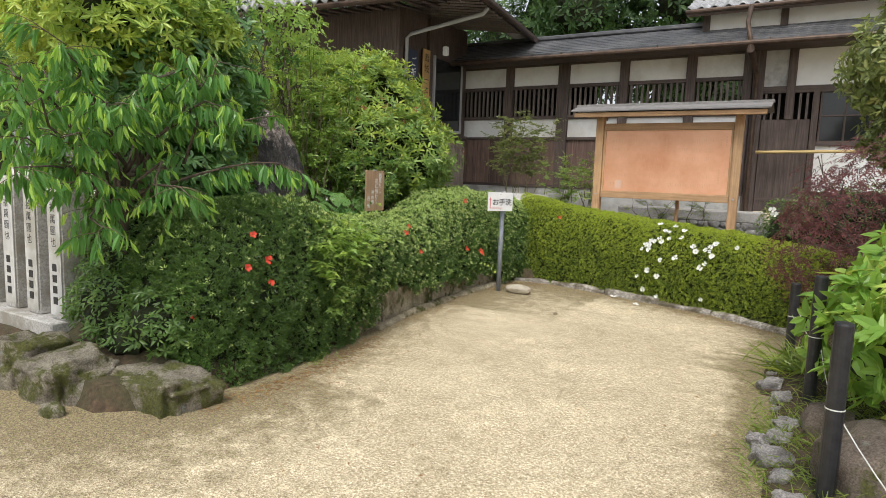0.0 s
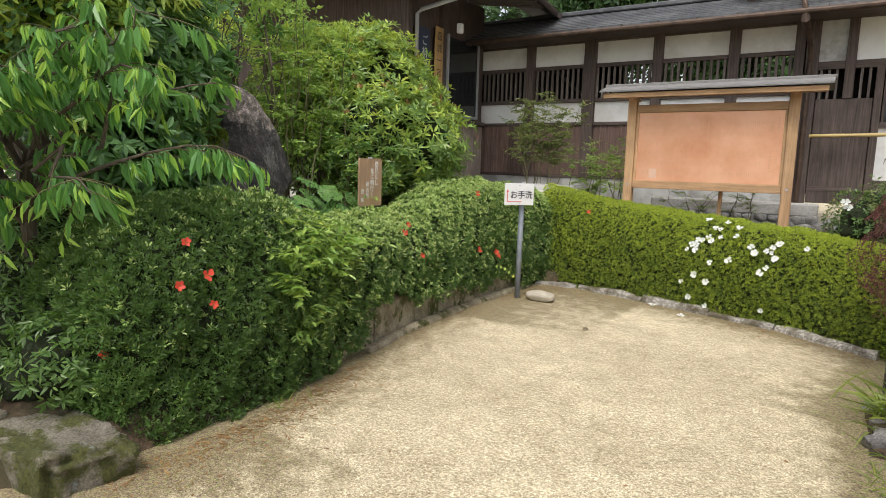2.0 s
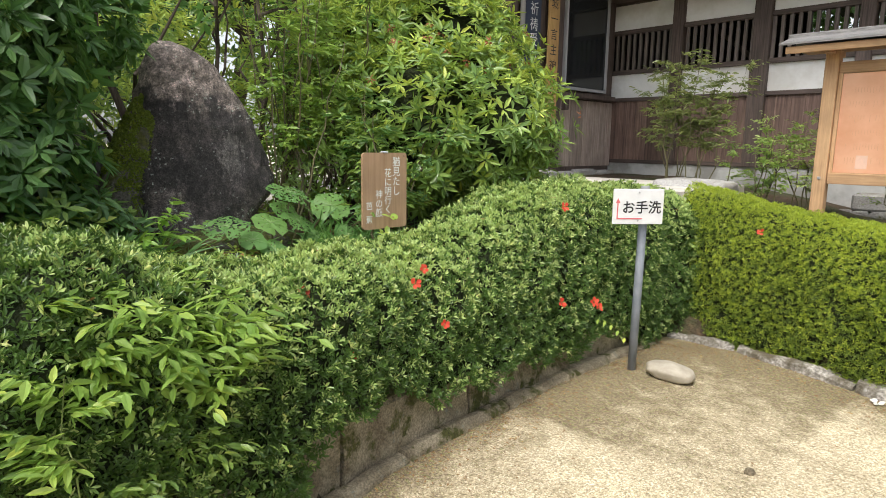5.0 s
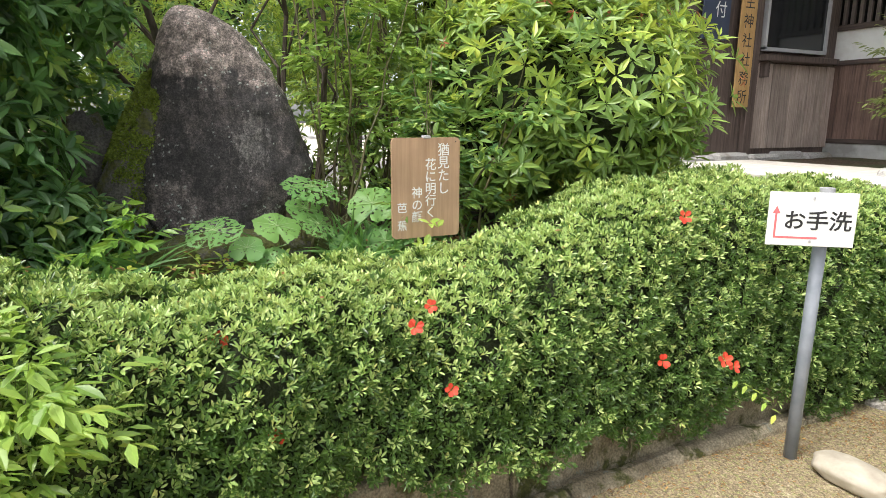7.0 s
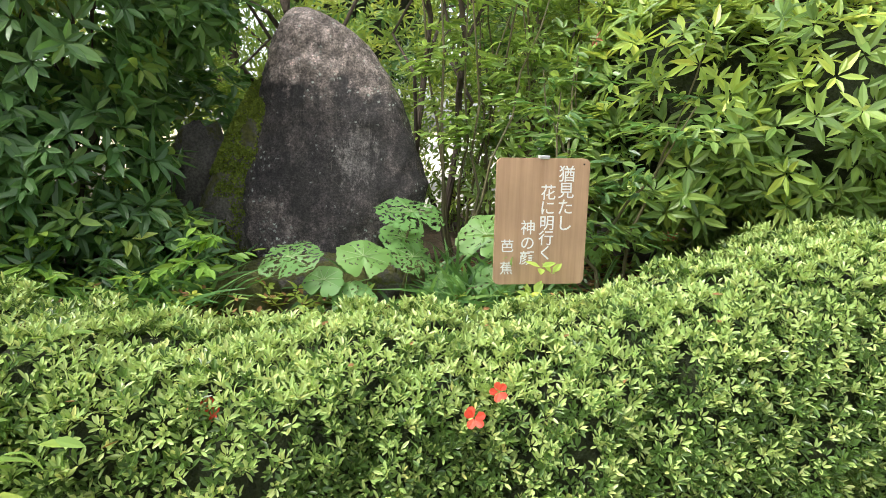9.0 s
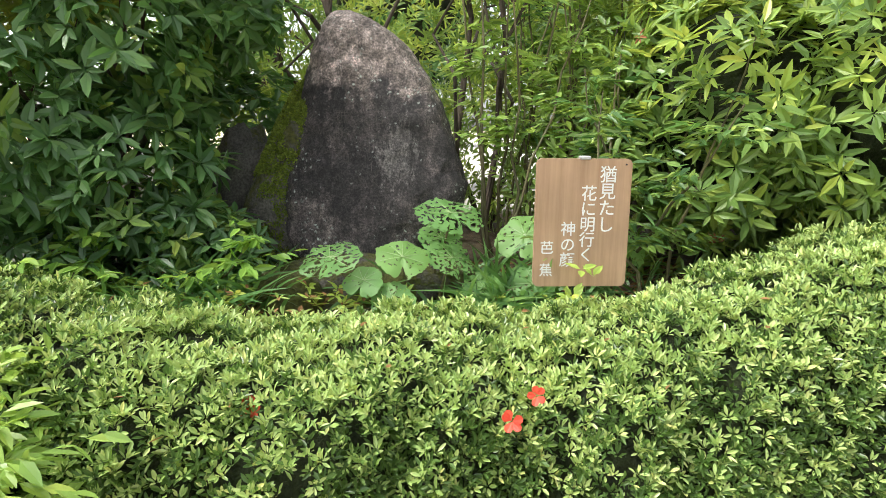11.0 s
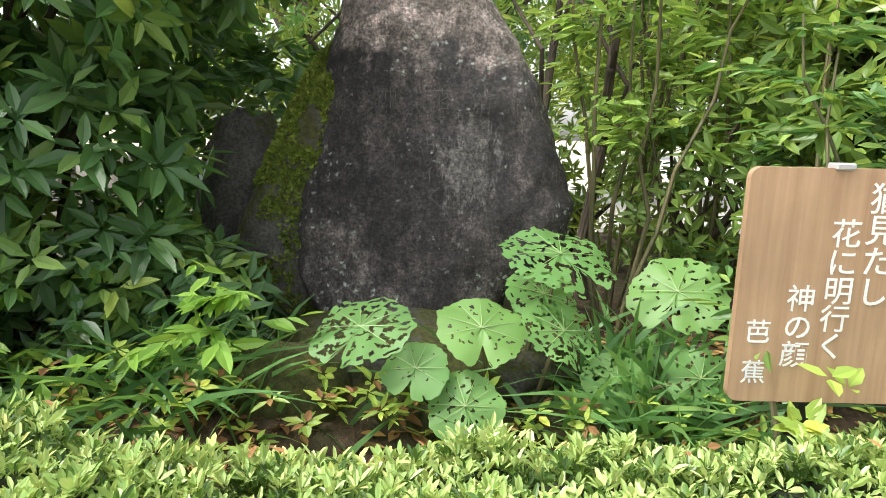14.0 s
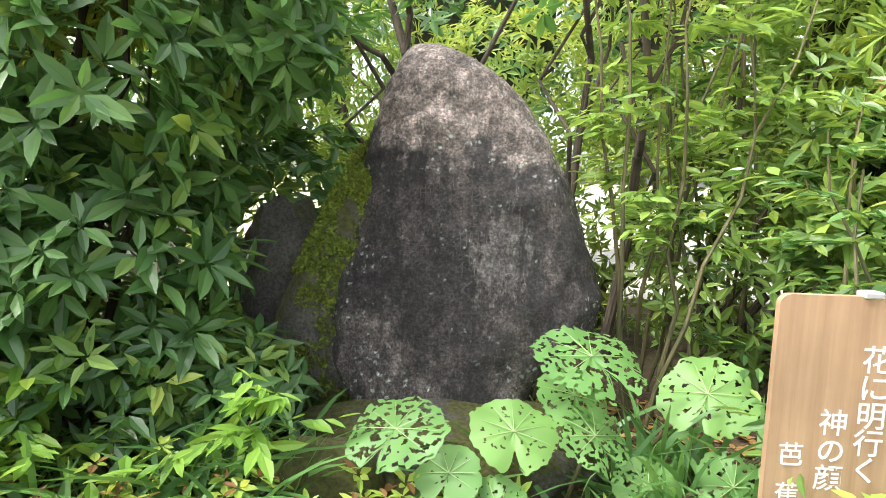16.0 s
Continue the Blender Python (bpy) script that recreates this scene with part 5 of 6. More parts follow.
def fuki_leaf(parent, rng, centre, radius, toward, holes, foot):
    """A big kidney-shaped leaf, wavy, insect-eaten, on a stalk."""
    rings, seg = 22, 96
    up = Vector(toward).normalized()
    ax = up.cross(Vector((0, 0, 1))).normalized()
    ay = ax.cross(up)
    notch_at = -math.pi / 2 + rng.normal(0, 0.3)
    grid = []
    off = Vector(rng.normal(0, 5, 3))
    for i in range(rings + 1):
        row = []
        for k in range(seg):
            a = k / seg * math.tau
            da = (a - notch_at + math.pi) % math.tau - math.pi
            cut = 1 - 0.6 * math.exp(-(da / 0.13) ** 2)
            edge = radius * cut * (1 + 0.05 * math.sin(a * 3 + off.z) + 0.025 * math.sin(a * 9 + off.x) + 0.02 * math.sin(a * 23 + off.y))
            r = edge * (i + 0.02) / rings
            h = 0.06 * radius * math.sin(a * 5 + off.z) * (r / radius) ** 2 - 0.10 * radius * (r / radius) ** 2 + 0.05 * radius * noise.noise(Vector((math.cos(a) * 2, math.sin(a) * 2, r * 14)) + off)
            row.append(Vector(centre) + ax * r * math.cos(a) + ay * r * math.sin(a) + up * h)
        grid.append(row)
    bm = bmesh.new()
    vs = [[bm.verts.new(p) for p in row] for row in grid]
    for i in range(rings):
        for k in range(seg):
            p = Vector(((i / rings) * math.cos(k / seg * math.tau), (i / rings) * math.sin(k / seg * math.tau), 0))
            if i > 3 and noise.noise(p * 9.0 + off) > holes:
                continue
            bm.faces.new((vs[i][k], vs[i][(k + 1) % seg], vs[i + 1][(k + 1) % seg], vs[i + 1][k]))
    bmesh.ops.delete(bm, geom=[v for v in bm.verts if not v.link_faces], context="VERTS")
    leaf = part("leaf", bm, "fuki", parent, smooth=True)
    bm = bmesh.new()
    for k in range(7):
        a = notch_at + math.pi + (k - 3) * 0.62
        pts = [Vector(centre) + (ax * math.cos(a) + ay * math.sin(a)) * radius * q + up * (0.003 - 0.10 * radius * q * q + 0.03 * radius * q) for q in (0.0, 0.3, 0.6, 0.85)]
        tube(bm, pts, [0.0014, 0.0011, 0.0008, 0.0004], 4)
    part("midrib", bm, "vein", leaf, "pale veins")
    bm = bmesh.new()
    c = Vector(centre) - up * 0.004
    tube(bm, [Vector(foot), Vector(foot).lerp(c, 0.5) + Vector((0.02, 0, 0.03)), c], [0.007, 0.006, 0.005], 6)
    part("stalk", bm, "stem", leaf)


M["vein"] = plain("pale_leaf_vein", (0.3, 0.42, 0.16), 0.5)
fuki = thing("butterbur_plant", (-3.5, 6.3, 0.95), "butterbur plant with big round insect-eaten leaves in front of the monument", "plant")
fg = R(71)
for c, r, tw, h in (((-3.47, 5.99, 1.145), 0.145, (0.35, -0.2, 0.9), 0.16), ((-3.50, 6.29, 1.14), 0.125, (0.5, 0.1, 0.85), 0.42), ((-3.62, 6.50, 1.31), 0.17, (0.35, 0.15, 0.9), 0.14), ((-3.52, 6.50, 1.13), 0.115, (0.5, 0.3, 0.8), 0.12),
                    ((-3.42, 6.13, 1.06), 0.09, (0.55, -0.1, 0.8), 0.5), ((-3.38, 6.25, 0.985), 0.1, (0.7, 0, 0.65), 0.45), ((-3.68, 6.84, 1.2), 0.145, (0.6, -0.25, 0.75), 0.34), ((-3.5, 6.64, 1.0), 0.1, (0.7, 0.1, 0.7), 0.3),
                    ((-3.62, 6.46, 1.2), 0.11, (0.6, 0.2, 0.75), 0.25), ((-3.6, 7.12, 1.12), 0.13, (0.75, 0.1, 0.65), 0.3), ((-3.5, 6.85, 1.02), 0.1, (0.8, 0.0, 0.6), 0.3), ((-3.65, 7.3, 1.16), 0.12, (0.7, 0.3, 0.7), 0.3)):
    fuki_leaf(fuki, fg, (c[0], c[1], c[2] + 0.035), r * 0.92, tw, h, (c[0] - 0.05, c[1] * 0.6 + 6.35 * 0.4, bed_height(c[0] - 0.05, c[1] * 0.6 + 6.35 * 0.4) - 0.01))


def grass_tuft(name, label, base, n, height, rng, spread=0.2, width=0.011, mat="grass", lean=0.6):
    B = np.array(base) + np.stack([rng.normal(0, spread * 0.5, n), rng.normal(0, spread * 0.5, n), np.zeros(n)], 1)
    B = B[[edge_distance(x, y) > 0.0 for x, y in B[:, :2]] if height < 0.13 and base[0] > 1 else slice(None)]
    n = len(B)
    B[:, 2] = [bed_height(x, y) if edge_distance(x, y) > 0.06 else 0.0 for x, y in B[:, :2]]
    B[:, 2] -= 0.01
    D = unit(np.stack([rng.normal(0, lean, n), rng.normal(0, lean, n), np.ones(n)], 1))
    H = height * rng.uniform(0.5, 1.15, n)
    m = 5
    side = unit(np.cross(D, rng.normal(0, 1, (n, 3))))
    out = D * np.array([1, 1, 0])
    v = np.empty((n, m, 2, 3))
    for k in range(m):
        u = k / (m - 1)
        c = B + D * (H * u)[:, None] + (out * 0.7 + np.array([0, 0, -0.28])) * (H * u * u)[:, None]
        w = width * (1 - u) ** 0.6 * (0.6 + 0.8 * min(u * 3, 1)) + 0.0006
        v[:, k, 0], v[:, k, 1] = c - side * w / 2, c + side * w / 2
    base_i = (np.arange(n) * m * 2)[:, None, None]
    q = np.array([[2 * k, 2 * k + 1, 2 * k + 3, 2 * k + 2] for k in range(m - 1)])[None]
    ob = big_mesh(name, v.reshape(-1, 3), (base_i + q).reshape(-1, 4), mat)
    return tagged(ob, label, "grass", kind="stuff")


grass_tuft("grass_tuft", "long green grass blades beside the butterbur", (-3.55, 6.75, 1.0), 130, 0.36, R(72), 0.4, 0.018, "blade")
grass_tuft("grass_tuft", "long green grass blades at the foot of the monument", (-3.6, 5.65, 1.0), 90, 0.30, R(73), 0.35, 0.016, "blade")
grass_tuft("grass_tuft", "long green grass blades among low shrubs", (-3.5, 5.3, 1.0), 70, 0.24, R(79), 0.5, 0.013, "blade")
grass_tuft("grass_tuft", "long green grass blades behind the poem board", (-3.7, 7.35, 1.0), 90, 0.3, R(74), 0.4, 0.014, "blade")
grass_tuft("grass_tuft", "arching pale grass clump beside the gravel", (1.4, 6.7, 0.2), 240, 0.38, R(75), 0.3, 0.012, "grass", 0.8)
grass_tuft("grass_tuft", "thin dry grass along the edge of the gravel", (1.28, 5.2, 0.0), 900, 0.09, R(76), 1.0, 0.004, "grass", 0.9)
grass_tuft("grass_tuft", "short green grass between the edging stones", (1.55, 5.0, 0.2), 3000, 0.12, R(78), 1.4, 0.006, "grass", 0.8)
grass_tuft("grass_tuft", "thin weeds under the hedge foot", (-2.1, 4.7, 0.0), 60, 0.12, R(77), 0.25, 0.005, "grass", 0.9)


def scatter_leaves(name, label, n, rng, where, mats, size=(0.02, 0.05), aspect=0.42):
    P = []
    while len(P) < n:
        x, y, z = where(rng)
        P.append((x, y, z + 0.006))
    P = np.array(P)
    a = rng.uniform(0, math.tau, n)
    D = np.stack([np.cos(a), np.sin(a), rng.normal(0, 0.15, n)], 1)
    N = unit(rng.normal(0, 0.25, (n, 3)) + np.array([0, 0, 1.0]))
    L = rng.uniform(*size, n)
    return tagged(leaf_mesh(name, P, D, N, L, L * aspect, mats, index=rng.integers(0, len(mats), n)), label, "leaf litter", kind="stuff")


def bed_spot(rng):
    x, y = rng.uniform(-4.3, -3.1), rng.uniform(4.6, 7.8)
    return x, y, bed_height(x, y)


def foot_spot(rng):
    p = E2[5:21]
    i = int(rng.integers(0, len(p) - 1))
    q = p[i] + (p[i + 1] - p[i]) * rng.random()
    d = abs(rng.normal(0, 0.22)) + 0.06
    w = p[i + 1] - p[i]
    nrm = np.array([w[1], -w[0]]) / np.linalg.norm(w)
    return q[0] + nrm[0] * d, q[1] + nrm[1] * d, 0.0


def open_spot(rng):
    return rng.uniform(-1.9, 1.0), rng.uniform(2.2, 9.0), 0.0


scatter_leaves("fallen_leaves", "brown and yellow fallen leaves on the soil", 2600, R(81), bed_spot, ["dry_leaf"], (0.03, 0.07))
scatter_leaves("fallen_leaves", "small brown debris at the foot of the kerbs", 4200, R(82), foot_spot, ["dry_leaf"], (0.008, 0.026), 0.35)
scatter_leaves("fallen_leaves", "scattered bits of leaf on the gravel", 150, R(83), open_spot, ["dry_leaf"], (0.012, 0.03), 0.4)


def hedge_foot(rng):
    y = rng.uniform(3.4, 5.6)
    x = float(np.interp(y, (3.4, 3.9, 4.6, 5.6), (-2.1, -1.98, -2.0, -2.2))) + abs(rng.normal(0, 0.16))
    return x, y, 0.0


scatter_leaves("fallen_leaves", "brown needles and twigs at the hedge foot", 900, R(89), hedge_foot, ["dry_leaf"], (0.015, 0.06), 0.12)
for q, (x, y, z, n) in enumerate(((-3.45, 5.5, 0.95, 70), (-3.5, 6.72, 0.95, 110), (-3.3, 6.9, 0.95, 80), (-3.3, 5.2, 0.95, 60))):
    grass_tuft("broad_grass", "bright green blades of grass at the monument's foot", (x, y, z), n, 0.34, R(170 + q), 0.2, 0.017, "blade", 0.6)
# yellowing seedlings growing between the hedge and the monument
sr = R(84)
sx, sy = sr.uniform(-3.5, -3.2, 190), sr.uniform(5.0, 7.3, 190)
P = np.stack([sx, sy, [bed_height(a, b) + sr.uniform(0.02, 0.13) for a, b in zip(sx, sy)]], 1)
B, D, N, who = whorls(sr, P, np.tile([[0, 0, 1.0]], (len(P), 1)) + sr.normal(0, 0.3, P.shape), 6, (60, 95), 0.004)
leaf_mesh_ob = leaf_mesh("seedlings", B, D, N, sr.uniform(0.025, 0.06, len(B)), sr.uniform(0.012, 0.024, len(B)), ["pieris_new", "dry_leaf"], index=(sr.random(len(B)) < 0.2).astype(int))
tagged(leaf_mesh_ob, "yellow-green seedlings and low weeds behind the hedge", "undergrowth", kind="stuff")


# ---- signs ----
def poem_board():
    ob = thing("poem_signboard", (-3.25, 6.975, 1.0), "small upright wooden board with white brush-written verse on a dark stake", "sign")
    bm = bmesh.new()
    w, z0, z1, r = 0.181, 1.112, 1.602, 0.022
    ring = []
    for cx, cz, a0 in ((w - r, z1 - r, 0), (-(w - r), z1 - r, 90), (-(w - r), z0 + r, 180), (w - r, z0 + r, 270)):
        for k in range(6):
            a = radians(a0 + k * 18)
            ring.append((cx + r * math.cos(a), cz + r * math.sin(a)))
    f = bm.faces.new([bm.verts.new((-3.242, 6.974 + y, z)) for y, z in ring])
    g = bmesh.ops.extrude_face_region(bm, geom=[f])
    bmesh.ops.translate(bm, vec=(-0.018, 0, 0), verts=[v for v in g["geom"] if isinstance(v, bmesh.types.BMVert)])
    bmesh.ops.recalc_face_normals(bm, faces=bm.faces)
    part("board", bm, "sign_wood", ob)
    for text, y, z, s, l in (("猶\n見\nた\nし", 7.065, 1.52, 0.066, 0.96), ("花\nに\n明\n行\nく", 6.995, 1.45, 0.062, 0.95), ("神\nの\n顔", 6.922, 1.315, 0.06, 1.0), ("芭\n蕉", 6.842, 1.245, 0.054, 1.62)):
        text_mesh("character", text, s, "white_ink", ob, facing(-3.2405, y, z, 0, 1), 0.0004, "white brush lettering", line=l, thin=-0.006)
    part("stake", boxed(-3.29, -3.262, 6.96, 6.995, 0.93, 1.35, 0.003), "black_pole", ob)
    part("screw", boxed(-3.2425, -3.239, 7.128, 7.134, 1.578, 1.584), "ink", ob)
    part("clip", boxed(-3.27, -3.236, 6.955, 6.995, 1.598, 1.612, 0.003), "galv", ob)


poem_board()
vr = R(85)
P = np.stack([vr.normal(-3.2, 0.015, 7), vr.normal(6.955, 0.03, 7), vr.uniform(1.03, 1.2, 7)], 1)
B, D, N, _ = whorls(vr, P, np.tile([[0.5, 0, 0.8]], (7, 1)), 3, (40, 80), 0.004)
tagged(leaf_mesh("creeper_sprig", B, D, N, vr.uniform(0.04, 0.065, len(B)), vr.uniform(0.02, 0.03, len(B)), ["pieris_new"]), "small yellow-green creeper in front of the board", "plant", kind="stuff")


def toilet_sign():
    ob = thing("direction_sign", (-2.29, 8.59, 0), "white direction sign with black characters on a grey pole", "sign")
    bm = bmesh.new()
    tube(bm, [(-2.29, 8.59, -0.05), (-2.283, 8.59, 0.6), (-2.278, 8.592, 1.34)], 0.031, 14)
    part("pole", bm, "grey_pole", ob, smooth=True)
    bm = bmesh.new()
    tube(bm, [(-2.278, 8.592, 1.335), (-2.278, 8.592, 1.385)], 0.033, 14)
    part("cap", bm, "galv", ob)
    u = Vector((0.62, 0.78, 0)).normalized()
    n = Vector((u.y, -u.x, 0))
    c = Vector((-2.262, 8.475, 1.245))
    m = Matrix(((u.x, n.x, 0, c.x), (u.y, n.y, 0, c.y), (0, 0, 1, c.z), (0, 0, 0, 1)))
    part("panel", boxed(-0.185, 0.185, -0.006, 0.006, -0.125, 0.125, 0.003, m), "white_metal", ob)

    def at(x, z):
        q = c + u * x + n * 0.0075 + Vector((0, 0, z))
        return facing(q.x, q.y, q.z, u.x, u.y)
    text_mesh("character", "お手洗", 0.096, "ink", ob, at(0.024, -0.04), 0.0005, "black lettering", thin=-0.014)
    bm = bmesh.new()
    box(bm, -0.156, -0.147, 0.007, 0.008, -0.09, 0.03, m=m)
    box(bm, -0.147, 0.03, 0.007, 0.008, -0.09, -0.081, m=m)
    vs = [bm.verts.new(m @ Vector(p)) for p in ((-0.168, 0.0075, 0.025), (-0.134, 0.0075, 0.025), (-0.151, 0.0075, 0.06))]
    bm.faces.new(vs)
    part("arrow", bm, "red_ink", ob, "faded red arrow")
    for x, z in ((0.0, 0.1), (0.0, -0.1)):
        q = c + u * x + n * 0.006 + Vector((0, 0, z))
        bm = bmesh.new()
        tube(bm, [q, q + n * 0.006], 0.006, 8)
        part("bolt", bm, "galv", ob)


toilet_sign()
bm = rock_bm(-2.0, 8.62, 0.055, 0.185, 0.11, 0.062, 9, 0.1, 0.1, 4)
tagged(part("flat_stone", bm, "pebble", smooth=True), "smooth flat beige stone lying on the gravel by the sign pole", "stone")
bm = rock_bm(-1.1, 7.66, 0.012, 0.025, 0.025, 0.02, 10, 0.2, 0.2, 2)
tagged(part("dark_pebble", bm, "kerb_rock"), "small dark pebble on the gravel", "stone")
sp = R(86)
P = np.stack([np.linspace(-2.42, -2.22, 9), np.linspace(8.3, 8.33, 9), 0.42 - 0.1 * np.linspace(0, 1, 9) ** 2], 1)
D = unit(np.stack([np.where(np.arange(9) % 2, 0.5, 0.3), np.where(np.arange(9) % 2, 0.8, -0.8), np.full(9, -0.35)], 1))
tagged(leaf_mesh("leafy_sprig", P, D, np.tile([[0, 0, 1.0]], (9, 1)), 0.06, 0.022, ["pieris_new"]), "pale sprig poking out of the hedge by the sign pole", "plant")


# ---- fence and mossy stones ----
def fence():
    ob = thing("stone_fence", (-4.3, 3.6, 0), "granite post fence on a low plinth with black inscriptions", "fence")
    x0 = -3.8
    part("plinth", boxed(-9.0, -3.72, 3.42, 3.82, -0.03, 0.3, 0.012), "granite", ob)
    for i in range(12):
        x = x0 - 0.37 * i
        post = part("post", boxed(x - 0.115, x + 0.085, 3.52, 3.72, 0.3, 1.44, 0.012), "granite", ob)
        part("face_panel", boxed(x - 0.095, x + 0.08, 3.512, 3.519, 0.34, 1.40), "fence_paint", post, "white painted face")
        if i < 6:
            text_mesh("character", "金\n拾\n萬\n圓\n也", 0.082, "ink", post, facing(x - 0.017, 3.511, 1.28, 1, 0), 0.0004, line=1.15)
            for k in range(4):
                part("letter_bar", boxed(x - 0.045, x + 0.015, 3.5085, 3.511, 0.70 - 0.09 * k, 0.76 - 0.09 * k), "ink", post)


fence()
for i, (x, y, rx, ry, rz, seed) in enumerate(((-3.42, 3.12, 0.27, 0.24, 0.30, 1.0), (-2.92, 3.14, 0.28, 0.24, 0.25, 2.0), (-2.3, 3.42, 0.33, 0.22, 0.2, 4.0))):
    bm = rock_bm(x, y, 0.02, rx, ry, rz, seed, 0.3, 0.5, 5)
    tagged(part("mossy_boulder", bm, "moss_rock", smooth=True), "grey boulder with green moss and pale lichen at the bed corner", "rock", "boulders at the bed corner")
bm = rock_bm(-2.62, 2.86, 0.02, 0.09, 0.06, 0.05, 7, 0.2, 0.3, 3)
tagged(part("small_stone", bm, "moss_rock", smooth=True), "small pale stone at the foot of the boulders", "rock")
er = R(91)
for i in range(17):
    y = 3.0 + 0.24 * i + er.normal(0, 0.05)
    x = float(np.interp(y, (2.6, 4.2, 4.8, 5.7, 6.8), (1.78, 1.36, 1.28, 1.28, 1.2))) + er.normal(0, 0.05)
    s = float(er.uniform(0.03, 0.09))
    bm = rock_bm(x, y, 0.02 + 0.1 * s, s * er.uniform(0.8, 1.2), s * er.uniform(0.9, 1.3), s * er.uniform(0.6, 0.85), 30 + i, 0.42, 0.2, 4)
    tagged(part("edge_stone", bm, "edge_rock", smooth=True), "rough purple-grey volcanic stone edging the gravel", "rock", "edging stones")
for x, y, r, sd in ((1.76, 4.66, 0.27, 51), (2.0, 4.1, 0.24, 52), (1.56, 5.28, 0.14, 53)):
    bm = rock_bm(x, y, 0.12, r, r * 1.3, r * 0.8, sd, 0.22, 0.3, 4)
    tagged(part("brown_rock", bm, "brown_rock", smooth=True), "brown rough rock under the broad-leaved shrub", "rock")


def black_post(x, y, h):
    ob = thing("rope_post", (x, y, 0), "slim black round bollard post with a white cord", "post", "rope posts")
    bm = bmesh.new()
    tube(bm, [(x, y, -0.05), (x, y, h - 0.012), (x, y, h)], [0.043, 0.043, 0.039], 18)
    part("shaft", bm, "black_pole", ob, smooth=False)
    bm = bmesh.new()
    tube(bm, [(x, y, h * 0.55), (x, y, h * 0.55 + 0.006)], 0.0445, 18)
    part("cord_loop", bm, "rope", ob)
    return ob


black_post(1.534, 4.35, 0.945), black_post(1.46, 5.9, 0.97), black_post(1.3, 7.4, 0.7)
bm = bmesh.new()
for a, b in (((1.46, 5.9), (1.3, 7.4)), ((1.534, 4.35), (1.46, 5.9)), ((1.95, 2.6), (1.534, 4.35))):
    tube(bm, [(a[0] + (b[0] - a[0]) * q / 8 + 0.04, a[1] + (b[1] - a[1]) * q / 8, 0.455 - 0.28 * (q / 8) * (1 - q / 8)) for q in range(9)], 0.003, 6)
tagged(part("cord", bm, "rope"), "thin white cord slung between the black posts", "cord")


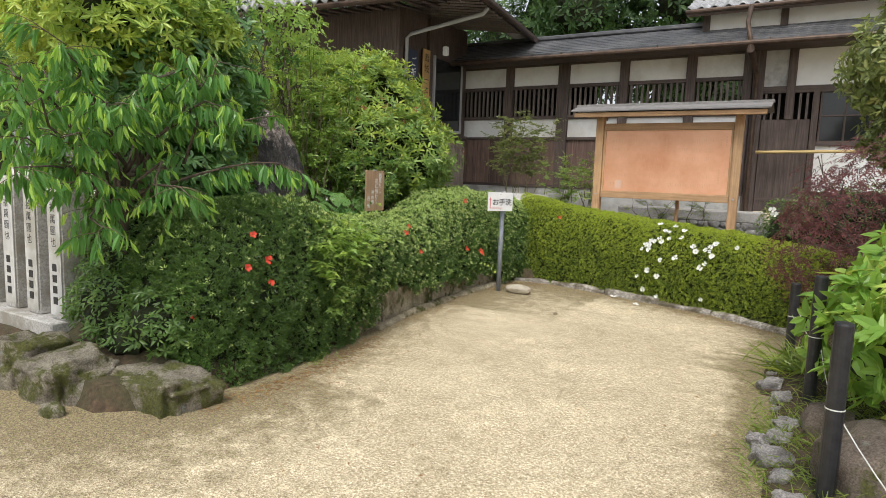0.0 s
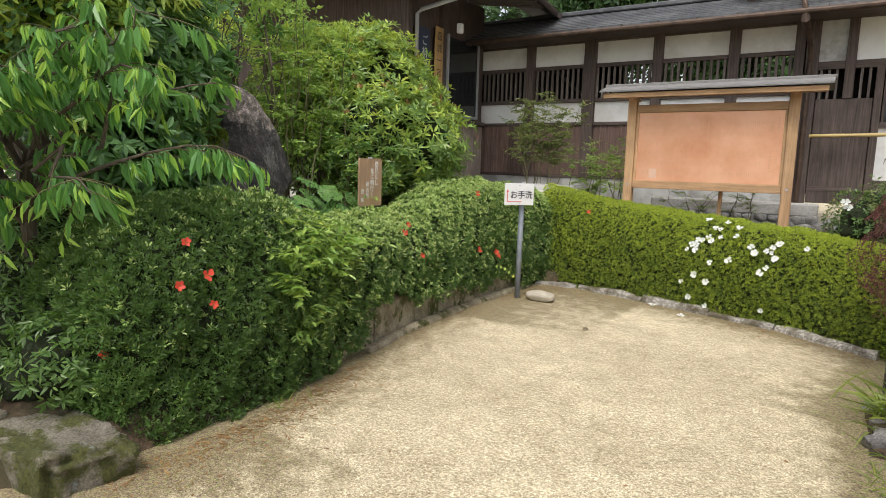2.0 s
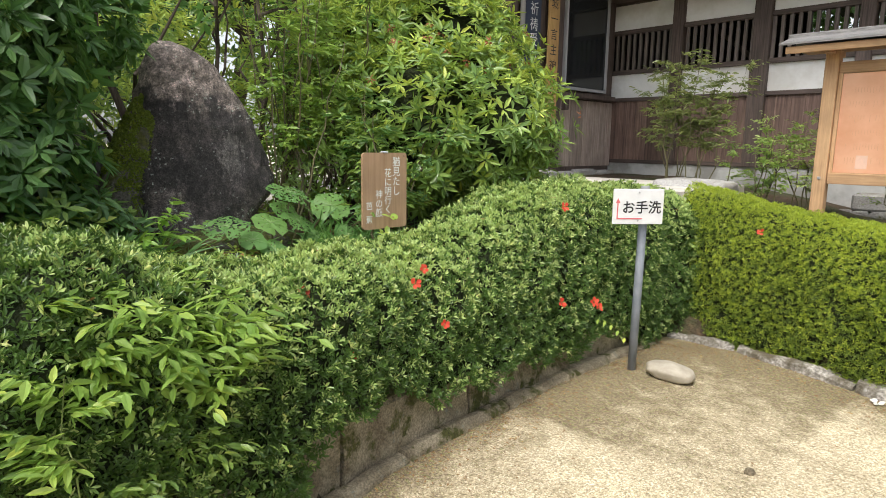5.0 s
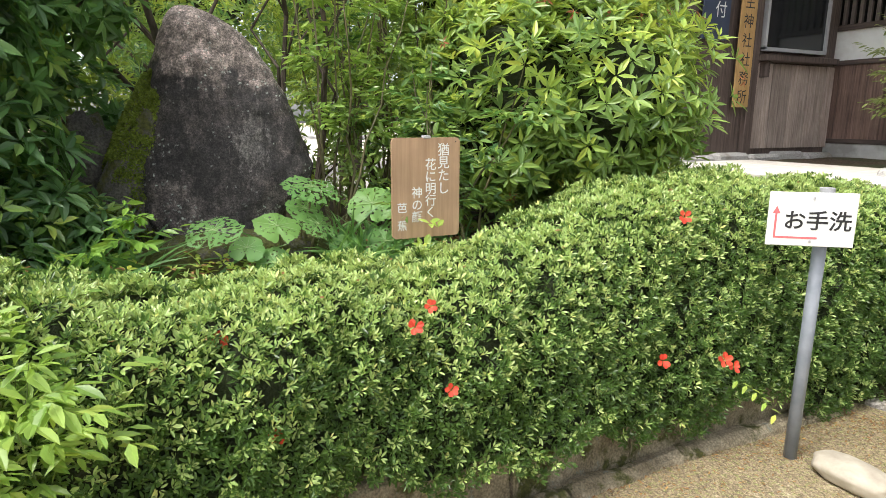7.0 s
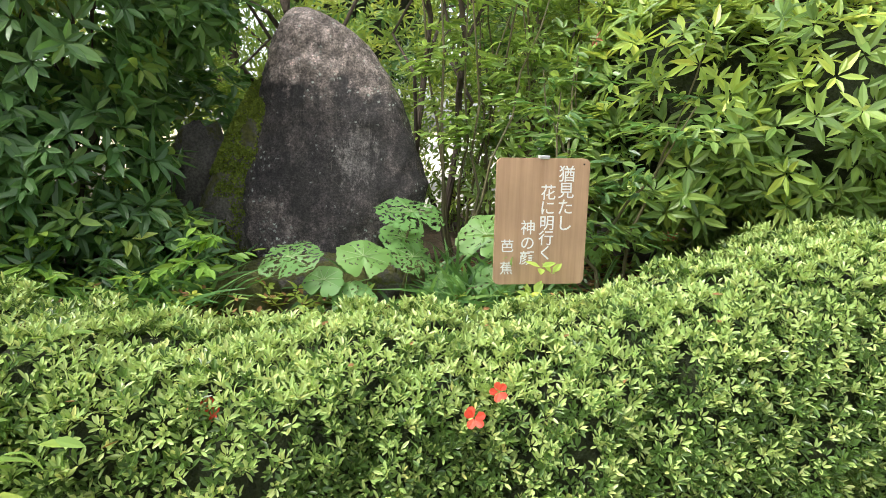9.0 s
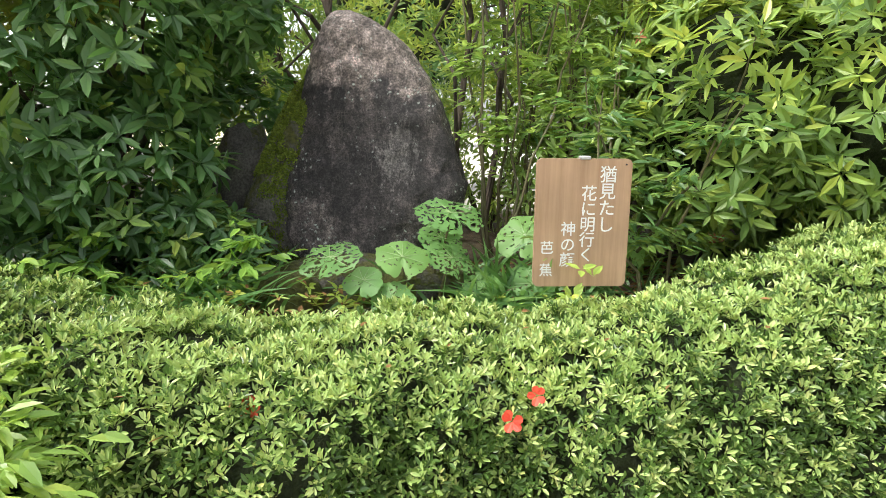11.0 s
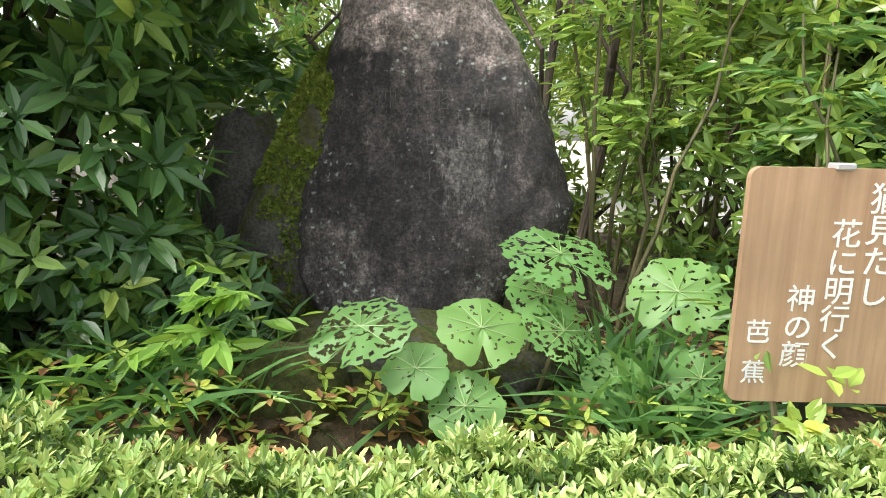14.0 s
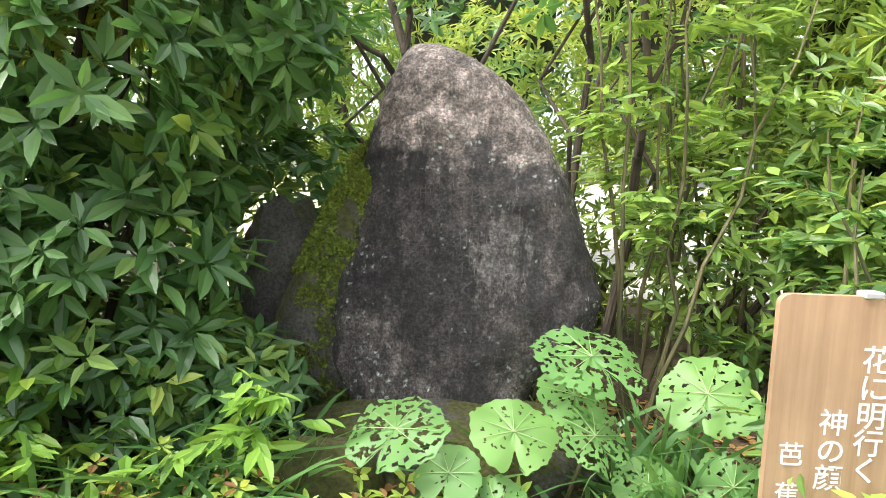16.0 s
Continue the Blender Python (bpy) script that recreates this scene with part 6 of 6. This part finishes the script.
# ---- copper notice board ----
def notice_board():
    y = 13.2
    ob = thing("notice_board", (-1.1, y, 0.6), "roofed cedar notice board with an engraved copper sheet", "notice board")
    for x in (-2.37, 0.14):
        p = part("post", boxed(x - 0.075, x + 0.075, y - 0.075, y + 0.075, 0.45, 2.84, 0.008), "cedar", ob)
        part("bracket", boxed(x - 0.035, x + 0.035, y - 0.34, y + 0.34, 2.79, 2.89, 0.01), "cedar", p)
        part("bolt", boxed(x - 0.018, x + 0.018, y - 0.085, y - 0.075, 1.30, 1.335, 0.003), "galv", p)
    part("top_rail", boxed(-2.29, 0.06, y - 0.045, y + 0.045, 2.57, 2.70, 0.006), "cedar_x", ob)
    part("bottom_rail", boxed(-2.29, 0.06, y - 0.05, y + 0.05, 1.25, 1.385, 0.006), "cedar_x", ob)
    part("backing", boxed(-2.29, 0.06, y, y + 0.03, 1.385, 2.57), "cedar_x", ob)
    part("side_trim", boxed(-2.29, -2.25, y - 0.03, y - 0.002, 1.385, 2.57), "cedar", ob)
    part("side_trim", boxed(0.02, 0.06, y - 0.03, y - 0.002, 1.385, 2.57), "cedar", ob)
    sheet = part("copper_sheet", boxed(-2.248, 0.018, y - 0.012, y - 0.004, 1.39, 2.565), "copper", ob, "engraved copper sheet")
    bm = bmesh.new()
    rg = R(95)
    for row in range(6):
        z = 2.40 - row * 0.165
        x = -2.15 + 0.02 * rg.random()
        while x < -0.25:
            if rg.random() < 0.86 and not (-1.14 < x < -1.04):
                hgt = rg.uniform(0.035, 0.085)
                box(bm, x, x + 0.006, y - 0.0135, y - 0.012, z - hgt, z)
            x += 0.030
    part("engraved_writing", bm, "engraved", sheet, "rows of fine engraved writing")["kind"] = "stuff"
    bm = bmesh.new()
    for x, z0, z1 in ((-0.05, 1.75, 2.45), (-0.14, 1.6, 1.85), (-0.14, 2.2, 2.4), (-1.09, 2.1, 2.45)):
        z = z1
        while z > z0:
            box(bm, x - 0.014, x + 0.014, y - 0.0135, y - 0.012, z - 0.03, z)
            z -= 0.046
    part("engraved_title", bm, "engraved", sheet)["kind"] = "stuff"
    part("stamp", boxed(-2.02, -1.9, y - 0.014, y - 0.012, 1.44, 1.6), "stamp", sheet)
    # little shed roof: rafters board, two shingle courses, ridge
    part("eave_board", boxed(-2.8, 0.58, y - 0.40, y - 0.36, 2.80, 2.88, 0.004), "cedar_x", ob)
    part("ceiling_board", boxed(-2.76, 0.54, y - 0.37, y + 0.37, 2.865, 2.885), "cedar_x", ob)
    for s in (-1, 1):
        for k in range(3):
            bm = bmesh.new()
            o0, o1, zz = 0.46 - 0.15 * k, 0.28 - 0.15 * k, 2.895 + 0.045 * k
            vs = [(-2.86, y + s * o0, zz), (0.64, y + s * o0, zz), (0.64, y + s * o1, zz + 0.055), (-2.86, y + s * o1, zz + 0.055)]
            lo = [bm.verts.new(v) for v in vs]
            hi = [bm.verts.new((v[0], v[1], v[2] + 0.022)) for v in vs]
            bm.faces.new(lo), bm.faces.new(hi)
            for q in range(4):
                bm.faces.new((lo[q], lo[(q + 1) % 4], hi[(q + 1) % 4], hi[q]))
            bmesh.ops.recalc_face_normals(bm, faces=bm.faces)
            part("shingle_course", bm, "shingle", ob)
    part("ridge_board", boxed(-2.88, 0.66, y - 0.07, y + 0.07, 3.03, 3.075, 0.006), "shingle", ob)


notice_board()
bm = bmesh.new()
tube(bm, [(-0.87, 13.45, 0.5), (-0.86, 13.45, 1.28)], 0.035, 8)
tagged(part("short_stake", bm, "cedar"), "short red-brown wooden stake behind the copper board", "stake")


# ---- long timber building ----
def long_building():
    ob = thing("timber_corridor", (-3.0, 15.5, 0.6), "long dark timber building with white plaster bands and lattices", "building")
    y = 15.5
    cols = (-6.97, -5.46, -4.03, -2.58, -1.13, 0.0)
    for x in cols:
        w = 0.135 if x in (-4.03,) else 0.1
        part("column", boxed(x - w, x + w, y - 0.1, y + 0.12, 1.36, 4.45, 0.008), "dark_wood", ob)
    for z0, z1, pr in ((4.32, 4.45, 0.07), (3.78, 3.86, 0.05), (3.04, 3.12, 0.06), (2.53, 2.60, 0.06), (1.36, 1.43, 0.06)):
        for a, b in zip(cols, cols[1:]):
            part("beam", boxed(a + 0.1, b - 0.1, y - pr, y + 0.08, z0, z1, 0.004), "dark_wood_x", ob)
    for a, b in zip(cols, cols[1:]):
        part("upper_plaster", boxed(a + 0.1, b - 0.1, y, y + 0.06, 3.86, 4.32), "plaster", ob)
        part("lower_plaster", boxed(a + 0.1, b - 0.1, y, y + 0.06, 2.6, 3.04), "plaster", ob)
        part("wall_core", boxed(a + 0.1, b - 0.1, y + 0.03, y + 0.08, 1.43, 2.53), "dark_wood", ob)
        n = int((b - a - 0.2) / 0.2)
        wd = (b - a - 0.2) / n
        for i in range(n):
            part("plank", boxed(a + 0.1 + i * wd + 0.004, a + 0.1 + (i + 1) * wd - 0.004, y - 0.012 - 0.006 * (i % 2), y + 0.03, 1.43, 2.53, 0.003), "plank", ob)
            part("batten", boxed(a + 0.1 + i * wd - 0.014, a + 0.1 + i * wd + 0.014, y - 0.035, y - 0.02, 1.43, 2.53), "plank", ob)
        m = int((b - a - 0.2) / 0.115)
        for i in range(m):
            x = a + 0.1 + (i + 0.5) * (b - a - 0.2) / m
            part("slat", boxed(x - 0.027, x + 0.027, y - 0.02, y + 0.03, 3.12, 3.78, 0.003), "slat_wood", ob)
    # walls toned near black in place of the shade behind the lattices
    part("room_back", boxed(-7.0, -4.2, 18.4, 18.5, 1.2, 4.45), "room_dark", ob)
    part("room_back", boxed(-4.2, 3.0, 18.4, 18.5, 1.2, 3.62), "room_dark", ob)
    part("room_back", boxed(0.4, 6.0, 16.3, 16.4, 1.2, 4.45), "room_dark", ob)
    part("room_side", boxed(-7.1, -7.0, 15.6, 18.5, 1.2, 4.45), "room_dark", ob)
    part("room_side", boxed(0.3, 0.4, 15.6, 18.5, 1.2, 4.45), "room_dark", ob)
    part("room_floor", boxed(-7.0, 3.0, y + 0.1, 18.5, 1.9, 2.0), "dark_wood_x", ob)
    part("room_ceiling", boxed(-7.0, 3.0, y + 0.1, 18.4, 4.45, 4.5), "dark_wood_x", ob)
    part("brace", boxed(-0.8, 0.8, 17.0, 17.06, -0.04, 0.04, 0.0, pose(-4.9, 0, 3.5, 0, 40, 0)), "slat_wood", ob)
    part("mortar_plinth", boxed(-7.05, 0.1, y - 0.04, y + 0.14, 0.5, 1.36), "grey_plaster", ob)
    # right wing: door, window, lattice
    part("wing_post", boxed(0.06, 0.30, y - 0.1, y + 0.12, 0.9, 4.45, 0.008), "dark_wood", ob)
    part("wing_post", boxed(0.72, 0.88, y - 0.06, y + 0.12, 2.95, 4.45, 0.008), "dark_wood", ob)
    part("wing_post", boxed(1.20, 1.32, y - 0.06, y + 0.12, 0.9, 3.5, 0.008), "dark_wood", ob)
    # white panel coloured grey for the shadow it lies in
    part("wing_plaster", boxed(0.30, 0.72, y, y + 0.06, 3.62, 4.35), "grey_plaster", ob)
    part("wing_plaster", boxed(0.88, 6.0, y, y + 0.06, 3.62, 4.35), "plaster", ob)
    part("wing_plaster", boxed(1.32, 6.0, y, y + 0.06, 1.5, 2.42), "plaster", ob)
    part("wing_beam", boxed(0.30, 6.0, y - 0.05, y + 0.08, 3.48, 3.62, 0.004), "dark_wood_x", ob)
    part("wing_beam", boxed(1.32, 6.0, y - 0.05, y + 0.08, 2.42, 2.52, 0.004), "dark_wood_x", ob)
    door = part("door", boxed(0.31, 1.19, y - 0.03, y + 0.04, 1.05, 2.95, 0.006), "dark_wood", ob, "dark plank door")
    part("door_rail", boxed(0.31, 1.19, y - 0.04, y - 0.028, 1.28, 1.36), "dark_wood_x", door)
    for i in range(7):
        x = 0.36 + i * 0.125
        if not 0.70 < x < 0.9:
            part("slat", boxed(x - 0.022, x + 0.022, y - 0.02, y + 0.03, 2.95, 3.48, 0.003), "slat_wood", ob)
    win = part("window", boxed(1.34, 6.0, y + 0.02, y + 0.04, 2.52, 3.48), "glass", ob, "dark window glass")
    for i in range(10):
        part("mullion", boxed(1.34 + i * 0.42, 1.375 + i * 0.42, y - 0.01, y + 0.02, 2.52, 3.48), "dark_wood", win)
    part("mullion", boxed(1.34, 6.0, y - 0.008, y + 0.018, 3.0, 3.03), "dark_wood_x", win)
    part("wing_base", boxed(1.32, 6.0, y - 0.02, y + 0.1, 0.6, 1.5), "dark_wood", ob)
    # roof: dark sheet courses
    for s in (-1, 1):
        for k in range(9):
            t0, t1 = k / 9, (k + 1) / 9
            ya, yb = 16.3 + s * 1.75 * (1 - t0), 16.3 + s * 1.75 * (1 - t1)
            za, zb = 4.40 + 0.70 * t0, 4.40 + 0.70 * t1
            bm = bmesh.new()
            lo = [bm.verts.new(v) for v in ((-7.6, ya, za), (6.0, ya, za), (6.0, yb, zb), (-7.6, yb, zb))]
            hi = [bm.verts.new((v.co.x, v.co.y, v.co.z + 0.022 + (0.014 if v in lo[:2] else 0))) for v in lo]
            bm.faces.new(lo), bm.faces.new(hi)
            for q in range(4):
                bm.faces.new((lo[q], lo[(q + 1) % 4], hi[(q + 1) % 4], hi[q]))
            bmesh.ops.recalc_face_normals(bm, faces=bm.faces)
            part("roof_course", bm, "roof_metal", ob)
    part("roof_deck", boxed(-7.6, 6.0, 14.62, 17.9, 4.36, 4.395), "dark_wood_x", ob)
    part("ridge_cap", boxed(-7.6, -0.9, 16.15, 16.45, 5.1, 5.2, 0.02), "roof_metal", ob)
    bm = bmesh.new()
    tube(bm, [(-7.5, 14.5, 4.335), (6.0, 14.5, 4.335)], 0.055, 10)
    part("gutter", bm, "copper_pipe", ob)
    for i in range(18):
        part("gutter_hook", boxed(-6.6 + i * 0.7, -6.585 + i * 0.7, 14.48, 14.6, 4.28, 4.42), "copper_pipe", ob)
    bm = bmesh.new()
    tube(bm, [(-0.02, 15.0, 5.15), (-0.02, 14.62, 4.75), (0.05, 14.5, 4.45), (0.08, 14.5, 4.2), (0.16, 15.2, 3.9), (0.17, 15.33, 3.6), (0.17, 15.33, 0.9)], [0.05, 0.045, 0.045, 0.075, 0.045, 0.045, 0.045], 10)
    part("downpipe", bm, "copper_pipe", ob)
    # taller tiled block behind
    part("upper_wall", boxed(-0.95, 6.0, 15.75, 15.82, 4.7, 5.34), "plaster", ob)
    for x in (-0.95, 0.55, 2.3, 4.0):
        part("upper_post", boxed(x - 0.07, x + 0.07, 15.68, 15.84, 4.7, 5.34), "dark_wood", ob)
    part("upper_beam", boxed(-0.95, 6.0, 15.66, 15.84, 5.24, 5.34), "dark_wood_x", ob)
    part("tile_deck", boxed(-1.3, 6.0, -1.2, 0.0, -0.05, 0.0, 0.0, Matrix.Translation((0, 16.4, 5.66)) @ Matrix.Rotation(radians(24), 4, "X")), "dark_wood_x", ob)
    for r in range(4):
        for i in range(27):
            bm = bmesh.new()
            x, rad = -1.28 + 0.265 * i, 0.13
            prof = []
            for k in range(9):
                u = k / 8
                prof.append((x + 0.265 * u, 0.045 * math.cos(u * math.tau) + 0.05))
            a = radians(24)
            rows = []
            for d in (0.0, 0.33):
                yy = 15.28 + (r * 0.3 + d) * math.cos(a)
                zz = 5.22 + (r * 0.3 + d) * math.sin(a) + (0.03 if d == 0 else 0)
                rows.append([bm.verts.new((px, yy, zz + pz)) for px, pz in prof])
                if d == 0:
                    rows.insert(0, [bm.verts.new((px, yy, zz + pz - 0.035)) for px, pz in prof])
            for q, w in zip(rows, rows[1:]):
                for k in range(8):
                    bm.faces.new((q[k], q[k + 1], w[k + 1], w[k]))
            part("roof_tile", bm, "tile", ob, smooth=True)
    bm = bmesh.new()
    tube(bm, [(-1.3, 15.2, 5.2), (6.0, 15.2, 5.2)], 0.05, 10)
    part("upper_gutter", bm, "copper_pipe", ob)
    return ob


long_building()
tagged(part("forecourt", boxed(-6.35, -3.3, 11.3, 13.3, 0.85, 1.17, 0.01), "yard"), "pale paved forecourt before the office", "paving", kind="structure")
granite_step = tagged(part("granite_sill", boxed(-2.4, 0.55, 14.95, 15.44, 0.80, 1.04, 0.03), "granite"), "long rough granite sill stone under the building", "stone")
rr = R(97)
for row in range(3):
    for i in range(20):
        x = -3.3 + i * 0.21 + 0.1 * (row % 2) + rr.normal(0, 0.025)
        s = float(rr.uniform(0.085, 0.125))
        bm = rock_bm(x, 14.93 + rr.normal(0, 0.02), 0.49 + 0.125 * row + rr.normal(0, 0.012), s, s * 0.9, s * 0.72, 60 + i + 31 * row, 0.2, 0.4, 2)
        tagged(part("rubble_stone", bm, "rubble", smooth=True), "grey rubble stone along the building foot", "rock", "rubble under the sill")
bm = rock_bm(-3.6, 12.4, 1.0, 0.5, 0.3, 0.28, 88, 0.15, 0.5, 4)
tagged(part("step_stone", bm, "granite", smooth=True), "pale flat-topped garden stone behind the hedge", "rock")
bm = bmesh.new()
tube(bm, [(0.28 + 0.2 * k, 15.22, 2.27 + 0.004 * k) for k in range(10)], [0.032, 0.03, 0.035, 0.03, 0.03, 0.035, 0.03, 0.03, 0.034, 0.03], 10)
tagged(part("bamboo_pole", bm, "bamboo", smooth=True), "yellow bamboo pole fixed across the dark door", "pole")


# ---- office wing with the deep eaves ----
def office():
    x = -6.7
    ob = thing("shrine_office", (-8.5, 13.5, 1.0), "dark timber office wing with deep eaves and a grey tiled roof", "building")
    part("plank_wall", boxed(x - 0.12, x - 0.02, 12.22, 15.4, 1.2, 5.3), "dark_wood", ob)
    part("front_wall", boxed(-14.0, x - 0.12, 12.22, 12.34, 1.0, 5.3), "dark_wood", ob)
    for i in range(9):
        part("plank", boxed(x - 0.02, x + 0.012 - 0.006 * (i % 2), 13.62 + i * 0.2, 13.81 + i * 0.2, 1.3, 2.5, 0.003), "old_plank", ob)
    part("corner_post", boxed(x - 0.08, x + 0.07, 13.46, 13.62, 1.2, 5.2, 0.008), "dark_wood", ob)
    part("corner_post", boxed(x - 0.08, x + 0.07, 12.2, 12.36, 1.2, 5.2, 0.008), "dark_wood", ob)
    for q in range(5):
        part("base_stone", boxed(x - 0.15, x + 0.14 + 0.04 * (q % 3), 12.25 + q * 0.63, 12.86 + q * 0.63, 0.9, 1.22 + 0.03 * (q % 2), 0.04), "granite", ob)
    win = part("bay_window", boxed(x, x + 0.05, 13.72, 15.0, 2.72, 4.35), "glass", ob, "dark bay window")
    for a in (13.68, 15.0):
        part("window_frame", boxed(x, x + 0.085, a, a + 0.045, 2.68, 4.4), "galv", win)
    part("window_frame", boxed(x, x + 0.085, 13.68, 15.045, 2.66, 2.71), "galv", win)
    part("bay_sill", boxed(x - 0.02, x + 0.2, 13.6, 15.2, 2.52, 2.60, 0.006), "dark_wood", ob)
    part("bay_bracket", boxed(x, x + 0.12, 13.72, 13.8, 2.3, 2.52, 0.01), "dark_wood", ob)
    nb = part("name_board", boxed(x + 0.055, x + 0.085, 13.16, 13.46, 1.88, 4.46, 0.006), "name_wood", ob, "tall yellow wooden name board with black characters")
    text_mesh("character", "葛\n城\n一\n言\n主\n神\n社\n社\n務\n所", 0.2, "ink", nb, facing(x + 0.0865, 13.31, 4.2, 0, 1), 0.0005, line=1.25)
    bb = part("reception_board", boxed(x + 0.055, x + 0.08, 12.45, 12.95, 2.75, 4.35, 0.004), "blue_board", ob, "navy reception board with white characters")
    text_mesh("character", "ご\n祈\n祷\n受\n付", 0.22, "white_ink", bb, facing(x + 0.0815, 12.77, 4.02, 0, 1), 0.0005, line=1.1)
    # roof over deep eaves
    A0, B0, C0 = Vector((-14.0, 10.6, 5.0)), Vector((-4.4, 11.45, 5.0)), Vector((-4.98, 15.63, 5.02))
    up = [Vector((-14.0, 14.3, 6.9)), Vector((-8.6, 14.9, 6.9)), Vector((-8.9, 19.0, 6.9))]
    bm = bmesh.new()
    lo = [bm.verts.new(v) for v in (A0, B0, C0, C0 + (C0 - B0) * 1.2)]
    hi = [bm.verts.new(v) for v in (*up, up[2] + Vector((0, 2, 0)))]
    for q in range(3):
        bm.faces.new((lo[q], lo[q + 1], hi[q + 1], hi[q]))
    g = bmesh.ops.extrude_face_region(bm, geom=bm.faces[:])
    bmesh.ops.translate(bm, vec=(0, 0, 0.14), verts=[v for v in g["geom"] if isinstance(v, bmesh.types.BMVert)])
    bmesh.ops.recalc_face_normals(bm, faces=bm.faces)
    part("roof_deck", bm, "dark_wood_x", ob)
    # tiles along the front slope
    run, rise = (B0 - A0), (up[0] - A0)
    side = run.normalized()
    slope = (rise - side * rise.dot(side)).normalized()
    nrm = side.cross(slope).normalized()
    if nrm.z < 0:
        nrm = -nrm
    for r in range(4):
        for i in range(36):
            bm = bmesh.new()
            p0 = A0 + side * (run.length - 0.27 * (i + 1)) + slope * (0.3 * r - 0.03)
            rows = []
            for d, lift in ((0.0, 0.13), (0.0, 0.19), (0.33, 0.16)):
                rows.append([bm.verts.new(p0 + side * 0.27 * k / 8 + slope * d + nrm * (lift + 0.045 * math.cos(k / 8 * math.tau))) for k in range(9)])
            for q, w in zip(rows, rows[1:]):
                for k in range(8):
                    bm.faces.new((q[k], q[k + 1], w[k + 1], w[k]))
            part("roof_tile", bm, "tile", ob, smooth=True)
    for a, b in ((A0, B0), (B0, C0)):
        bm = bmesh.new()
        d = Vector((0.02, -0.05, 0.02))
        tube(bm, [a + d, b + d], 0.06, 10)
        part("gutter", bm, "copper_pipe", ob)
    w2 = (C0 - B0).normalized()
    for i in range(14):
        p = B0 + w2 * (0.15 + i * 0.24)
        bm = bmesh.new()
        tube(bm, [p + Vector((-0.05, 0, -0.03)), p + Vector((-2.1, 0.1, 0.3))], 0.032, 4)
        part("rafter", bm, "slat_wood", ob)
    for i in range(26):
        p = B0 - side * (0.2 + i * 0.32)
        bm = bmesh.new()
        tube(bm, [p + Vector((0, 0.05, -0.03)), p + Vector((-0.5, 1.9, 0.3))], 0.035, 4)
        part("rafter", bm, "dark_wood", ob)
    bm = bmesh.new()
    tube(bm, [(-6.6, 12.45, 3.4), (-6.6, 12.45, 4.55), (-6.5, 12.46, 4.63), (-4.72, 12.42, 4.86), (-4.6, 12.4, 4.97)], 0.042, 10)
    part("drain_pipe", bm, "galv", ob, "pale grey drain pipe", smooth=True)
    part("lamp", boxed(-6.2, -6.08, 13.3, 13.42, 4.3, 4.5, 0.02), "white_metal", ob)
    part("hidden_side", boxed(-14.0, -13.8, 12.34, 19, 1.0, 6.0), "dark_wood", ob)


office()
